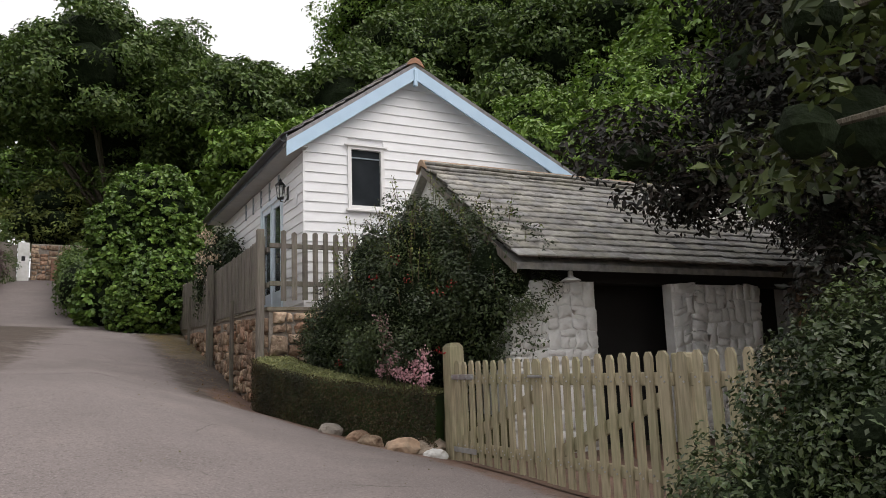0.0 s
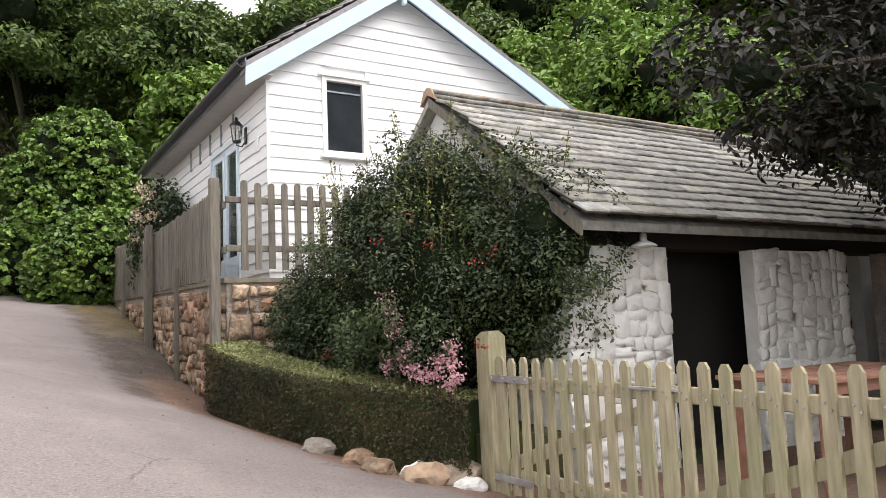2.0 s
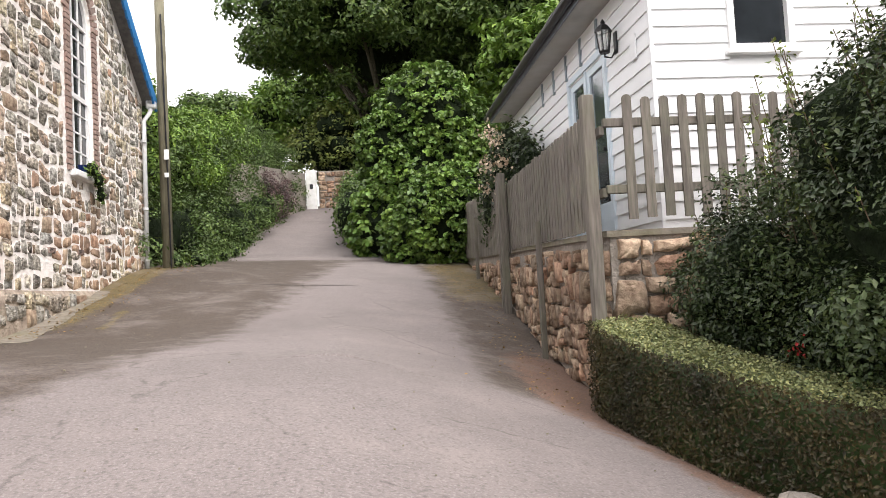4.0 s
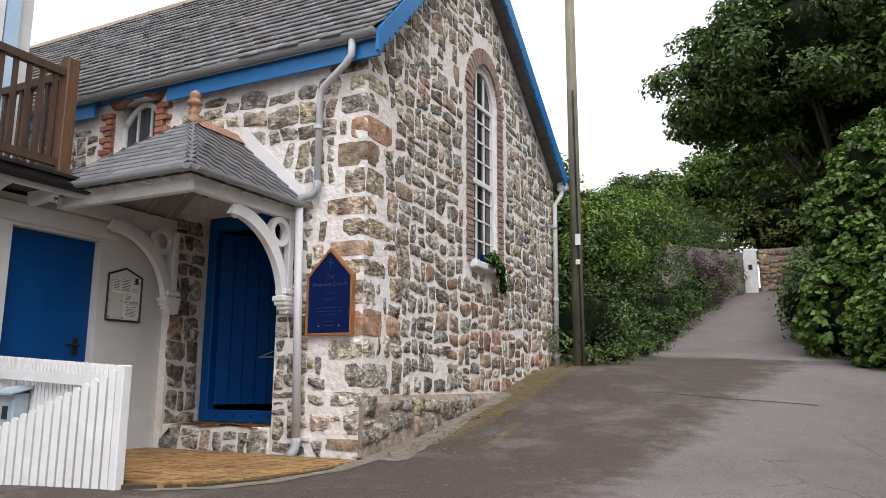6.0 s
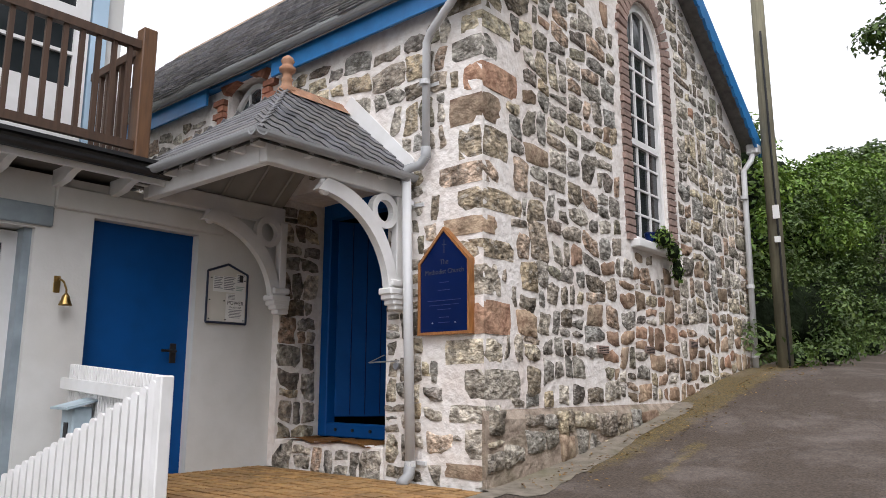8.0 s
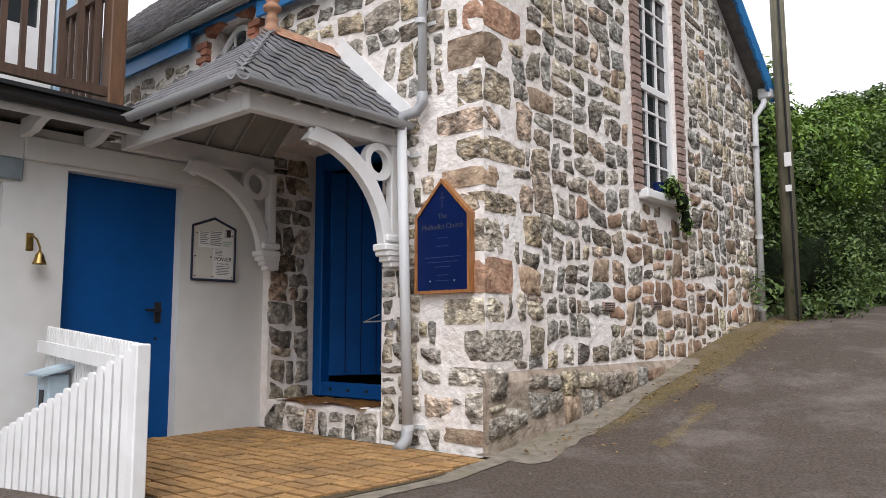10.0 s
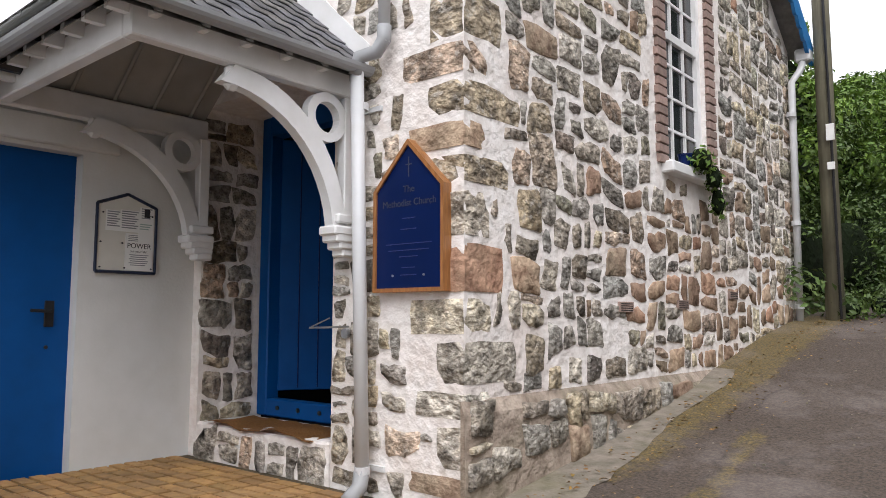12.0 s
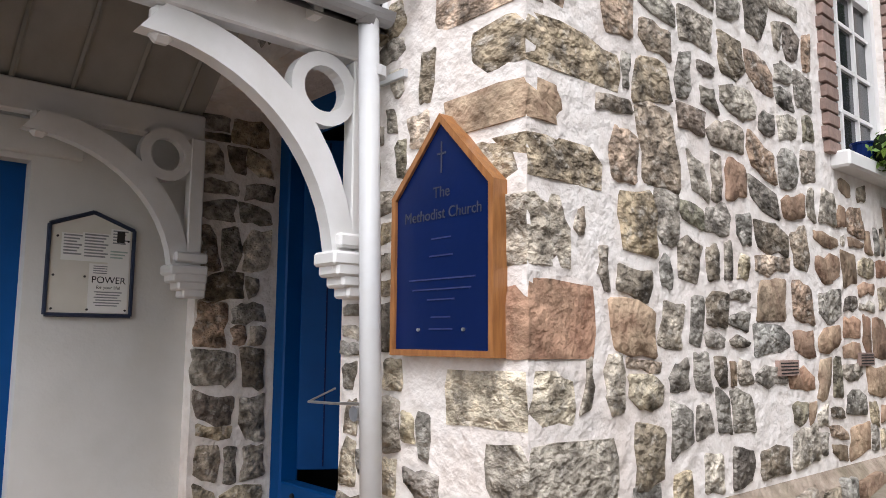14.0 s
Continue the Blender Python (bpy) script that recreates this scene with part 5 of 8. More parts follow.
def cottage():
    w = empty("white_cottage", (-7.0, 9.0, 1.3), "white-rendered cottage with timber balcony and blue side door", "house")
    for y0, z0, y1, z1 in ((11.36, 0.4, 12.2, 3.75), (10.42, 3.47, 11.36, 3.75), (9.98, 0.4, 10.42, 3.75), (8.95, 3.32, 9.98, 3.75), (4.0, 0.4, 8.95, 3.75)):
        part("ground_floor_wall", boxed(WX - 0.3, y0, z0, WX, y1, z1), M["masonry"], w)
    d = part("side_door", boxed(WX - 0.14, 10.42, 1.36, WX - 0.1, 11.36, 3.47), M["blue"], w, "plain bright blue door")
    bm = bmesh.new()
    box(bm, WX - 0.1, 11.2, 2.33, WX - 0.09, 11.26, 2.5, bevel=0.004)
    rod(bm, (WX - 0.09, 11.23, 2.43), (WX - 0.04, 11.23, 2.43), 0.011)
    rod(bm, (WX - 0.045, 11.235, 2.43), (WX - 0.045, 11.1, 2.435), 0.011)
    part("door_handle", bm, M["iron"], d, "black lever handle")
    part("lock", rodded((WX - 0.1, 11.22, 2.2), (WX - 0.09, 11.22, 2.2), 0.012), M["iron"], d)
    part("lintel", boxed(WX - 0.1, 10.1, 3.5, WX + 0.035, 11.6, 3.68, bevel=0.01), M["masonry"], w, "painted timber lintel")
    part("lintel", boxed(WX - 0.02, 8.7, 3.34, WX + 0.03, 10.1, 3.5, bevel=0.01), M["grey_blue_trim"], w, "dark painted lintel")
    # glazed front door
    g = joinery("glazed_door", [(WX - 0.2, 9.0, 1.2, WX - 0.16, 9.1, 3.3), (WX - 0.2, 9.82, 1.2, WX - 0.16, 9.92, 3.3), (WX - 0.2, 9.1, 3.2, WX - 0.16, 9.82, 3.3), (WX - 0.2, 9.1, 1.2, WX - 0.16, 9.82, 2.05),
                                      (WX - 0.2, 9.1, 2.33, WX - 0.16, 9.82, 2.36), (WX - 0.2, 9.1, 2.62, WX - 0.16, 9.82, 2.65), (WX - 0.2, 9.1, 2.91, WX - 0.16, 9.82, 2.94)], M["white"], w, "white half-glazed door")
    part("pane", boxed(WX - 0.185, 9.1, 2.05, WX - 0.18, 9.82, 3.2), M["glass"], g)
    bm = bmesh.new()
    lathe(bm, [(0.012, -0.03), (0.03, -0.02), (0.034, 0.0), (0.03, 0.02), (0.012, 0.03)], (WX - 0.12, 9.86, 2.0), 12)
    part("door_knob", bm, M["iron"], g)
    part("lock", rodded((WX - 0.16, 9.86, 2.14), (WX - 0.15, 9.86, 2.14), 0.024), M["iron"], g)
    part("lock", rodded((WX - 0.16, 9.86, 1.78), (WX - 0.15, 9.86, 1.78), 0.024), M["iron"], g)
    part("door_frame", box_join([(WX - 0.22, 9.92, 1.2, WX - 0.05, 9.98, 3.32), (WX - 0.22, 8.95, 1.2, WX - 0.05, 9.0, 3.32)]), M["grey_blue_trim"], w, "grey-blue door frame")
    part("room_wall", boxed(WX - 2.0, 4.2, 0.5, WX - 1.95, 12.0, 3.7), M["shadow_black"], w)
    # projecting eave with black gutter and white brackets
    # deck colour holds the shadow of the underside
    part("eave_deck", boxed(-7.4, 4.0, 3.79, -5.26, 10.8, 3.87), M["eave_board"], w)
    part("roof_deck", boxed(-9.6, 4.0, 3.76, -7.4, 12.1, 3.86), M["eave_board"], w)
    part("eave_board", boxed(-5.34, 4.0, 3.735, -5.3, 10.84, 3.79), M["white"], w)
    half = [(0.055 * math.cos(a), 0.055 * math.sin(a)) for a in [math.pi * (1 + i / 8) for i in range(9)]]
    part("gutter", prismed([(-5.24 + u, 4.0, 3.82 + v) for u, v in half] + [(-5.24 + u * 0.8, 4.0, 3.82 + v * 0.8) for u, v in half[::-1]], (0, 6.9, 0)), M["black"], w, "black plastic gutter")
    part("eave_felt", boxed(-5.36, 4.0, 3.87, -5.2, 10.86, 3.9), M["black"], w, "black felt roof edge")
    for i in range(12):
        y = 10.55 - i * 0.45
        part("eave_bracket", prismed([(-5.72, y - 0.03, 3.79), (-5.3, y - 0.03, 3.79), (-5.32, y - 0.03, 3.74), (-5.42, y - 0.03, 3.72), (-5.52, y - 0.03, 3.68), (-5.72, y - 0.03, 3.66)], (0, 0.06, 0)), M["white"], w)
    # upper storey set back
    UX = -6.35
    part("upper_wall", boxed(-9.6, 4.0, 3.87, UX, 10.8, 7.2), M["masonry"], w)
    u = joinery("balcony_door", [(UX, 9.3, 3.95, UX + 0.05, 9.42, 6.7), (UX, 10.36, 3.95, UX + 0.05, 10.48, 6.7), (UX, 9.42, 6.55, UX + 0.05, 10.36, 6.7), (UX, 9.42, 5.38, UX + 0.05, 10.36, 5.48), (UX, 9.42, 3.95, UX + 0.05, 10.36, 4.72), (UX, 9.42, 5.02, UX + 0.045, 10.36, 5.05)], M["white"], w, "white glazed balcony door")
    part("pane", boxed(UX + 0.002, 9.42, 4.72, UX + 0.012, 10.36, 6.55), M["dark_glass"], u, "reflecting opaque pane, the room's darkness in its colour")
    part("corner_board", boxed(UX, 10.5, 3.87, UX + 0.05, 10.64, 7.2), M["pale_blue"], w, "pale blue corner board")
    # balcony railing
    r = joinery("balcony_rail", [(-5.38, 4.0, 4.83, -5.31, 10.55, 4.9), (-5.37, 4.0, 3.98, -5.32, 10.55, 4.05)], M["brown_wood"], w, "dark brown balcony handrail")
    part("balcony_post", boxed(-5.41, 10.5, 3.9, -5.29, 10.62, 5.02, bevel=0.008), M["post_wood"], w, "brown stained balcony post")
    for i in range(30):
        y = 10.42 - i * 0.125
        part("baluster", boxed(-5.362, y - 0.018, 4.05, -5.328, y + 0.018, 4.83), M["brown_wood"], r)
    r2 = joinery("balcony_rail", [(-6.35, 10.53, 4.83, -5.41, 10.6, 4.9), (-6.35, 10.54, 3.98, -5.41, 10.59, 4.05)], M["brown_wood"], w, "dark brown balcony handrail")
    for i in range(7):
        x = -5.52 - i * 0.125
        part("baluster", boxed(x - 0.018, 10.548, 4.05, x + 0.018, 10.582, 4.83), M["brown_wood"], r2)


cottage()


def notice_board():
    n = empty("notice_board", (WX + 0.02, 11.67, 2.7), "pale notice board with pinned papers in a dark blue pointed frame", "notice board")
    y0, y1, z0, zs, zt = 11.46, 11.88, 2.7, 3.16, 3.24
    x = WX + 0.004
    o = [(y0, z0), (y1, z0), (y1, zs), ((y0 + y1) / 2, zt), (y0, zs)]
    part("backing", prismed([(x, a, b) for a, b in o], (0.012, 0, 0)), M["cork"], n)
    for i in range(5):
        j = (i + 1) % 5
        part("frame_rail", rodded((x + 0.014, *o[i]), (x + 0.014, *o[j]), 0.011, seg=6), M["navy_frame"], n)
    pages = [((11.52, 2.98), (11.63, 3.12)), ((11.62, 2.98), (11.76, 3.13)), ((11.76, 3.05), (11.86, 3.16)), ((11.66, 2.715), (11.86, 2.97)), ((11.75, 2.97), (11.86, 3.05))]
    mats = ["paper", "paper", "paper", "paper", "mint"]
    for i, ((a, b), (c, d)) in enumerate(pages):
        p = part("sheet", boxed(x + 0.0122 + 0.0006 * i, a, b, x + 0.0136 + 0.0008 * i, c, d), M["paper"], n)
        xx = x + 0.0138 + 0.0008 * i
        if i == 3:
            turn = Matrix.Rotation(radians(90), 4, "Z") @ Matrix.Rotation(radians(90), 4, "X")
            lettering("title", "POWER", M["ink"], Matrix.Translation((xx, 11.76, 2.87)) @ turn, 0.05, p)
            lettering("subtitle", "for your life!", M["ink"], Matrix.Translation((xx, 11.76, 2.84)) @ turn, 0.024, p)
            for k in range(6):
                part("print_line", boxed(xx, 11.69 + 0.01 * (k % 2), 2.82 - k * 0.014, xx + 0.0006, 11.83 - 0.01 * (k % 3), 2.826 - k * 0.014), M["grey_ink"], p)
            for k in range(4):
                part("print_line", boxed(xx, 11.68, 2.955 - k * 0.012, xx + 0.0006, 11.75, 2.96 - k * 0.012), M["grey_ink"], p)
        else:
            for k in range(int((d - b) / 0.016) - 1):
                part("print_line", boxed(xx, a + 0.01, d - 0.014 - k * 0.016, xx + 0.0006, c - 0.012 - 0.012 * (k % 3), d - 0.006 - k * 0.016), M["grey_ink" if i != 4 else "mint"], p)
    part("emblem", boxed(x + 0.018, 11.79, 3.09, x + 0.0186, 11.83, 3.15), M["ink"], n)
    for a, b in ((11.49, 2.73), (11.66, 2.73), (11.85, 2.73), (11.49, 2.9), (11.5, 3.1), (11.85, 3.1), (11.64, 2.9)):
        part("pin", rodded((x + 0.012, a, b), (x + 0.02, a, b), 0.006, seg=8), M["ink"], n)


M["navy_frame"] = material("dark_navy_paint", (0.02, 0.03, 0.07), 0.4, scale=6, bump=0.05)
notice_board()


def wall_bell():
    b = empty("door_bell", (WX, 10.2, 2.75), "small brass ship's bell on a bracket", "bell")
    bm = lathe(bmesh.new(), [(0.05, 0.0), (0.046, 0.01), (0.034, 0.04), (0.028, 0.07), (0.016, 0.085), (0.006, 0.1)], (WX + 0.08, 10.22, 2.74), 16)
    part("bell", bm, M["brass"], b, smooth=True)
    bm = bmesh.new()
    tube(bm, [(WX, 10.18, 2.93), (WX + 0.03, 10.18, 2.95), (WX + 0.07, 10.2, 2.92), (WX + 0.08, 10.22, 2.86), (WX + 0.08, 10.22, 2.83)], 0.008, 6)
    box(bm, WX, 10.15, 2.84, WX + 0.008, 10.2, 2.97, bevel=0.003)
    part("bracket", bm, M["brass"], b)


wall_bell()


def picket_fence():
    f = empty("white_picket_fence", (-3.66, 9.98, 1.35), "white painted picket fence round a stairwell, round-topped pales", "fence")
    part("end_post", boxed(-3.69, 9.94, 1.2, -3.62, 10.02, 2.2, bevel=0.008), M["white"], f)

    def pale(x, y, zt, zb, wd, dirx):
        bm = bmesh.new()
        out = [(-wd / 2, zb - zt)] + [(-wd / 2 * math.cos(math.pi * k / 8), -wd / 2 + wd / 2 * math.sin(math.pi * k / 8)) for k in range(9)] + [(wd / 2, zb - zt)]
        ux, uy = dirx
        prism(bm, [(x + u * ux, y + u * uy, zt + v) for u, v in out], (-uy * 0.02, ux * 0.02, 0))
        part("pale", bm, M["white"], f)
    n = 20
    for i in range(n):
        t = (i + 0.6) / n
        pale(-3.68 - 1.5 * t, 9.95 - 0.22 * t, 2.19 - 0.62 * t, 0.9, 0.056, (0.99, 0.15))
    part("rail", prismed([(-3.66, 9.985, 2.06), (-5.2, 9.76, 1.42), (-5.2, 9.76, 1.34), (-3.66, 9.985, 1.98)], (0, 0.035, 0)), M["white"], f)
    for i in range(34):
        t = (i + 0.6) / 34
        pale(-3.7 - 1.85 * t, 10.0 + 0.26 * t, 2.2 + 0.1 * t, 1.4, 0.042, (0.99, -0.14))
    part("rail", prismed([(-3.7, 9.985, 2.12), (-5.6, 10.25, 2.2), (-5.6, 10.25, 2.12), (-3.7, 9.985, 2.04)], (0, -0.03, 0)), M["white"], f)
    part("back_board", prismed([(-3.7, 10.03, 2.04), (-5.6, 10.295, 2.12), (-5.6, 10.295, 1.2), (-3.7, 10.03, 1.2)], (0, 0.01, 0)), M["gutter"], f, "grey boarding")
    b = empty("letter_box", (-4.95, 9.95, 1.7), "pale blue-grey metal letter box with sloping lid", "letter box")
    part("body", boxed(-5.05, 10.02, 1.72, -4.87, 10.15, 2.0, bevel=0.01), M["grey_blue_box"], b)
    part("lid", prismed([(-5.09, 10.2, 2.06), (-5.09, 9.96, 2.0), (-5.09, 9.96, 1.985), (-5.09, 10.2, 2.045)], (0.26, 0, 0)), M["grey_blue_box"], b)
    part("window", boxed(-4.99, 10.014, 1.8, -4.93, 10.02, 1.9), M["iron"], b)


M["grey_blue_box"] = material("pale_blue_grey_enamel", (0.42, 0.52, 0.58), 0.4, scale=6, bump=0.05)
picket_fence()

hk = empty("door_hook", (-4.1, CY - 0.05, 2.33), "small grey metal cabin hook and stay by the church door", "hook")
bm = bmesh.new()
tube(bm, [(-3.98, CY - 0.03, 2.34), (-4.1, CY - 0.06, 2.335), (-4.3, CY - 0.06, 2.33)], 0.006, 6)
tube(bm, [(-4.3, CY - 0.06, 2.33), (-4.15, CY - 0.03, 2.39)], 0.004, 6)
part("hook", bm, M["zinc"], hk)
part("plate", rodded((-4.02, CY - 0.004, 2.3), (-4.02, CY - 0.03, 2.3), 0.03, seg=12), M["zinc"], hk)
bn = empty("refuse_bin", (-5.2, 9.62, 0.6), "black plastic refuse bin with a rounded lid", "bin")
part("body", boxed(-5.48, 9.42, 0.5, -5.02, 9.86, 1.3, bevel=0.03), M["black"], bn)
part("lid", boxed(-5.52, 9.38, 1.3, -4.98, 9.9, 1.37, bevel=0.03), M["black"], bn)

# ---- telegraph pole ----
tp = empty("telegraph_pole", (-2.79, 18.1, 2.3), "tall grey-green wooden telegraph pole at the lane side", "pole")
part("pole", rodded((-2.79, 18.1, 2.0), (-2.83, 18.15, 11.5), 0.1, 0.075, 14), M["pole_wood"], tp, smooth=True)
part("number_plate", boxed(-2.77, 17.955, 4.32, -2.69, 17.98, 4.5), M["paper"], tp, "small white plate")
part("number_plate", boxed(-2.77, 17.95, 4.0, -2.70, 17.98, 4.08), M["paper"], tp, "small white plate")
bm = bmesh.new()
tube(bm, [(-2.71, 17.99, 2.2), (-2.73, 18.0, 4.2), (-2.77, 18.03, 7.0)], 0.016, 6)
part("cable_guard", bm, M["black"], tp)

# ---- the white weatherboarded house ----
HX, HY, HZ0, HYE = 3.3, 10.5, 1.6, 16.8
HAP, HAZ, HEZ = 5.14, 6.02, 4.62


def house_line(x):
    return HAZ - 0.70 * (HAP - x) if x < HAP else HAZ - 0.51 * (x - HAP)


def weather_house():
    h = empty("weatherboard_house", (HX, HY, HZ0), "white weatherboarded house with pale blue bargeboards and slate roof", "house")
    bm = bmesh.new()
    wx0, wx1, wz0, wz1 = 4.07, 4.57, 3.75, 4.66
    R = 8.7
    X0 = HX + 0.03
    prism(bm, [(X0, HY + 0.03, HZ0), (wx0, HY + 0.03, HZ0), (wx0, HY + 0.03, house_line(wx0)), (X0, HY + 0.03, house_line(X0))], (0, 0.2, 0))
    prism(bm, [(wx0, HY + 0.03, HZ0), (wx1, HY + 0.03, HZ0), (wx1, HY + 0.03, wz0), (wx0, HY + 0.03, wz0)], (0, 0.2, 0))
    prism(bm, [(wx0, HY + 0.03, wz1), (wx1, HY + 0.03, wz1), (wx1, HY + 0.03, house_line(wx1)), (wx0, HY + 0.03, house_line(wx0))], (0, 0.2, 0))
    prism(bm, [(wx1, HY + 0.03, HZ0), (R, HY + 0.03, HZ0), (R, HY + 0.03, house_line(R)), (HAP, HY + 0.03, HAZ), (wx1, HY + 0.03, house_line(wx1))], (0, 0.2, 0))
    part("gable_wall", bm, M["board_white"], h)
    dy0, dy1, dz = 11.75, 13.05, 4.1
    bm = bmesh.new()
    box(bm, X0, HY + 0.23, HZ0, X0 + 0.2, dy0, HEZ)
    box(bm, X0, dy1, HZ0, X0 + 0.2, HYE, HEZ)
    box(bm, X0, dy0, dz, X0 + 0.2, dy1, HEZ)
    box(bm, R - 0.2, HY + 0.23, HZ0, R, HYE, house_line(R))
    prism(bm, [(X0, HYE, HZ0), (R, HYE, HZ0), (R, HYE, house_line(R)), (HAP, HYE, HAZ), (X0, HYE, house_line(X0))], (0, 0.2, 0))
    part("side_wall", bm, M["board_white"], h)
    # unseen near-black partitions and floor added to keep the glass dark
    part("darkening_partition", boxed(HX + 0.2, HY + 1.0, HZ0, R - 0.2, HY + 1.05, 5.2), M["shadow_black"], h)
    part("darkening_partition", boxed(HX + 1.4, HY + 1.1, HZ0, HX + 1.45, HYE, 4.8), M["shadow_black"], h)
    part("room_floor", boxed(HX + 0.2, HY + 0.2, HZ0, R - 0.2, HYE, 2.1), M["shadow_black"], h)
    # lapped boards, each one a wedge
    pitch = 0.155

    def board(x0a, x1a, x0b, x1b, z, axis):
        za, zb = z, z + pitch + 0.01
        if axis == "x":
            pts = [(x0a, HY - 0.009, za), (x1a, HY - 0.009, za), (x1b, HY + 0.008, zb), (x0b, HY + 0.008, zb)]
            inn = [(x0a, HY + 0.029, za), (x1a, HY + 0.029, za), (x1b, HY + 0.029, zb), (x0b, HY + 0.029, zb)]
        else:
            pts = [(HX - 0.009, x1a, za), (HX - 0.009, x0a, za), (HX + 0.008, x0b, zb), (HX + 0.008, x1b, zb)]
            inn = [(HX + 0.029, x1a, za), (HX + 0.029, x0a, za), (HX + 0.029, x0b, zb), (HX + 0.029, x1b, zb)]
        b = bmesh.new()
        a = [b.verts.new(p) for p in pts]
        c = [b.verts.new(p) for p in inn]
        b.faces.new(a)
        b.faces.new(c[::-1])
        for i in range(4):
            j = (i + 1) % 4
            b.faces.new((a[j], a[i], c[i], c[j]))
        part("weatherboard", b, M["board_white"], h)
    z = HZ0
    while z < HAZ - 0.15:
        def ends(zz):
            zz = max(zz, HEZ - 0.02)
            return (max(HX, HAP - (HAZ - zz) / 0.70), min(R, HAP + (HAZ - zz) / 0.51))
        (a0, a1), (b0, b1) = ends(z), ends(z + pitch)
        if z + pitch > wz0 - 0.1 and z < wz1 + 0.06:
            board(a0, wx0 - 0.06, b0, wx0 - 0.06, z, "x")
            board(wx1 + 0.06, a1, wx1 + 0.06, b1, z, "x")
        else:
            board(a0, a1, b0, b1, z, "x")
        if z < HEZ - 0.1:
            if z + pitch < dz + 0.1:
                board(HY + 0.02, dy0 - 0.07, HY + 0.02, dy0 - 0.07, z, "y")
                board(dy1 + 0.07, HYE, dy1 + 0.07, HYE, z, "y")
            else:
                board(HY + 0.02, HYE, HY + 0.02, HYE, z, "y")
        z += pitch
    part("corner_board", boxed(HX - 0.012, HY - 0.012, HZ0, HX + 0.02, HY + 0.02, HEZ), M["board_white"], h)
    # gable window
    w = joinery("window_frame", [(wx0 - 0.06, HY - 0.03, wz0 - 0.06, wx0, HY + 0.06, wz1 + 0.05), (wx1, HY - 0.03, wz0 - 0.06, wx1 + 0.06, HY + 0.06, wz1 + 0.05), (wx0, HY - 0.03, wz1, wx1, HY + 0.06, wz1 + 0.05), (wx0, HY - 0.03, wz0 - 0.06, wx1, HY + 0.06, wz0)], M["white"], h)
    part("pane", boxed(wx0, HY + 0.03, wz0, wx1, HY + 0.035, wz1), M["dark_glass"], w, "reflecting opaque pane, the room's darkness in its colour")
    part("sash_bar", boxed(wx0, HY + 0.015, wz1 - 0.14, wx1, HY + 0.045, wz1 - 0.12), M["grey_blue_trim"], w)
    part("drip_board", boxed(wx0 - 0.11, HY - 0.06, wz1 + 0.05, wx1 + 0.11, HY + 0.0, wz1 + 0.075), M["white"], w)
    part("sill", boxed(wx0 - 0.1, HY - 0.07, wz0 - 0.1, wx1 + 0.1, HY + 0.0, wz0 - 0.06, bevel=0.006), M["white"], w)
    # roof and bargeboards
    ov = 0.22
    for sgn in (-1, 1):
        xe = 2.98 if sgn < 0 else 9.0
        ze = house_line(xe)
        part("roof_slope", prismed([(xe, HY - ov, ze + 0.1), (HAP, HY - ov, HAZ + 0.1), (HAP, HY - ov, HAZ + 0.17), (xe, HY - ov, ze + 0.17)], (0, HYE + 0.2 - HY + ov, 0)), M["slate"], h, "dark slate roof slope")
        part("bargeboard", prismed([(xe, HY - ov, ze - 0.12), (HAP, HY - ov, HAZ - 0.12), (HAP, HY - ov, HAZ + 0.1), (xe, HY - ov, ze + 0.1)], (0, 0.035, 0)), M["pale_blue"], h, "pale blue bargeboard")
        part("gable_soffit", prismed([(xe, HY - ov + 0.035, ze + 0.06), (HAP, HY - ov + 0.035, HAZ + 0.06), (HAP, HY - ov + 0.035, HAZ + 0.1), (xe, HY - ov + 0.035, ze + 0.1)], (0, ov - 0.04, 0)), M["white"], h)
        sl = math.hypot(HAP - xe, HAZ - ze)
        if sgn < 0:
            slates(h, (xe - 0.03, HYE + 0.2, ze + 0.17), (0, -1, 0), (HAP - xe, 0, HAZ - ze), HYE + 0.2 - HY + ov, sl, M["slate"], w=0.28, course=0.2, seed=21)
    part("pendant", boxed(HAP - 0.03, HY - ov - 0.02, HAZ - 0.24, HAP + 0.03, HY - ov + 0.05, HAZ + 0.05, bevel=0.01), M["pale_blue"], h)
    bm = bmesh.new()
    for i in range(15):
        y = HY - ov - 0.03 + i * 0.46
        prism(bm, [(HAP - 0.16, y, HAZ + 0.1), (HAP - 0.08, y, HAZ + 0.22), (HAP, y, HAZ + 0.25), (HAP + 0.08, y, HAZ + 0.22), (HAP + 0.16, y, HAZ + 0.1), (HAP, y, HAZ + 0.16)], (0, 0.45, 0))
    part("ridge_tiles", bm, M["terracotta"], h, "terracotta ridge tiles")
    part("eave_soffit", boxed(2.99, HY - 0.18, HEZ - 0.06, HX + 0.02, HYE + 0.1, HEZ - 0.03), M["soffit"], h)
    half = [(0.055 * math.cos(a), 0.055 * math.sin(a)) for a in [math.pi * (1 + i / 8) for i in range(9)]]
    part("gutter", prismed([(2.93 + u, HY - ov, HEZ + 0.03 + v) for u, v in half] + [(2.93 + u * 0.8, HY - ov, HEZ + 0.03 + v * 0.8) for u, v in half[::-1]], (0, HYE - HY + 0.4, 0)), M["black"], h, "black plastic gutter")
    part("fascia", boxed(2.985, HY - ov + 0.04, HEZ - 0.06, 3.0, HYE + 0.15, HEZ + 0.12), M["grey_blue_trim"], h)
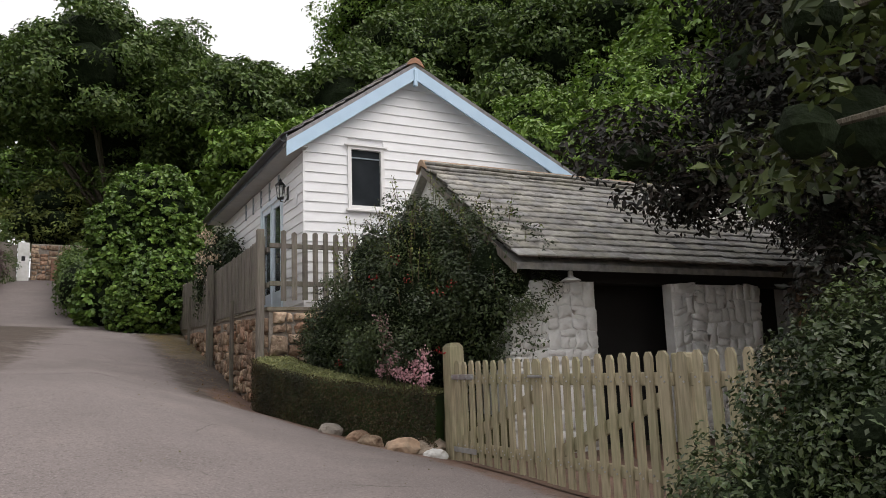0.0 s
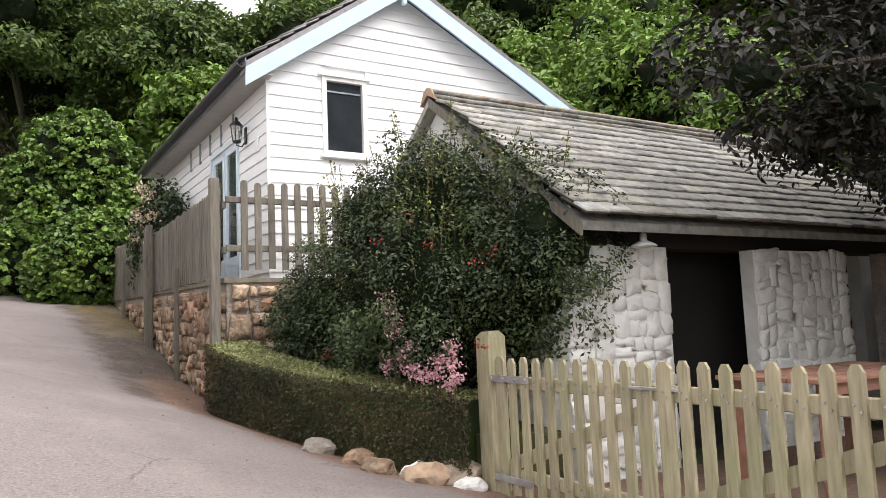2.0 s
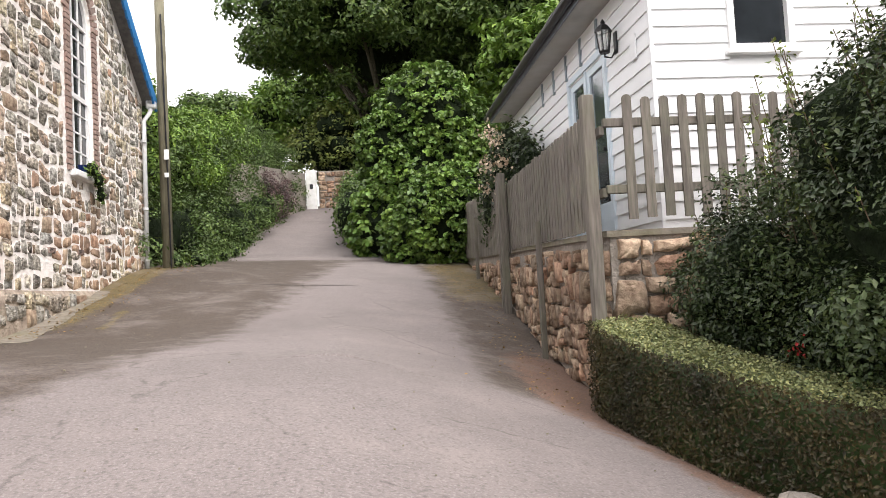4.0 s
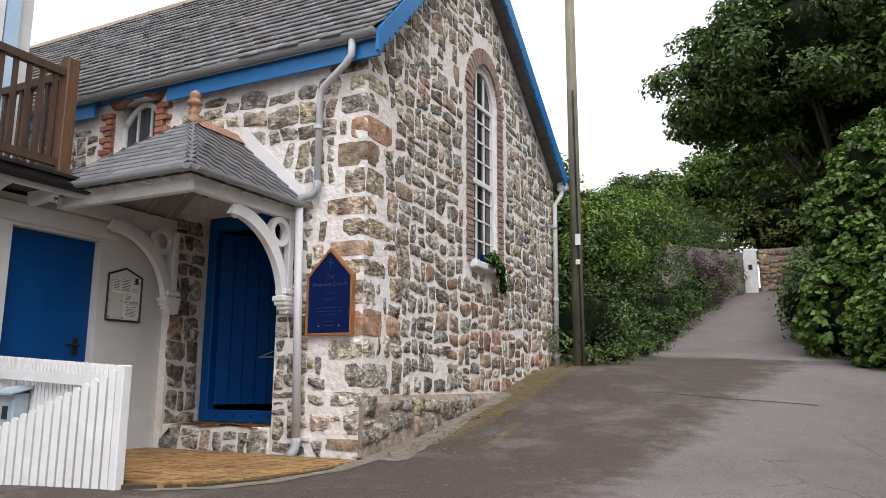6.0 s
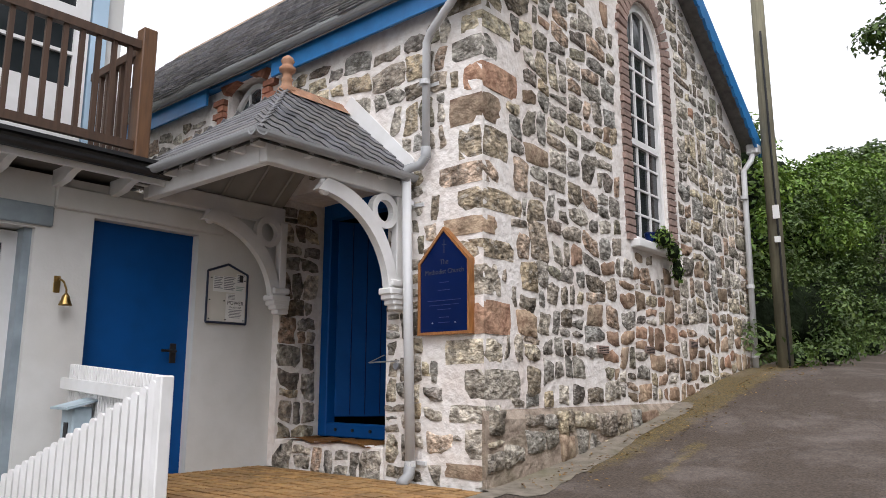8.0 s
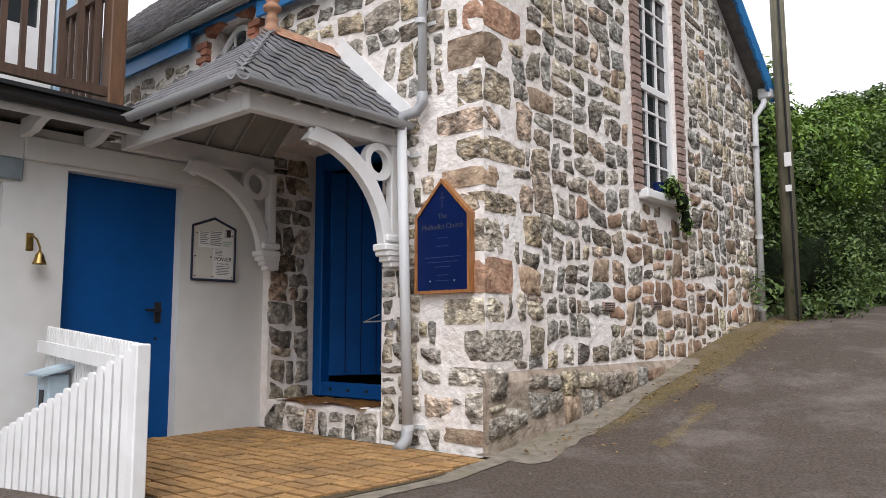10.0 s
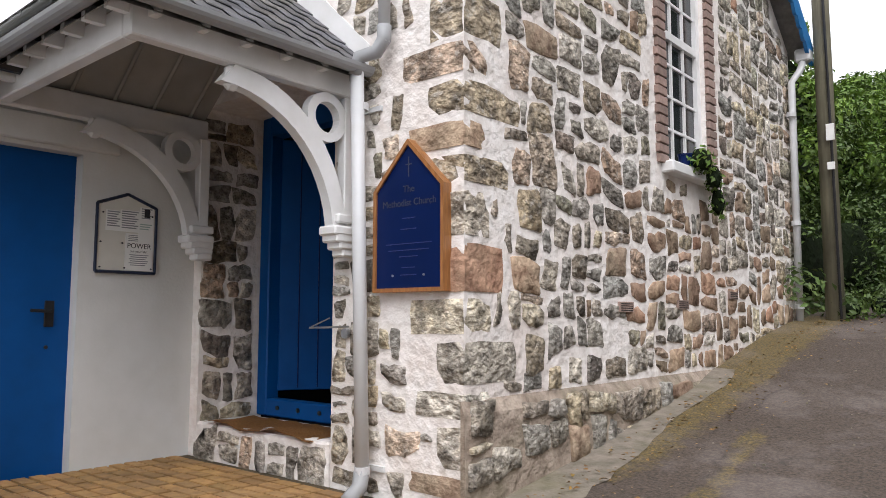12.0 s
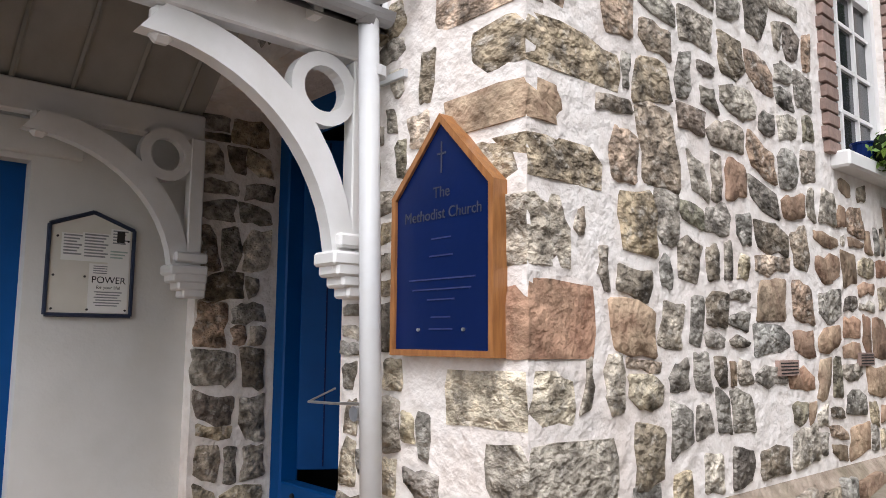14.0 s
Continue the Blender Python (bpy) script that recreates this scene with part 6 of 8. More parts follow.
    # glazed door on the lane side
    d = part("door_frame", box_join([(HX - 0.03, dy0 - 0.07, 2.1, HX + 0.08, dy0, dz + 0.07), (HX - 0.03, dy1, 2.1, HX + 0.08, dy1 + 0.07, dz + 0.07), (HX - 0.03, dy0, dz, HX + 0.08, dy1, dz + 0.07), (HX - 0.02, 12.38, 2.1, HX + 0.07, 12.44, dz)]), M["door_pale"], h, "pale blue double door frame")
    for a, b in ((dy0, 12.38), (12.44, dy1)):
        lf = part("door_leaf", box_join([(HX + 0.0, a, 2.1, HX + 0.05, a + 0.09, dz), (HX, b - 0.09, 2.1, HX + 0.05, b, dz), (HX, a + 0.09, dz - 0.1, HX + 0.05, b - 0.09, dz), (HX, a + 0.09, 2.1, HX + 0.05, b - 0.09, 2.55)]), M["door_pale"], d)
        part("pane", boxed(HX + 0.02, a + 0.09, 2.55, HX + 0.026, b - 0.09, dz - 0.1), M["glass"], lf)
    part("door_knob", rodded((HX - 0.05, 11.83, 3.1), (HX, 11.83, 3.1), 0.022), M["iron"], d)
    for i in range(5):
        y = 11.9 + i * 0.62
        part("fanlight_bar", boxed(HX - 0.02, y, dz + 0.1, HX + 0.03, y + 0.05, HEZ - 0.1), M["grey_blue_trim"], h)
    part("wall_plaque", boxed(HX - 0.02, 10.82, 3.75, HX - 0.004, 10.98, 3.98, bevel=0.004), M["board_white"], h, "small white plaque")


weather_house()


def lantern():
    l = empty("wall_lantern", (HX, 11.35, 3.9), "black iron carriage lantern on the house wall", "lantern")
    x, y, z = HX - 0.13, 11.35, 3.98
    bm = bmesh.new()
    box(bm, HX - 0.02, y - 0.04, z - 0.02, HX - 0.004, y + 0.04, z + 0.2, bevel=0.004)
    tube(bm, [(HX - 0.015, y, z + 0.02), (HX - 0.06, y, z - 0.06), (x, y, z - 0.05), (x, y, z)], 0.009, 6)
    part("bracket", bm, M["iron"], l)
    bm = bmesh.new()
    for k in range(6):
        a = math.pi * 2 * k / 6
        rod(bm, (x + 0.05 * math.cos(a), y + 0.05 * math.sin(a), z), (x + 0.075 * math.cos(a), y + 0.075 * math.sin(a), z + 0.2), 0.006, seg=5)
    lathe(bm, [(0.05, -0.015), (0.058, 0.0), (0.05, 0.008)], (x, y, z), 6)
    lathe(bm, [(0.095, 0.2), (0.085, 0.22), (0.05, 0.26), (0.02, 0.28), (0.025, 0.3), (0.006, 0.33)], (x, y, z), 6)
    part("cage", bm, M["iron"], l)
    part("glass", lathe(bmesh.new(), [(0.044, 0.005), (0.068, 0.198)], (x, y, z), 6), M["lantern_glass"], l)


lantern()

# ---- white stone shed with slate roof ----
SX0, SX1, SY, SYR, SYB = 4.25, 9.3, 6.3, 8.06, 9.9
SRZ, SEZ = 3.74, 2.24
shed = empty("stone_shed", (SX0, SY, 0.2), "low whitewashed stone shed with lichened slate roof and open doorways", "shed")


def shed_z(y):
    k = (SRZ - SEZ) / (SYR - 6.02)
    return SRZ - k * abs(y - SYR)


def shed_build():
    d1, d2 = (5.36, 6.5), (7.98, 8.7)
    zt = 1.93
    for a, b in ((SX0, d1[0]), (d1[1], d2[0]), (d2[1], SX1)):
        # last piece is brown, its shadow put into the darker mortar
        part("front_wall", boxed(a, SY, 0.0, b, SY + 0.14, zt + 0.15), M["limewash"] if a < 8.5 else M["grey_mortar"], shed)
    part("yard_wall", boxed(SX1 + 0.01, SY + 0.05, 0.0, 13.0, SY + 0.35, 2.05), M["shadow_render"], shed, "brown rendered wall end, coloured dark for the tree's shade")
    # beam colour carries the shadow under the eave
    part("lintel", boxed(SX0 + 0.05, SY + 0.05, zt + 0.15, SX1, SY + 0.3, zt + 0.36), M["shadow_black"], shed, "timber wall beam coloured near black for the eave shadow")
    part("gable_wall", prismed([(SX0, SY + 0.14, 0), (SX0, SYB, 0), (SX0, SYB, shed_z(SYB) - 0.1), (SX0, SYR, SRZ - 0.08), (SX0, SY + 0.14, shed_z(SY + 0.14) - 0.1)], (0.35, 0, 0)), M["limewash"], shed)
    # near-black backing added close behind the doorways to stand in for their shade
    part("darkening_backing", boxed(SX0 + 0.35, SY + 0.55, 0, SX1 - 0.35, SY + 0.6, 2.5), M["shadow_black"], shed)
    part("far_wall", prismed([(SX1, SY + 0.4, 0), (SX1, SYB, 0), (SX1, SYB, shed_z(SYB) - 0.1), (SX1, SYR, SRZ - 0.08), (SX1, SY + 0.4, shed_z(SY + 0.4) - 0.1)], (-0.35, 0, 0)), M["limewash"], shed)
    part("back_wall", boxed(SX0 + 0.35, SYB - 0.3, 0, SX1 - 0.35, SYB, 2.1), M["shadow_black"], shed)
    for a, b in ((6.0, SYR), (SYB + 0.2, SYR)):
        za = shed_z(a)
        part("roof_slope", prismed([(SX0 - 0.12, a, za), (SX0 - 0.12, b, SRZ), (SX0 - 0.12, b, SRZ - 0.07), (SX0 - 0.12, a, za - 0.07)], (SX1 - SX0 + 0.3, 0, 0)), M["mossy_slate"], shed)
    sl = math.hypot(SYR - 6.0, SRZ - shed_z(6.0))
    slates(shed, (SX0 - 0.12, 5.97, shed_z(5.97) - 0.0), (1, 0, 0), (0, SYR - 6.0, SRZ - shed_z(6.0)), SX1 - SX0 + 0.3, sl, M["mossy_slate"], w=0.24, course=0.165, thick=0.034, seed=31, single=290, ragged=0.008)
    for i in range(11):
        x = SX0 - 0.14 + i * 0.49
        part("ridge_tile", prismed([(x, SYR - 0.15, SRZ - 0.06), (x, SYR - 0.07, SRZ + 0.07), (x, SYR, SRZ + 0.1), (x, SYR + 0.07, SRZ + 0.07), (x, SYR + 0.15, SRZ - 0.06), (x, SYR, SRZ + 0.02)], (0.48, 0, 0)), M["ridge_buff"], shed)
    part("verge_board", prismed([(SX0 - 0.13, 5.98, shed_z(5.98) - 0.1), (SX0 - 0.13, SYR, SRZ - 0.1), (SX0 - 0.13, SYR, SRZ - 0.0), (SX0 - 0.13, 5.98, shed_z(5.98))], (0.03, 0, 0)), M["grey_wood"], shed)


shed_build()
sl_ = empty("barn_lamp", (4.93, SY - 0.15, 2.1), "small white enamel lamp shade on the shed wall", "lamp")
bm = lathe(bmesh.new(), [(0.11, 0.0), (0.1, 0.015), (0.05, 0.04), (0.03, 0.05), (0.028, 0.1), (0.02, 0.11)], (4.93, SY - 0.16, 2.06), 18)
part("shade", bm, M["shade_white"], sl_, smooth=True)
bm = bmesh.new()
tube(bm, [(4.93, SY - 0.16, 2.15), (4.93, SY - 0.16, 2.22), (4.93, SY - 0.05, 2.24), (4.93, SY + 0.05, 2.22)], 0.01, 6)
part("arm", bm, M["zinc"], sl_)


def picnic_table():
    t = empty("garden_table", (5.6, 5.2, 0.25), "red-brown slatted garden table behind the gate", "table")
    for i in range(6):
        part("slat", boxed(5.0, 4.75 + i * 0.145, 1.02, 6.7, 4.88 + i * 0.145, 1.055, bevel=0.006), M["table_wood"], t)
    part("apron", boxed(5.1, 4.8, 0.94, 6.6, 4.83, 1.02), M["table_wood"], t)
    for x in (5.15, 6.5):
        for y in (4.85, 5.5):
            part("leg", boxed(x, y, 0.1, x + 0.07, y + 0.07, 1.02), M["table_wood"], t)


picnic_table()

# ---- garden retaining wall and the grey picket fence ----
FX, FY = 2.66, 10.05


def fence_x(y):
    return FX + 0.28 * (y - FY) / 10.8


def cap_z(y):
    return 2.09 + 0.20 * max(0, (y - 11) / 9.5)


rw = empty("retaining_wall", (FX, FY, 0.6), "reddish rubble-stone garden retaining wall", "wall")
bm = bmesh.new()
prism(bm, [(FX, FY, 0.2), (FX + 0.28, FY + 10.8, 1.6), (FX + 0.28, FY + 10.8, 2.36), (FX, FY, 2.06)], (0.4, 0, 0))
part("lane_face", bm, M["grey_mortar"], rw)
part("front_face", boxed(FX + 0.4, FY, 0.2, 4.6, FY + 0.4, 2.06), M["grey_mortar"], rw)
bm = bmesh.new()
prism(bm, [(FX - 0.03, FY - 0.03, 2.06), (FX + 0.25, FY + 10.8, 2.36), (FX + 0.25, FY + 10.8, 2.41), (FX - 0.03, FY - 0.03, 2.11)], (0.3, 0, 0))
box(bm, FX + 0.27, FY - 0.03, 2.062, 4.6, FY + 0.3, 2.11)
part("coping", bm, M["concrete"], rw, "flat weathered coping")
thing("garden_terrace", boxed(FX + 0.35, FY + 0.3, 0.2, 9.0, 21.0, 2.085), M["dirt"], "gravelly garden terrace round the house", "terrace", kind="structure")


def rail_fence():
    f = empty("garden_fence", (FX, FY, 2.1), "weathered grey timber picket fence on the garden wall", "fence")

    def pale(x, y, zb, zt, wd, dx, dy):
        out = [(-wd / 2, zb), (-wd / 2, zt - wd * 0.35), (-wd * 0.3, zt - wd * 0.08), (0, zt), (wd * 0.3, zt - wd * 0.08), (wd / 2, zt - wd * 0.35), (wd / 2, zb)]
        bm = bmesh.new()
        prism(bm, [(x + u * dx, y + u * dy, v) for u, v in out], (dy * 0.02, -dx * 0.02, 0))
        part("pale", bm, M["grey_wood"], f)
    rng = random.Random(8)
    # run along the front
    for i in range(13):
        x = FX + 0.2 + i * 0.155
        pale(x, FY - 0.02, 2.2 + rng.uniform(-0.01, 0.01), 3.19 + rng.uniform(-0.012, 0.012), 0.075, 1, rng.uniform(-0.02, 0.02))
    for z in (2.44, 2.98):
        part("rail", boxed(FX, FY - 0.02, z - 0.035, 4.7, FY + 0.02, z + 0.035, bevel=0.006), M["grey_wood"], f)
    # run along the lane
    y = FY + 0.14
    while y < FY + 10.7:
        if y < FY + 4.4:
            zt = 3.12 + 0.06 * (y - FY) / 4.4
            zb = cap_z(y) + 0.06
        else:
            zt = 3.16 + 0.42 * (y - FY - 4.4) / 6.3
            zb = cap_z(y) + 0.02 + 0.08 * (y - FY - 4.4) / 6.3
        pale(fence_x(y) - 0.05, y, zb, zt + rng.uniform(-0.015, 0.015), 0.08, rng.uniform(-0.03, 0.03), 1)
        y += 0.13
    for z0, z1, za, zb, ya, yb in ((2.42, 2.5, 2.42, 2.46, 0, 4.4), (2.92, 2.92, 2.92, 2.96, 0, 4.4), (2.5, 2.5, 2.5, 2.75, 4.5, 10.7), (2.98, 2.98, 2.98, 3.38, 4.5, 10.7)):
        part("rail", prismed([(fence_x(FY + ya) - 0.03, FY + ya, za - 0.035), (fence_x(FY + yb) - 0.03, FY + yb, zb - 0.035), (fence_x(FY + yb) - 0.03, FY + yb, zb + 0.035), (fence_x(FY + ya) - 0.03, FY + ya, za + 0.035)], (0.04, 0, 0)), M["grey_wood"], f)
    for y, zt, wd in ((FY - 0.02, 3.2, 0.1), (FY + 4.45, 3.3, 0.1), (FY + 4.72, 3.3, 0.07), (FY + 2.15, 2.4, 0.06), (FY + 7.6, 3.0, 0.06)):
        x = fence_x(y) - 0.13
        part("post", boxed(x - wd / 2, y - wd / 2, lane_z(x, y) - 0.1 if y > FY else 1.0, x + wd / 2, y + wd / 2, zt, bevel=0.008), M["grey_wood"], f)


rail_fence()

# ---- yard gate ----
def yard_gate():
    f = empty("gate_post", (3.72, 6.62, 0.1), "square weathered oak gate post with chamfered top", "gate post")
    bm = bmesh.new()
    box(bm, 3.64, 6.53, -0.1, 3.8, 6.69, 1.4)
    prism(bm, [(3.64, 6.53, 1.4), (3.8, 6.53, 1.4), (3.77, 6.56, 1.445), (3.67, 6.56, 1.445)], (0, 0.001, 0))
    vs = [bm.verts.new(p) for p in ((3.64, 6.53, 1.4), (3.8, 6.53, 1.4), (3.8, 6.69, 1.4), (3.64, 6.69, 1.4), (3.67, 6.56, 1.44), (3.77, 6.56, 1.44), (3.77, 6.66, 1.44), (3.67, 6.66, 1.44))]
    for a, b, c, d in ((0, 1, 5, 4), (1, 2, 6, 5), (2, 3, 7, 6), (3, 0, 4, 7), (4, 5, 6, 7)):
        bm.faces.new((vs[a], vs[b], vs[c], vs[d]))
    part("post", bm, M["gate_wood"], f)
    rng = random.Random(2)

    def leaf(y_hinge, y_free, x, label, hinge):
        g = empty("picket_gate", (x, y_hinge, 0.25), label, "gate", group="picket gate leaves")
        L = y_hinge - y_free
        n = int(round(L / 0.135))
        for i in range(n):
            y = y_hinge - (i + 0.5) * L / n
            wide = 0.105 if i in (0, n - 1) else 0.072
            zb, zt = 0.22 + rng.uniform(-0.008, 0.008), 1.25 + rng.uniform(-0.008, 0.008)
            out = [(-wide / 2, zb), (-wide / 2, zt - 0.035), (-wide * 0.22, zt), (wide * 0.22, zt), (wide / 2, zt - 0.035), (wide / 2, zb)]
            p = part("pale", prismed([(x, y + u, v) for u, v in out], (-0.022, 0, 0)), M["gate_wood"], g)
            for z in (0.42, 1.07):
                for k in (-0.015, 0.015):
                    part("bolt", rodded((x - 0.022, y + k, z + k), (x - 0.028, y + k, z + k), 0.007, seg=6), M["zinc"], p)
        for z in (0.42, 1.07):
            part("rail", boxed(x, y_free, z - 0.045, x + 0.04, y_hinge, z + 0.045, bevel=0.006), M["gate_wood"], g)
        part("brace", prismed([(x + 0.002, y_hinge - 0.05, 0.5), (x + 0.002, y_free + 0.1, 1.0), (x + 0.002, y_free + 0.1, 0.9), (x + 0.002, y_hinge - 0.05, 0.4)], (0.032, 0, 0)), M["gate_wood"], g)
        if hinge:
            b = part("strap_hinge", boxed(x - 0.03, y_hinge - 0.42, 1.07, x - 0.023, y_hinge + 0.06, 1.12, bevel=0.002), M["zinc"], g, "galvanised strap hinge")
            for k in (0.02, -0.12, -0.26, -0.38):
                part("bolt", rodded((x - 0.03, y_hinge + k, 1.095), (x - 0.04, y_hinge + k, 1.095), 0.012, seg=8), M["zinc"], b)
            part("strap_hinge", boxed(x - 0.03, y_hinge - 0.42, 0.36, x - 0.023, y_hinge + 0.06, 0.41, bevel=0.002), M["zinc"], g, "galvanised strap hinge")
        return g
    g1 = leaf(6.5, 4.95, 3.68, "pale oak picket gate with galvanised strap hinges", True)
    part("latch", boxed(3.64, 4.72, 1.085, 3.655, 5.12, 1.105, bevel=0.003), M["zinc"], g1, "galvanised sliding latch")
    leaf(4.91, 3.42, 3.66, "pale oak picket gate, diagonal brace behind", False)
    leaf(3.36, 1.5, 3.64, "pale oak picket panel beside the gates", False)
    p2 = empty("gate_post", (3.75, 3.39, 0.1), "square oak post between gate and panel", "gate post")
    part("post", boxed(3.68, 3.33, -0.1, 3.8, 3.45, 1.24, bevel=0.01), M["gate_wood"], p2)


yard_gate()

# ---- far end of the lane ----
wg = empty("white_gate_pillar", (-1.25, 36.3, 5.4), "white-painted gate pillar with a small dark plate", "gate pillar")
part("pillar", boxed(-1.62, 36.0, 5.2, -1.18, 36.4, 7.1, bevel=0.02), M["limewash"], wg)
part("plate", boxed(-1.47, 35.98, 6.3, -1.33, 36.0, 6.5), M["iron"], wg)
lw = empty("lane_end_wall", (-0.5, 37, 5.4), "rough red-brown stone wall at the top of the lane", "wall")
part("wall", boxed(-1.15, 36.9, 5.0, 1.4, 37.3, 7.2, bevel=0.03), M["grey_mortar"], lw)
END_WALL = lw
lw2 = empty("lane_side_wall", (-2.5, 33, 5.0), "grey stone wall along the upper lane", "wall")
part("wall", prismed([(-1.65, 36.2, 5.0), (-3.2, 28.0, 4.2), (-3.2, 28.0, 6.1), (-1.65, 36.2, 7.0)], (-0.35, 0, 0)), M["grey_mortar"], lw2)
gd = empty("brown_garden_gate", (0.2, 36.6, 5.5), "brown wooden garden gate", "gate")
part("panel", boxed(-0.35, 36.62, 5.5, 0.75, 36.7, 6.45, bevel=0.01), M["table_wood"], gd)
for i in range(6):
    part("board", boxed(-0.33 + i * 0.18, 36.6, 5.5, -0.17 + i * 0.18, 36.625, 6.5), M["table_wood"], gd)
# ---- rocks at the gate ----
rng_ = random.Random(4)
for x, y, s, mat, lab in ((3.26, 6.98, 0.12, "limewash", "pale quartz boulder"), (3.5, 6.82, 0.19, "dirty_mortar", "brown boulder"), (3.2, 6.78, 0.15, "ridge_buff", "orange sandstone block"), (2.95, 7.4, 0.12, "red_stone", "rough field stone"), (3.48, 6.6, 0.1, "limewash", "pale stone"), (2.95, 7.05, 0.11, "red_stone", "rough field stone"), (2.75, 7.75, 0.12, "grey_mortar", "rough field stone")):
    bm = bmesh.new()
    bmesh.ops.create_icosphere(bm, subdivisions=3, radius=1)
    off = Vector((x * 7, y * 5, 0))
    zg = lane_z(x, y)
    for v in bm.verts:
        k = 1 + 0.35 * noise.noise(v.co * 1.4 + off) + 0.1 * noise.noise(v.co * 4 + off)
        v.co = Vector((x + v.co.x * s * 1.2 * k, y + v.co.y * s * k, zg + s * 0.3 + v.co.z * s * 0.75 * k))
    thing("boulder", bm, M[mat], lab + " at the hedge foot", "rock", group="edging rocks", smooth=False)

# ---- planting ----
def lobe_cluster(cx, cy, cz, rx, ry, rz, n, seed, size=(0.35, 0.6)):
    rng = np.random.default_rng(seed)
    out = [(cx, cy, cz, rx * 0.72, ry * 0.72, rz * 0.72)]
    for _ in range(n):
        d = rng.normal(0, 1, 3)
        d /= np.linalg.norm(d)
        d[2] = abs(d[2]) * 1.0 - 0.25
        k = rng.uniform(*size)
        out.append((cx + d[0] * rx * 0.68, cy + d[1] * ry * 0.68, cz + d[2] * rz * 0.68, rx * k, ry * k, rz * k * 0.85))
    return out


def tree(name, x, y, height, spread, count, size, mat, label, seed, crown_base=0.3, group="", z=None):
    z = ground_z(x, y) if z is None else z
    rng = random.Random(seed)
    cz = z + height * (crown_base + (1 - crown_base) * 0.5)
    rz = height * (1 - crown_base) * 0.52
    lobes = lobe_cluster(x, y, cz, spread / 2, spread / 2, rz, 13, seed, (0.24, 0.44))
    bm = bmesh.new()
    r0 = height * 0.022
    rod(bm, (x, y, z - 0.4), (x + rng.uniform(-0.3, 0.3), y, z + height * crown_base * 1.1), r0, r0 * 0.7, 9)
    rod(bm, (x, y, z + height * crown_base * 0.9), (x + rng.uniform(-0.5, 0.5), y + rng.uniform(-0.5, 0.5), z + height * 0.85), r0 * 0.7, r0 * 0.15, 8)
    for lx, ly, lz, *_ in lobes[1:]:
        rod(bm, (x, y, z + height * crown_base * rng.uniform(0.8, 1.3)), (lx, ly, lz), r0 * 0.4, r0 * 0.08, 6)
    return plant(name, lobes, count, size, mat, label, "tree", seed, stem=bm, group=group, shell=0.3, rough=0.35, core_k=0.62, clumps=(500, spread * 0.072, 0.5))


# woodland on the hill and along the lane
tree("tree", 2.2, 40, 15.6, 13.5, 76000, 0.27, M["leaf_wood"], "large dark green broadleaf tree above the lane", 101, 0.16)
tree("tree", 8.0, 37, 12.0, 11, 52000, 0.27, M["leaf_wood"], "large dark green broadleaf tree behind the house", 102, 0.12)
WOOD = [(9, 30, 11, 9), (14, 34, 15, 10), (20, 38, 15, 11), (26, 40, 15, 12), (17, 27, 11, 9), (24, 30, 13, 10), (31, 34, 14, 11), (30, 24, 13, 11), (38, 28, 15, 12), (24, 20, 10, 9), (33, 14, 13, 11), (12, 44, 16, 12), (22, 48, 16, 13), (34, 46, 16, 13),
        (26, 9, 12, 11), (31, 2, 13, 12), (40, 18, 15, 13), (24, -6, 12, 11), (-1, 52, 13, 11), (-9, 60, 11, 12), (4, 58, 15, 12), (-18, 66, 12, 13), (-28, 70, 12, 14), (-14, 50, 8, 8)]
for i, (x, y, hgt, sp) in enumerate(WOOD):
    tree("tree", x, y, hgt * 0.74, sp, 21000, 0.31, M["leaf_wood"] if i % 3 else M["leaf_bright"], "green broadleaf tree in the hillside wood", 200 + i, 0.1, group="hillside wood")
for i, (x, y, hgt, sp) in enumerate([(11.5, 17, 6.6, 5.5), (13.5, 21, 8, 6), (10.5, 21.5, 6.5, 5), (15, 14.5, 7, 6), (17.5, 18, 8, 6.5), (14.5, 10, 6.0, 5)]):
    tree("tree", x, y, hgt, sp, 17000, 0.19, M["leaf_bright"], "fresh green young tree behind the shed", 300 + i, 0.05, group="young trees")


def limb_tree(name, trunk, lobes, count, size, mat, label, seed, narrow=0.5, clumps=None):
    bm = bmesh.new()
    x, y = trunk
    z = ground_z(x, y)
    rod(bm, (x, y, z - 0.3), (x, y, 3.2), 0.22, 0.15, 10)
    for l in lobes:
        a, b = Vector((x, y, min(3.0, l[2] - 0.2))), Vector(l[:3])
        m = (a + b) / 2 + Vector((0, 0, 0.35))
        rod(bm, a, m, 0.09, 0.055, 7)
        rod(bm, m, b, 0.055, 0.015, 6)
    return plant(name, lobes, count, size, mat, label, "tree", seed, stem=bm, shell=0.75, rough=0.3, narrow=narrow, core_k=0.36, clumps=clumps)


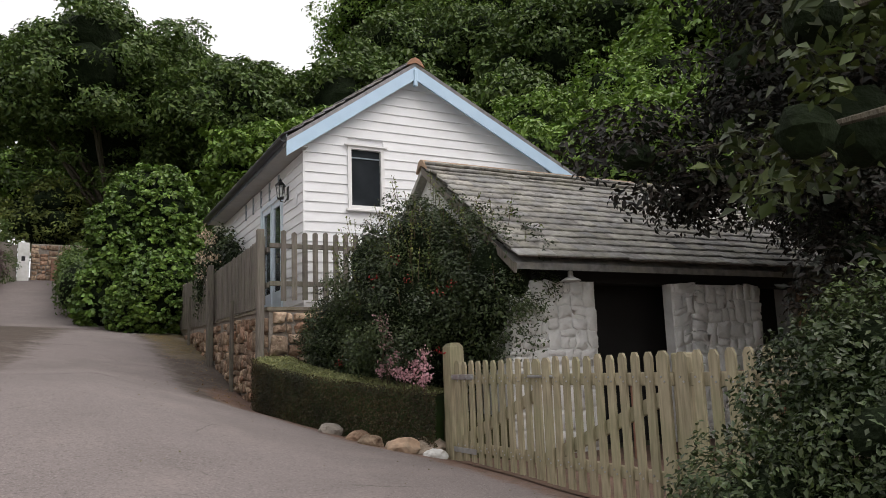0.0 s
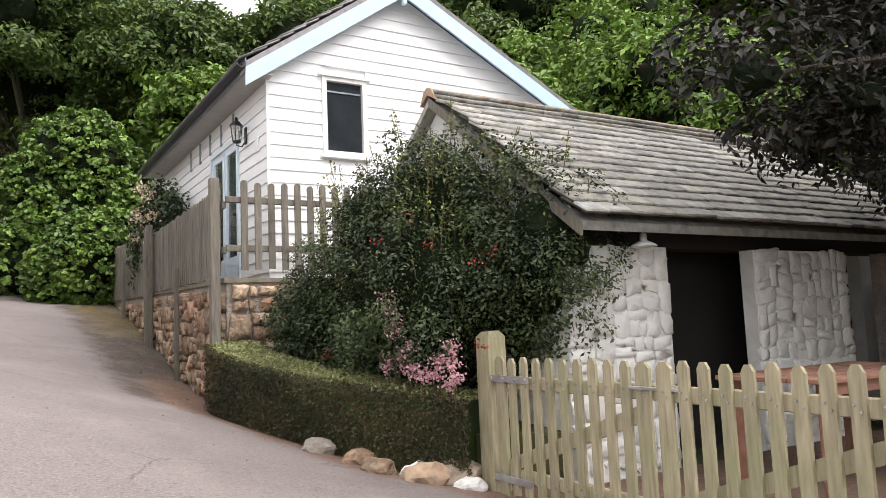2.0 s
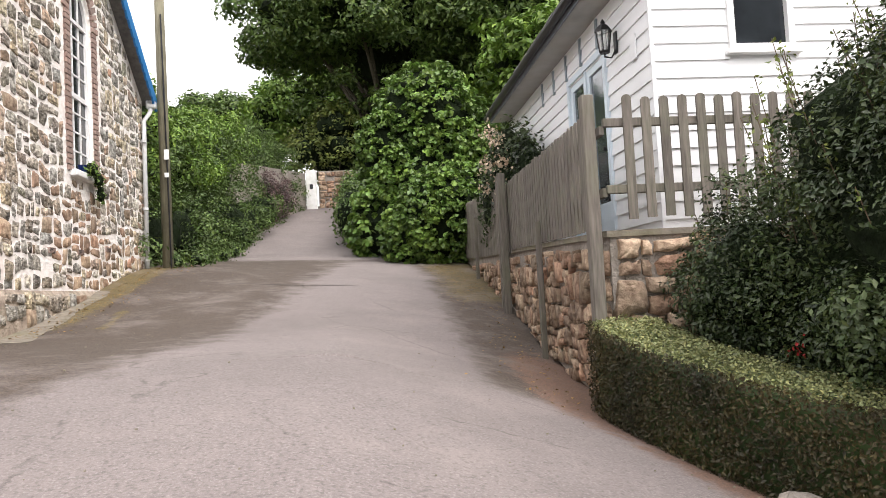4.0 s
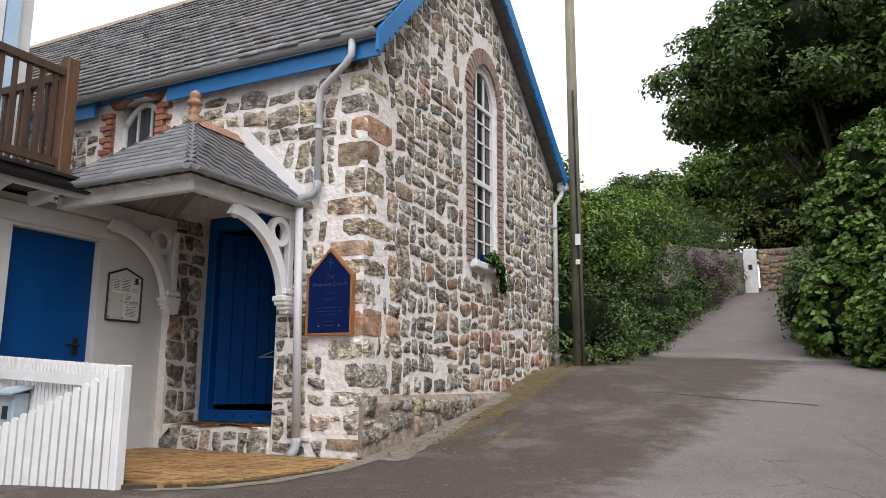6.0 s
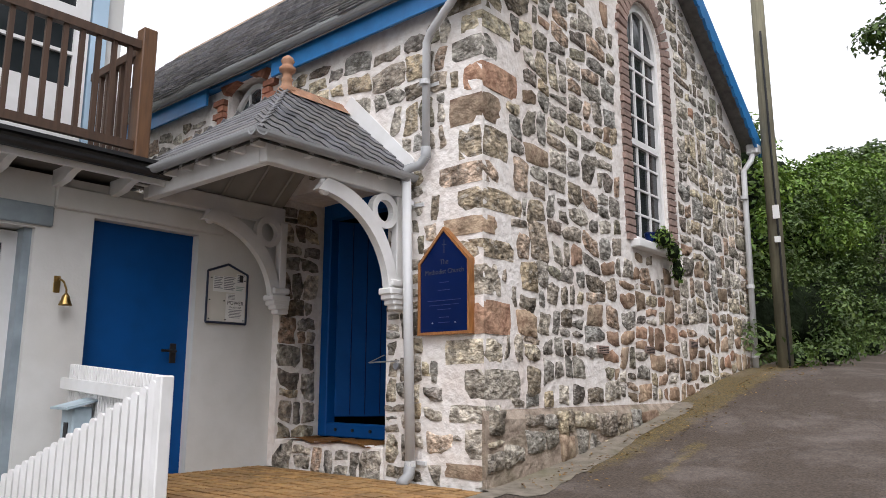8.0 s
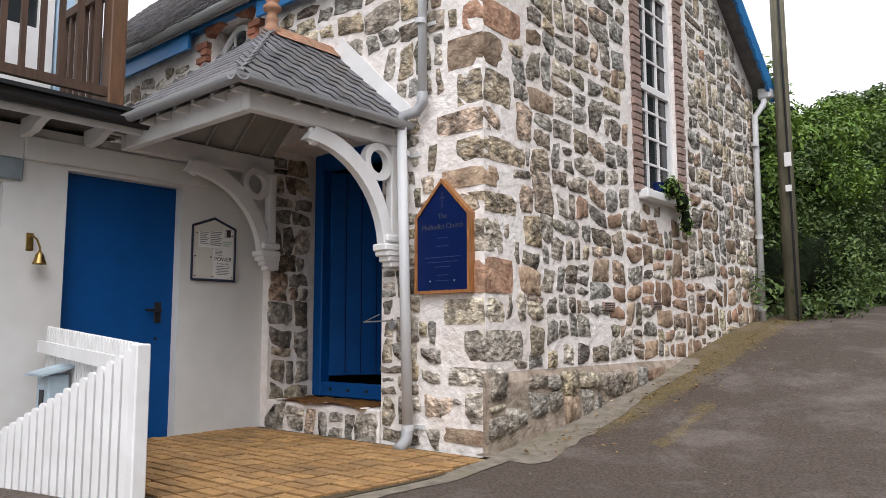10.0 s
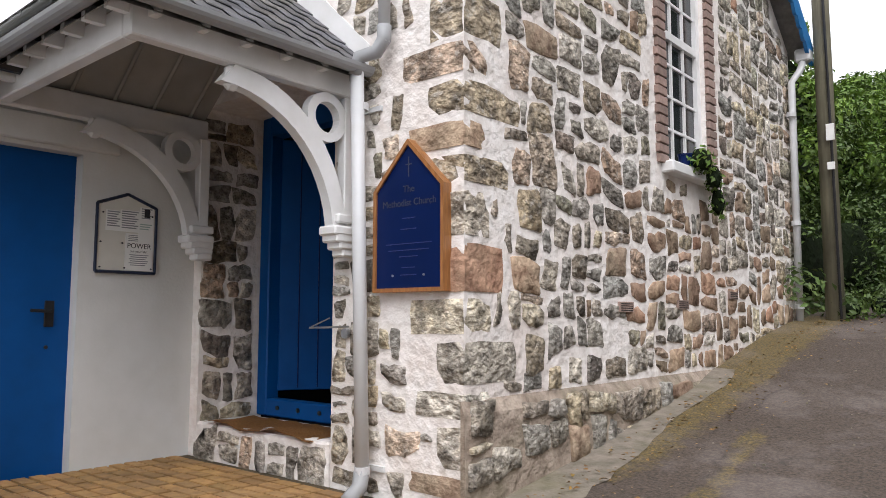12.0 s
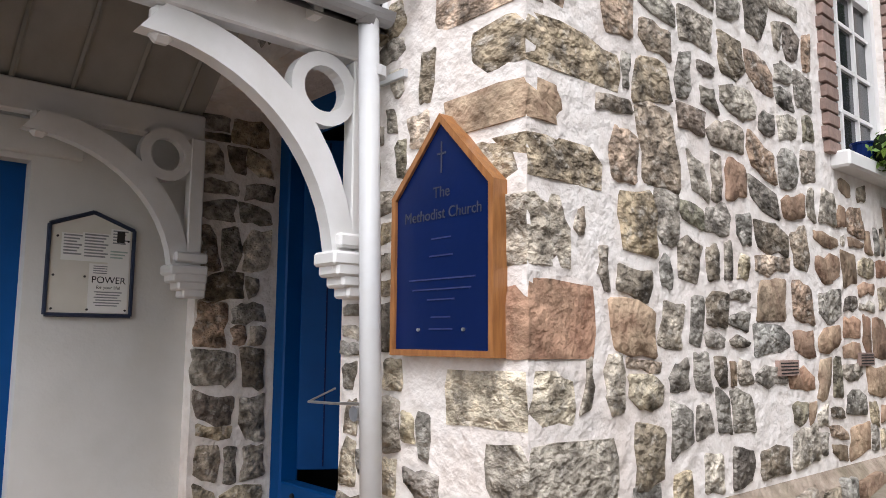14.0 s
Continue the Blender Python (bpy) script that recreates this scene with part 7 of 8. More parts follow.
# the four largest high lobes are out of view, added to shade the shed
limb_tree("tree", (9.4, 2.2), [(9.2, 5.4, 3.5, 1.1, 0.7, 0.9), (10.2, 5.2, 2.4, 1.0, 0.8, 1.0), (9.9, 5.3, 4.3, 1.2, 0.8, 1.0), (6.3, 4.7, 4.1, 0.75, 0.7, 0.8), (5.0, 5.1, 3.15, 0.62, 0.5, 0.42), (5.9, 4.8, 3.0, 0.75, 0.6, 0.45), (6.8, 4.4, 2.95, 0.9, 0.7, 0.5), (6.6, 4.6, 5.3, 1.3, 1.1, 0.9), (7.8, 3.8, 4.2, 1.5, 1.3, 1.3), (7.8, 4.0, 2.7, 0.9, 0.8, 0.55), (8.7, 3.6, 2.4, 1.1, 0.9, 0.6), (8.4, 4.2, 5.9, 1.7, 1.4, 1.2), (9.6, 3.2, 4.2, 1.7, 1.5, 1.6), (7.2, 5.2, 6.6, 1.3, 1.0, 0.7), (10.2, 3.8, 2.6, 1.2, 1.0, 0.9), (10.8, 3.0, 1.8, 1.2, 1.2, 1.2), (7.4, 5.3, 3.3, 0.8, 0.6, 0.75), (8.2, 5.3, 3.1, 0.9, 0.6, 0.9), (8.8, 5.5, 4.2, 1.2, 0.9, 1.0), (7.6, 5.4, 4.6, 1.0, 0.8, 0.9), (9.4, 5.2, 2.5, 0.8, 0.6, 1.0), (11.2, 2.4, 6.2, 2.6, 2.4, 2.0), (12.8, 1.2, 5.0, 2.2, 2.2, 2.2), (10.2, 0.8, 7.6, 2.6, 2.4, 1.5), (8.0, 1.6, 7.2, 1.8, 1.6, 1.2), (6.75, 4.0, 2.1, 0.8, 0.6, 0.5), (7.5, 3.8, 1.75, 0.8, 0.7, 0.8), (8.4, 3.4, 1.4, 0.9, 0.8, 1.0)], 145000, 0.095, M["leaf_purple"], "dull purple-leaved tree overhanging the shed roof, high lobes added to shade it", 401, narrow=0.42, clumps=(2000, 0.27, 0.8))
limb_tree("tree", (5.6, 0.1), [(3.5, 2.15, 2.35, 0.42, 0.4, 0.42), (3.75, 2.2, 3.05, 0.5, 0.45, 0.45), (4.2, 2.3, 2.5, 0.6, 0.5, 0.7), (4.1, 2.0, 3.6, 0.7, 0.6, 0.5), (4.6, 1.9, 1.9, 0.5, 0.5, 0.5)], 1500, 0.1, M["leaf_olive"], "fresh green leafy branches beside the yard gate", 402, narrow=0.6, clumps=(90, 0.2, 0.7))
plant("shrub", lobe_cluster(3.05, 1.45, 0.66, 0.8, 0.8, 0.66, 10, 5) + [(3.3, 1.75, 1.2, 0.36, 0.36, 0.3), (3.45, 1.5, 1.3, 0.42, 0.4, 0.3), (3.75, 1.3, 1.2, 0.5, 0.5, 0.5), (3.2, 2.0, 1.0, 0.3, 0.3, 0.28)], 42000, 0.036, M["leaf_shrub"], "loose green shrub with small red flowers by the gate", "shrub", 403, shell=0.45, rough=0.35, core_k=0.5, clumps=(560, 0.15, 0.8))

# big shrub in front of the shed
BUSH = [(3.85, 7.75, 1.9, 0.82, 1.05, 1.0), (4.12, 7.1, 1.95, 0.62, 0.6, 0.8), (3.85, 8.6, 1.75, 0.64, 0.8, 0.75), (3.95, 7.6, 2.6, 0.65, 0.75, 0.62), (4.28, 6.9, 1.65, 0.45, 0.34, 0.6), (4.3, 6.5, 2.2, 0.45, 0.4, 0.6), (4.35, 6.55, 1.75, 0.36, 0.3, 0.4), (3.75, 9.2, 1.35, 0.45, 0.6, 0.45), (4.0, 7.9, 1.2, 0.55, 1.0, 0.5), (3.6, 8.25, 2.45, 0.5, 0.6, 0.5), (3.4, 9.25, 1.7, 0.42, 0.5, 0.5), (3.35, 9.55, 1.45, 0.36, 0.3, 0.36)]
bush = plant("fuchsia_bush", BUSH, 76000, 0.042, M["leaf_shrub"], "large dense dark green fuchsia bush with a few red flowers", "shrub", 410, shell=0.3, rough=0.45, clumps=(520, 0.2, 0.85))
rng = np.random.default_rng(12)
p, d = lump_points(BUSH, 12000, rng, 0.1, 0.2)
k = np.flatnonzero(p[:, 2] > 1.9)
bm = bmesh.new()
tips, out = [], []
for i in range(170):
    j = k[int(rng.integers(len(k)))]
    a = Vector(p[j])
    lean = Vector((d[j, 0] * 0.25 + rng.normal(0, 0.1), d[j, 1] * 0.25 + rng.normal(0, 0.1), 1)).normalized()
    ln = rng.uniform(0.12, 0.5) * (1.0 if a.z > 2.3 else 0.6)
    b = a + lean * ln
    tube(bm, [a - lean * 0.1, a + lean * ln * 0.5, b], 0.0028, 4)
    for q in range(int(ln * 70)):
        t = (q + 0.5) / (ln * 70)
        tips.append(a + lean * ln * t + Vector(rng.normal(0, 0.022, 3)))
        out.append(Vector(rng.normal(0, 1, 3)))
tagged(part("twig_growth", bm, M["twig"], bush), kind="stuff")
o = new("young_shoot_foliage", leaf_mesh("young_shoot_foliage", np.array(tips), np.array(out), 0.036, M["leaf_tip"], rng))
o.parent = bush
o.matrix_parent_inverse = world_of(bush).inverted()


def blossom(name, centres, count, spread, size, mat, label, category, seed, stems=True):
    rng = np.random.default_rng(seed)
    root = empty(name, centres[0], label, category)
    pts = np.concatenate([np.array(c) + rng.normal(0, spread, (count, 3)) for c in centres])
    o = new("blossom", leaf_mesh("blossom", pts, rng.normal(0, 1, pts.shape), size, mat, rng, narrow=0.9))
    o.parent = root
    o.matrix_parent_inverse = world_of(root).inverted()
    if stems:
        bm = bmesh.new()
        for c in centres:
            tube(bm, [(c[0] + 0.05, c[1] + 0.1, c[2] - 0.5), (c[0], c[1], c[2])], 0.005, 5)
        part("stem", bm, M["twig"], root)
    return root


blossom("pink_flowers", [(3.26, 7.23, 1.26), (3.22, 7.34, 1.19), (3.30, 7.12, 1.17), (3.32, 7.18, 1.33), (3.32, 6.98, 1.13), (3.40, 6.84, 1.23), (3.42, 6.72, 1.21), (3.42, 6.66, 1.11), (3.44, 6.76, 1.07), (3.38, 6.90, 1.13), (3.42, 6.70, 1.33)], 110, 0.035, 0.024, M["petal_pink"], "clusters of pink valerian flowers above the hedge", "flowers", 420)
blossom("pink_flowers", [(3.24, 7.38, 1.75), (3.24, 7.34, 1.65), (3.26, 7.30, 1.55), (3.24, 7.26, 1.47)], 80, 0.042, 0.022, M["petal_pink"], "tall pale pink valerian flowers against the bush", "flowers", 421)
blossom("red_flowers", [(3.3, 6.75, 2.1), (3.42, 6.3, 1.95), (3.0, 8.1, 1.3), (3.4, 6.3, 1.35), (3.12, 7.3, 2.2), (3.5, 6.2, 2.02), (3.28, 7.0, 2.35)], 14, 0.03, 0.024, M["petal_red"], "scattered red fuchsia flowers on the bush", "flowers", 422, False)
blossom("red_flowers", [(2.55, 0.95, 0.75), (2.6, 0.85, 0.5), (2.4, 1.2, 0.6), (2.5, 1.0, 0.35)], 20, 0.02, 0.022, M["petal_red"], "red fuchsia flowers on the shrub by the gate", "flowers", 423, False)


def clipped_hedge():
    h = empty("clipped_hedge", (3.0, 8.5, 0.5), "low clipped box hedge, trimmed top coloured yellow-green as if lit", "hedge")
    rng = np.random.default_rng(77)

    def mid(t):
        y = 9.92 - 3.1 * t
        return np.array([2.7 + 1.0 * t ** 1.5 - 0.16 * math.sin(math.pi * t), y])

    def top(t):
        return 1.41 - 0.46 * t

    def low(t):
        return 0.62 - 0.32 * t
    wd = 0.56
    bm = bmesh.new()
    n = 24
    rings = []
    for i in range(n + 1):
        t = i / n
        c = mid(t)
        e = mid(min(1, t + 0.02)) - mid(max(0, t - 0.02))
        e /= np.linalg.norm(e)
        nx = np.array([-e[1], e[0]])
        f = 0.86
        rings.append([bm.verts.new((*(c + nx * s * wd / 2 * f), z)) for s, z in ((-1, low(t)), (-1, top(t) - 0.1), (-0.8, top(t) - 0.05), (0.8, top(t) - 0.05), (1, top(t) - 0.1), (1, low(t)))])
    for a, b in zip(rings, rings[1:]):
        for i in range(5):
            bm.faces.new((a[i], a[i + 1], b[i + 1], b[i]))
    bm.faces.new(rings[0][::-1])
    bm.faces.new(rings[-1])
    bmesh.ops.recalc_face_normals(bm, faces=bm.faces)
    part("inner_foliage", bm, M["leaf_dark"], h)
    side, sd, tp_, td = [], [], [], []
    for _ in range(34000):
        t = rng.uniform(-0.02, 1.02)
        tc = min(1, max(0, t))
        c = mid(tc)
        e = mid(min(1, tc + 0.02)) - mid(max(0, tc - 0.02))
        e /= np.linalg.norm(e)
        nx = np.array([-e[1], e[0]])
        s = 1 if rng.random() < 0.8 else -1
        # towards the lane is the side facing -x
        if nx[0] > 0:
            s = -s
        q = rng.random()
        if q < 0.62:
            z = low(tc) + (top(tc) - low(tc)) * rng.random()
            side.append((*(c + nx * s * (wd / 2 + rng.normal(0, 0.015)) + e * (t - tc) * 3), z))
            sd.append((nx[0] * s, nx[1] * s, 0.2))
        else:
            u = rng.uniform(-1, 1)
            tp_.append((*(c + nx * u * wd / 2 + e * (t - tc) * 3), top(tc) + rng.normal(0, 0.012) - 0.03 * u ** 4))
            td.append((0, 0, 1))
    # brown sides, and a top whose pale colour stands in for light
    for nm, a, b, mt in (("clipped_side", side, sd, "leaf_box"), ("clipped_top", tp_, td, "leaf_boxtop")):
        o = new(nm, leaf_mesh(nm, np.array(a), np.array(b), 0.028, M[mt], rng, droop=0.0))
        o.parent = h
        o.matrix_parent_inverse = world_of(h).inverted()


clipped_hedge()
thing("planting_bed", prismed([(2.75, 10.02, 0.3), (4.25, 10.02, 0.3), (4.25, 6.4, 0.1), (3.7, 6.75, 0.1)], (0, 0, 0.55)), M["soil"], "raised soil bed behind the clipped hedge", "flower bed", kind="structure")

# ivy-clad mound beside the lane
plant("ivy_bush", [(2.4, 22.6, 4.3, 1.6, 1.5, 1.9), (2.4, 22.4, 5.9, 1.3, 1.2, 1.4), (1.5, 22.5, 3.4, 1.1, 1.2, 1.3), (3.3, 22.8, 3.8, 1.1, 1.2, 1.5), (1.6, 22.4, 5.2, 0.95, 0.9, 1.1), (3.1, 22.6, 5.4, 0.95, 0.9, 1.1)], 34000, 0.13, M["leaf_ivy"], "tall rounded ivy-clad mound of bright green leaves", "shrub", 430, shell=0.1, rough=0.14, narrow=0.85, core_k=0.86, clumps=(2600, 0.11, 0.6))
plant("ivy_bush", [(2.4, 20.4, 3.35, 0.95, 0.75, 1.05), (1.75, 20.7, 2.95, 0.6, 0.7, 0.8), (3.0, 20.9, 3.1, 0.7, 0.6, 0.9)], 17000, 0.11, M["leaf_ivy"], "lower rounded ivy-clad bush at the fence end", "shrub", 431, shell=0.1, rough=0.14, narrow=0.85, core_k=0.84, clumps=(1100, 0.1, 0.6))
plant("climbing_rose", [(3.0, 15.6, 3.6, 0.3, 0.8, 0.7), (3.05, 14.6, 3.2, 0.25, 0.6, 0.8), (2.95, 16.4, 3.2, 0.35, 0.8, 0.9)], 4200, 0.085, M["leaf_shrub"], "climbing rose against the house wall", "shrub", 432, shell=0.6, rough=0.3)
blossom("rose_flowers", [(2.75, 15.2, 3.9), (2.72, 15.6, 3.6), (2.7, 14.7, 3.5), (2.72, 16.0, 3.3), (2.75, 14.9, 3.1), (2.7, 15.5, 4.1), (2.72, 16.3, 3.7)], 60, 0.07, 0.05, M["petal_cream"], "faded cream and pink rose blooms", "flowers", 433, False)

# hedge bank on the church side of the lane
BANK = []
rb = random.Random(9)
for i in range(24):
    y = 18.6 + i * 0.8
    BANK.append((road_left(y) - 0.85 + rb.uniform(-0.2, 0.2), y, lane_z(-3, y) + 0.6 + rb.uniform(-0.1, 0.2), 0.8, 0.9, 0.95))
    BANK.append((road_left(y) - 1.9 + rb.uniform(-0.3, 0.3), y, lane_z(-3, y) + 2.0 + rb.uniform(-0.2, 0.4), 1.3, 1.0, 1.2))
plant("hedge_bank", BANK, 90000, 0.085, M["bramble"], "overgrown bramble and fern hedge bank along the lane", "hedge", 440, shell=0.4, rough=0.4, kind="stuff", core_k=0.6, clumps=(900, 0.3, 0.75))
plant("hedge_bank", [(-4.6, 19.6 + i * 1.6, lane_z(-3, 19.6 + i * 1.6) + 2.7, 1.5, 1.2, 1.4) for i in range(8)], 34000, 0.11, M["leaf_bright"], "taller green hedge shrubs on the bank", "hedge", 441, shell=0.4, rough=0.35, kind="stuff", clumps=(260, 0.4, 0.7))
plant("lane_shrub", [(0.55, 24.5 + i * 1.7, lane_z(0, 24.5 + i * 1.7) + 0.8, 0.7, 1.1, 1.0) for i in range(7)], 9000, 0.12, M["bramble"], "rough green growth on the house side of the lane", "shrub", 442, shell=0.5, rough=0.3)
tree("tree", -0.6, 39.5, 5.5, 4.5, 5000, 0.2, M["leaf_tip"], "pale yellow-green bush behind the lane wall", 443, 0.0)
M["leaf_mauve"] = leaf_material("mauve_heather_sprays", (0.20, 0.115, 0.15), (0.07, 0.05, 0.05))
plant("heather", [(-2.55, 31.0, lane_z(-2, 31) + 1.0, 0.5, 1.0, 0.8), (-2.3, 32.4, lane_z(-2, 32.4) + 0.9, 0.45, 0.9, 0.7)], 5200, 0.08, M["leaf_mauve"], "mauve flowering heather against the upper lane wall", "shrub", 446, shell=0.5, rough=0.4, core_k=0.6, clumps=(160, 0.22, 0.9))
wp = plant("window_plant", [(CX + 0.14, 15.05, 3.66, 0.1, 0.16, 0.12), (CX + 0.13, 15.3, 3.56, 0.09, 0.12, 0.13), (CX + 0.12, 15.42, 3.36, 0.07, 0.09, 0.16)], 420, 0.05, M["leaf_bright"], "trailing green plant in a blue pot on the church sill", "plant", 444, shell=0.9)
thing("plant_pot", lathe(bmesh.new(), [(0.05, 0.0), (0.065, 0.1), (0.07, 0.1), (0.07, 0.11), (0.055, 0.11)], (CX + 0.03, 15.0, WIN_SILL), 14), M["sign_blue"], "small blue plant pot on the church window sill", "plant pot")
plant("verge_weeds", [(-2.7 + 0.3 * math.sin(i * 2.3), 18.3 + i * 0.5, lane_z(-2.7, 18.3 + i * 0.5) + 0.12, 0.3, 0.35, 0.22) for i in range(16)], 4500, 0.07, M["bramble"], "low weeds along the lane edge", "weeds", 445, shell=0.9, rough=0.4, core_k=0.4, kind="stuff")

# ---- masonry pieces, last ----
def gable_stone(u, v, rng):
    """Redder stone low down towards the far end of the gable."""
    p = 0.04 + 0.55 * smooth01(0.8, 3.2, u) * smooth01(3.9, 2.6, v)
    return "red_stone" if rng.random() < p else "stone"


def gable_near(u, v):
    return u < 2.75 and v < 3.75


PL = [o for o in church.children if o.name.startswith("plinth")][0]
GW = [o for o in church.children if o.name.startswith("gable_wall")][0]
FW = [o for o in church.children if o.name.startswith("front_wall")][0]
rubble(GW, (CX, CY, 0), (0, 1, 0), (0, 0, 1), (0.1, 1.97, 5.78, 7.9), in_church_gable, 51, gable_near, pick=gable_stone, limits=lambda v: (corner_reach(v)[0] + 0.015, 9))

rubble(PL, (CX + 0.044, CY - 0.04, 0), (0, 1, 0), (0, 0, 1), (0.0, 1.25, 5.8, 1.93), lambda u, v: v > lane_z(-3, CY + u) - 0.1, 58, lambda u, v: u < 3.0, joint=0.03, depth=0.02, amin=0.03, amax=0.12, bare=0.03, pick=gable_stone)


def keep_front(u, v):
    x = CW + u
    if v > EAVE - 0.22 or v < 1.4:
        return False
    if -5.64 < x < -3.76 and v < 3.98:
        return False
    if -7.0 < x < -5.72 and 4.5 < v < 5.55:
        return False
    if x > -5.75 and x < -3.84 and abs(v - (PZ + (RZ - PZ) * (1 - abs(x - RX) / 0.94))) < 0.12:
        return False
    return not (x < -5.66 and v < 4.0)


rubble(FW, (CW, CY, 0), (1, 0, 0), (0, 0, 1), (0.0, 1.4, CX - CW - 0.08, EAVE), keep_front, 52, lambda u, v: CW + u > -4.2 and v < 4.0, joint=0.03, limits=lambda v: (0, CX - CW - corner_reach(v)[1] - 0.015))
rubble(FW, (-4.15, CY, 0), (1, 0, 0), (0, 0, 1), (0.0, 1.4, 0.4, 3.95), lambda u, v: True, 59, lambda u, v: True, joint=0.03, amin=0.02, amax=0.06)
rubble(FW, (-5.62, CY, 0), (0, 1, 0), (0, 0, 1), (0.0, 1.42, 0.47, 3.9), lambda u, v: True, 53, lambda u, v: True, joint=0.026, amin=0.03, amax=0.09)
rubble(st, (-5.6, CY - 0.02, 0), (1, 0, 0), (0, 0, 1), (0.02, 1.38, 1.43, 1.63), lambda u, v: True, 54, lambda u, v: True, joint=0.03)
# long and short corner stones
rq = random.Random(31)
proto = []
for key in ("stone", "stone", "red_stone", "stone", "red_stone"):
    bm = boxed(-0.5, -0.5, -0.5, 0.5, 0.5, 0.5)
    bmesh.ops.subdivide_edges(bm, edges=bm.edges[:], cuts=2, use_grid_fill=True)
    for v in bm.verts:
        rim = sum(abs(c) > 0.45 for c in v.co)
        v.co = v.co * (1 - 0.03 * max(0, rim - 1)) + Vector((rq.uniform(-1, 1), rq.uniform(-1, 1), rq.uniform(-1, 1))) * 0.025
    proto.append(mesh_of(bm, "corner_stone", M[key]))
for z0, z1, a, b in CORNER:
    child("corner_stone", rq.choice(proto), GW, Matrix.LocRotScale((CX + 0.008 - b / 2, CY - 0.008 + a / 2, (z0 + z1) / 2), None, (b, a, z1 - z0 - rq.uniform(0.025, 0.05))))
# terracotta air bricks
for y, zz in ((13.95, 2.47), (14.9, 2.5), (16.0, 2.6)):
    ab = empty("air_brick", (CX, y, zz), "terracotta air brick in the church wall", "vent", group="air bricks")
    part("plate", boxed(CX - 0.02, y - 0.1, zz - 0.035, CX + 0.02, y + 0.1, zz + 0.035), M["dull_brick"], ab)
    for k in range(4):
        part("slot", boxed(CX + 0.018, y - 0.085, zz - 0.026 + k * 0.015, CX + 0.022, y + 0.085, zz - 0.02 + k * 0.015), M["shadow_black"], ab)
# retaining wall stones
LF = [o for o in rw.children if o.name.startswith("lane_face")][0]
FF = [o for o in rw.children if o.name.startswith("front_face")][0]
dirv = Vector((0.28, 10.8, 0)).normalized()
rubble(LF, (FX + 0.28, FY + 10.8, 0), -dirv, (0, 0, 1), (0.0, 0.6, 10.78, 2.36), lambda u, v: v < cap_z(FY + 10.8 - u) - 0.04 + 0 and v > lane_z(2.6, FY + 10.8 - u) - 0.05, 55, lambda u, v: u > 4.0, key="red_stone", joint=0.02, depth=0.06, amin=0.012, amax=0.1)
rubble(FF, (FX, FY, 0), (1, 0, 0), (0, 0, 1), (0.02, 0.6, 1.9, 2.04), lambda u, v: True, 56, lambda u, v: True, key="red_stone", joint=0.025, depth=0.05, amin=0.05, amax=0.13)
# shed stones under limewash; the last piece in brown stone, darker for its shadow
for k, (SF, (a, b)) in enumerate(zip([o for o in shed.children if o.name.startswith("front_wall")], ((SX0, 5.36), (6.5, 7.98), (8.7, SX1)))):
    rubble(SF, (a, SY, 0), (1, 0, 0), (0, 0, 1), (0.0, 0.3, b - a, 2.06), lambda u, v: True, 57 + k, lambda u, v: k < 2, key="limewash" if k < 2 else "red_stone", joint=0.006, depth=0.018, amin=0.02, amax=0.06)
# brick paving of the church forecourt
fc = tagged(new("forecourt", mesh_of(prismed([(-5.72, 10.25, 1.34), (-3.56, 9.99, 1.34), (-3.16, 10.3, 1.34), (-2.98, 10.7, 1.34), (-2.96, 11.4, 1.34), (-3.0, 12.16, 1.34), (-5.72, 12.2, 1.34)], (0, 0, 0.064)), "forecourt", M["joint_grit"])), "tan brick-paved forecourt in front of the church", "paving", kind="structure")
pm = mesh_of(boxed(-0.5, -0.5, -0.5, 0.5, 0.5, 0.5, bevel=0.03), "paver", M["paver"])
rp = random.Random(6)
for r in range(22):
    y = 10.05 + r * 0.1
    for c in range(16):
        x0, x1 = -5.7 + c * 0.205, -5.7 + c * 0.205 + 0.188
        x1 = min(x1, court_edge(y) - 0.03)
        if x1 - x0 < 0.03 or y > 12.12 or y < 10.25 - 0.137 * (x0 + 5.72) + 0.12:
            continue
        child("paver", pm, fc, Matrix.LocRotScale(((x0 + x1) / 2 + rp.uniform(-0.003, 0.003), y + rp.uniform(-0.003, 0.003), 1.392 + rp.uniform(-0.003, 0.004)), Euler((rp.uniform(-0.01, 0.01), rp.uniform(-0.01, 0.01), rp.uniform(-0.02, 0.02))), (x1 - x0, 0.08, 0.05)))

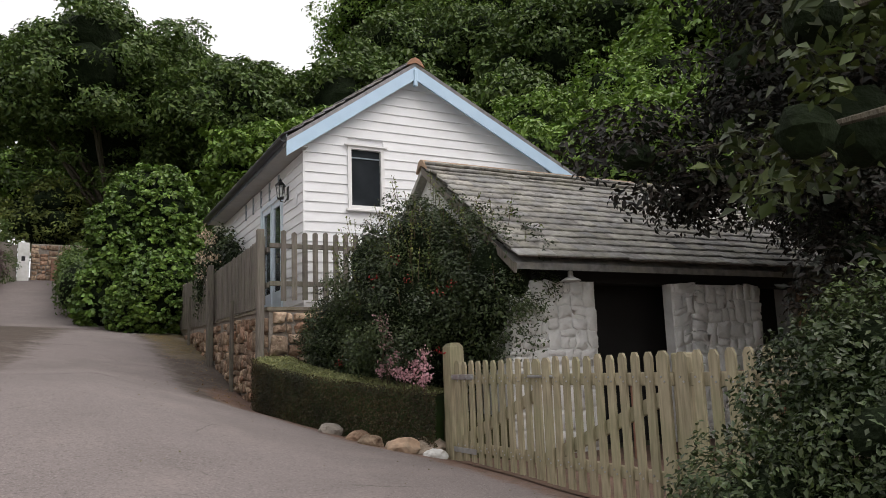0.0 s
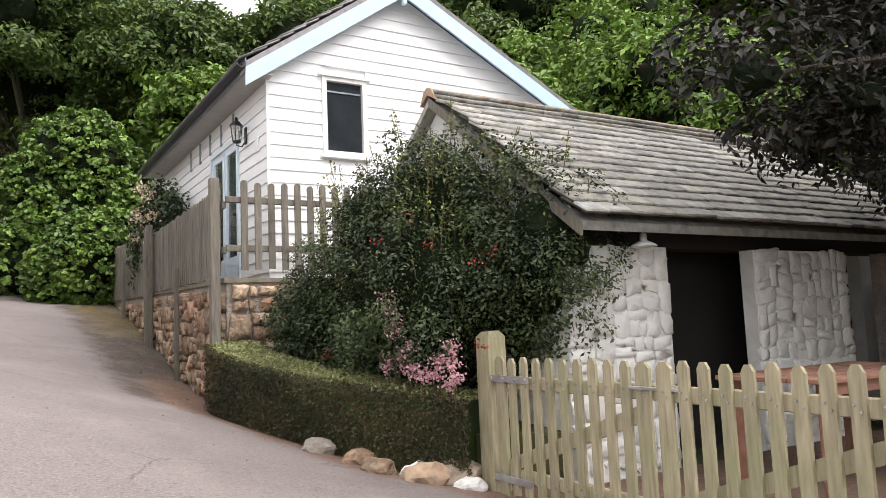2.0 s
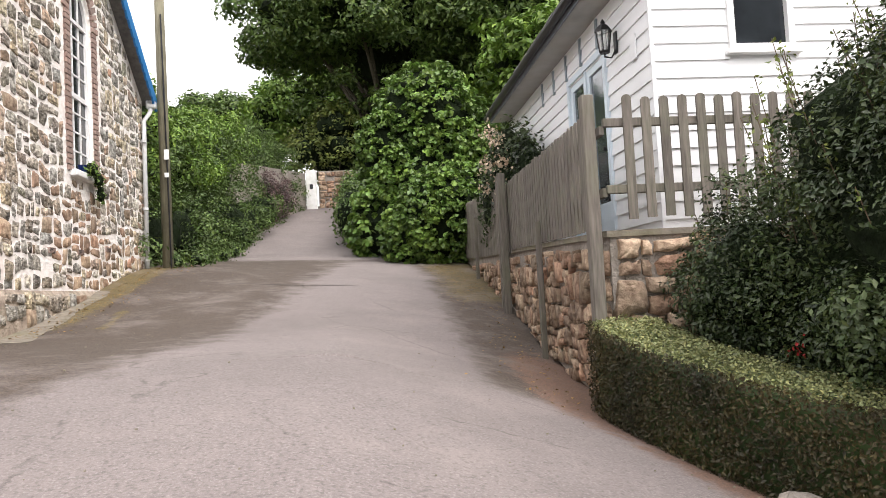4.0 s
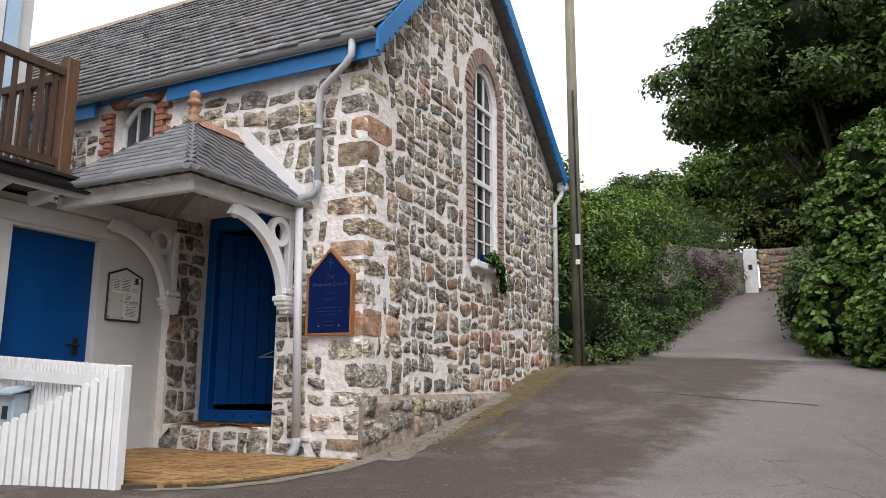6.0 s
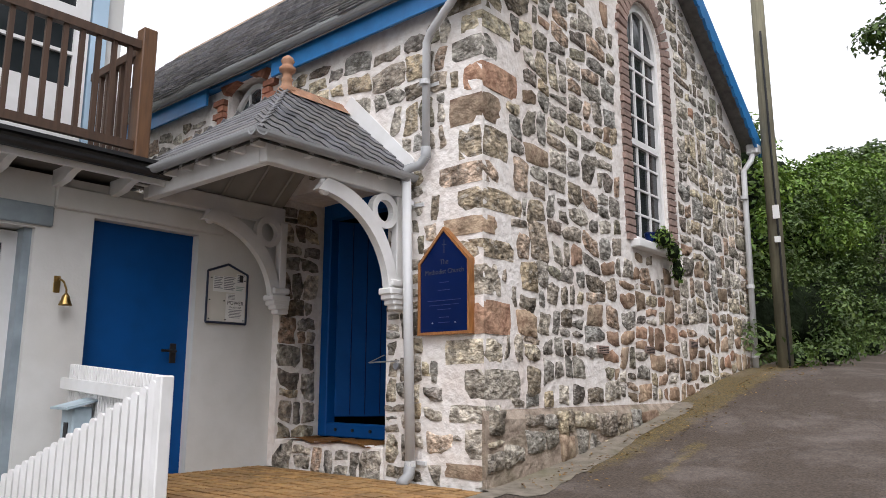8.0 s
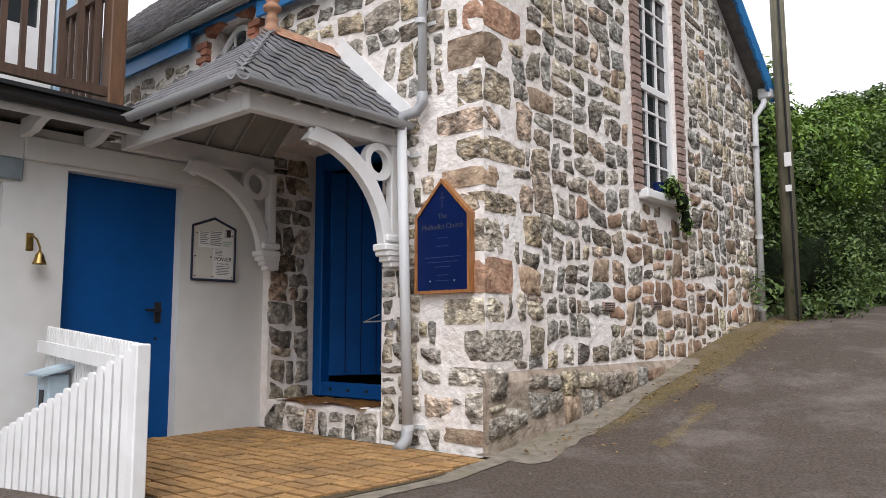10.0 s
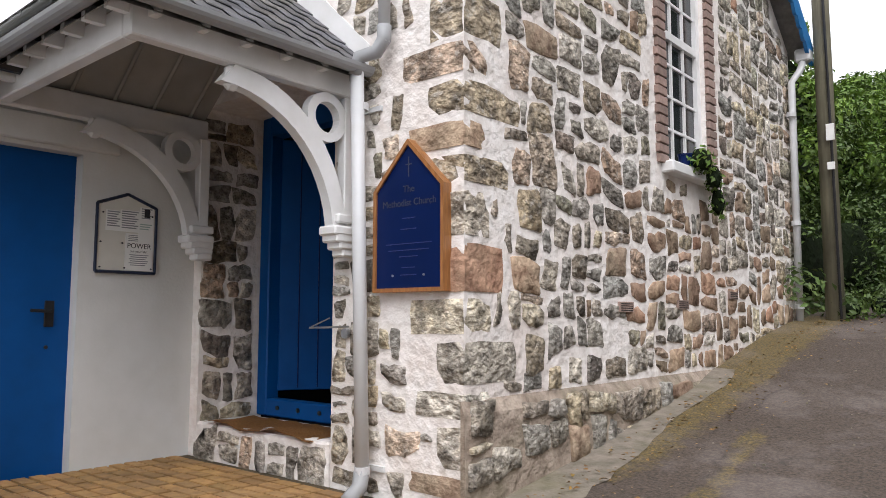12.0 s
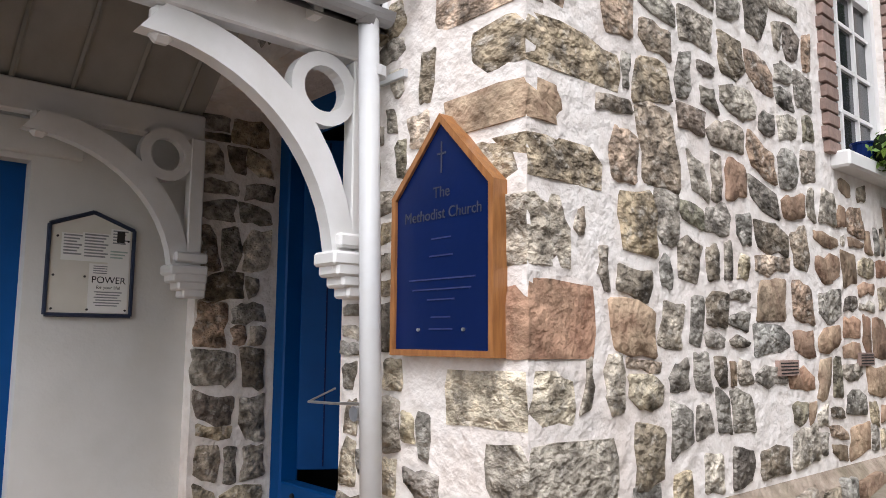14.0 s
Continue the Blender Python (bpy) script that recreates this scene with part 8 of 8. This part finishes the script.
# loose pebbles and chips on the tarmac
rng = np.random.default_rng(90)
vs, fs, at = [], [], 0
for _ in range(300):
    y = rng.uniform(1.5, 17.5)
    side = rng.random() < 0.55
    x = rng.uniform(-2.7, -1.4) if side and y > 11.5 else (road_right(y) - abs(rng.normal(0, 0.7)) if rng.random() < 0.6 else rng.uniform(-2.5, 2.2))
    v, f = SHAPES[int(rng.integers(len(SHAPES)))]
    s_ = rng.uniform(0.005, 0.015)
    vs.append(v * np.array([s_, s_ * rng.uniform(0.6, 1), s_ * 0.4]) + np.array([x, y, lane_z(x, y) + 0.036]))
    fs.append(f + at)
    at += len(v)
tagged(new("loose_gravel", from_arrays("loose_gravel", np.concatenate(vs), np.concatenate(fs), M["concrete"])), "scattered pale gravel chips on the tarmac", "gravel", kind="stuff")


# fallen leaves and litter along the wall feet
def leaf_litter():
    rng = np.random.default_rng(91)
    pts = []
    for _ in range(900):
        if rng.random() < 0.55:
            y = rng.uniform(12.3, 18.6)
            x = -2.98 + abs(rng.normal(0, 0.28)) + 0.1 * smooth01(15, 18, y)
        else:
            y = rng.uniform(9.5, 19.5)
            x = road_right(y) + 0.1 - abs(rng.normal(0, 0.32))
        pts.append((x, y, lane_z(x, y) + 0.042))
    pts = np.array(pts)
    ob = new("leaf_litter", leaf_mesh("leaf_litter", pts, np.tile((0.0, 0.0, 2.5), (len(pts), 1)), 0.034, M["dead_leaf"], rng, narrow=0.6))
    tagged(ob, "dry brown and yellow leaves fallen along the lane edges", "leaves", kind="stuff")


M["dead_leaf"] = leaf_material("dry_fallen_leaves", (0.34, 0.22, 0.07), (0.17, 0.10, 0.04), hue=[(1, 1, 1), (1.2, 1.1, 0.8), (0.6, 0.5, 0.5), (1.0, 1.1, 0.7)])
leaf_litter()
rubble(END_WALL, (-1.15, 36.9, 0), (1, 0, 0), (0, 0, 1), (0.03, 5.1, 2.5, 7.15), lambda u, v: True, 61, lambda u, v: True, key="red_stone", joint=0.03, depth=0.04, amin=0.03, amax=0.14)
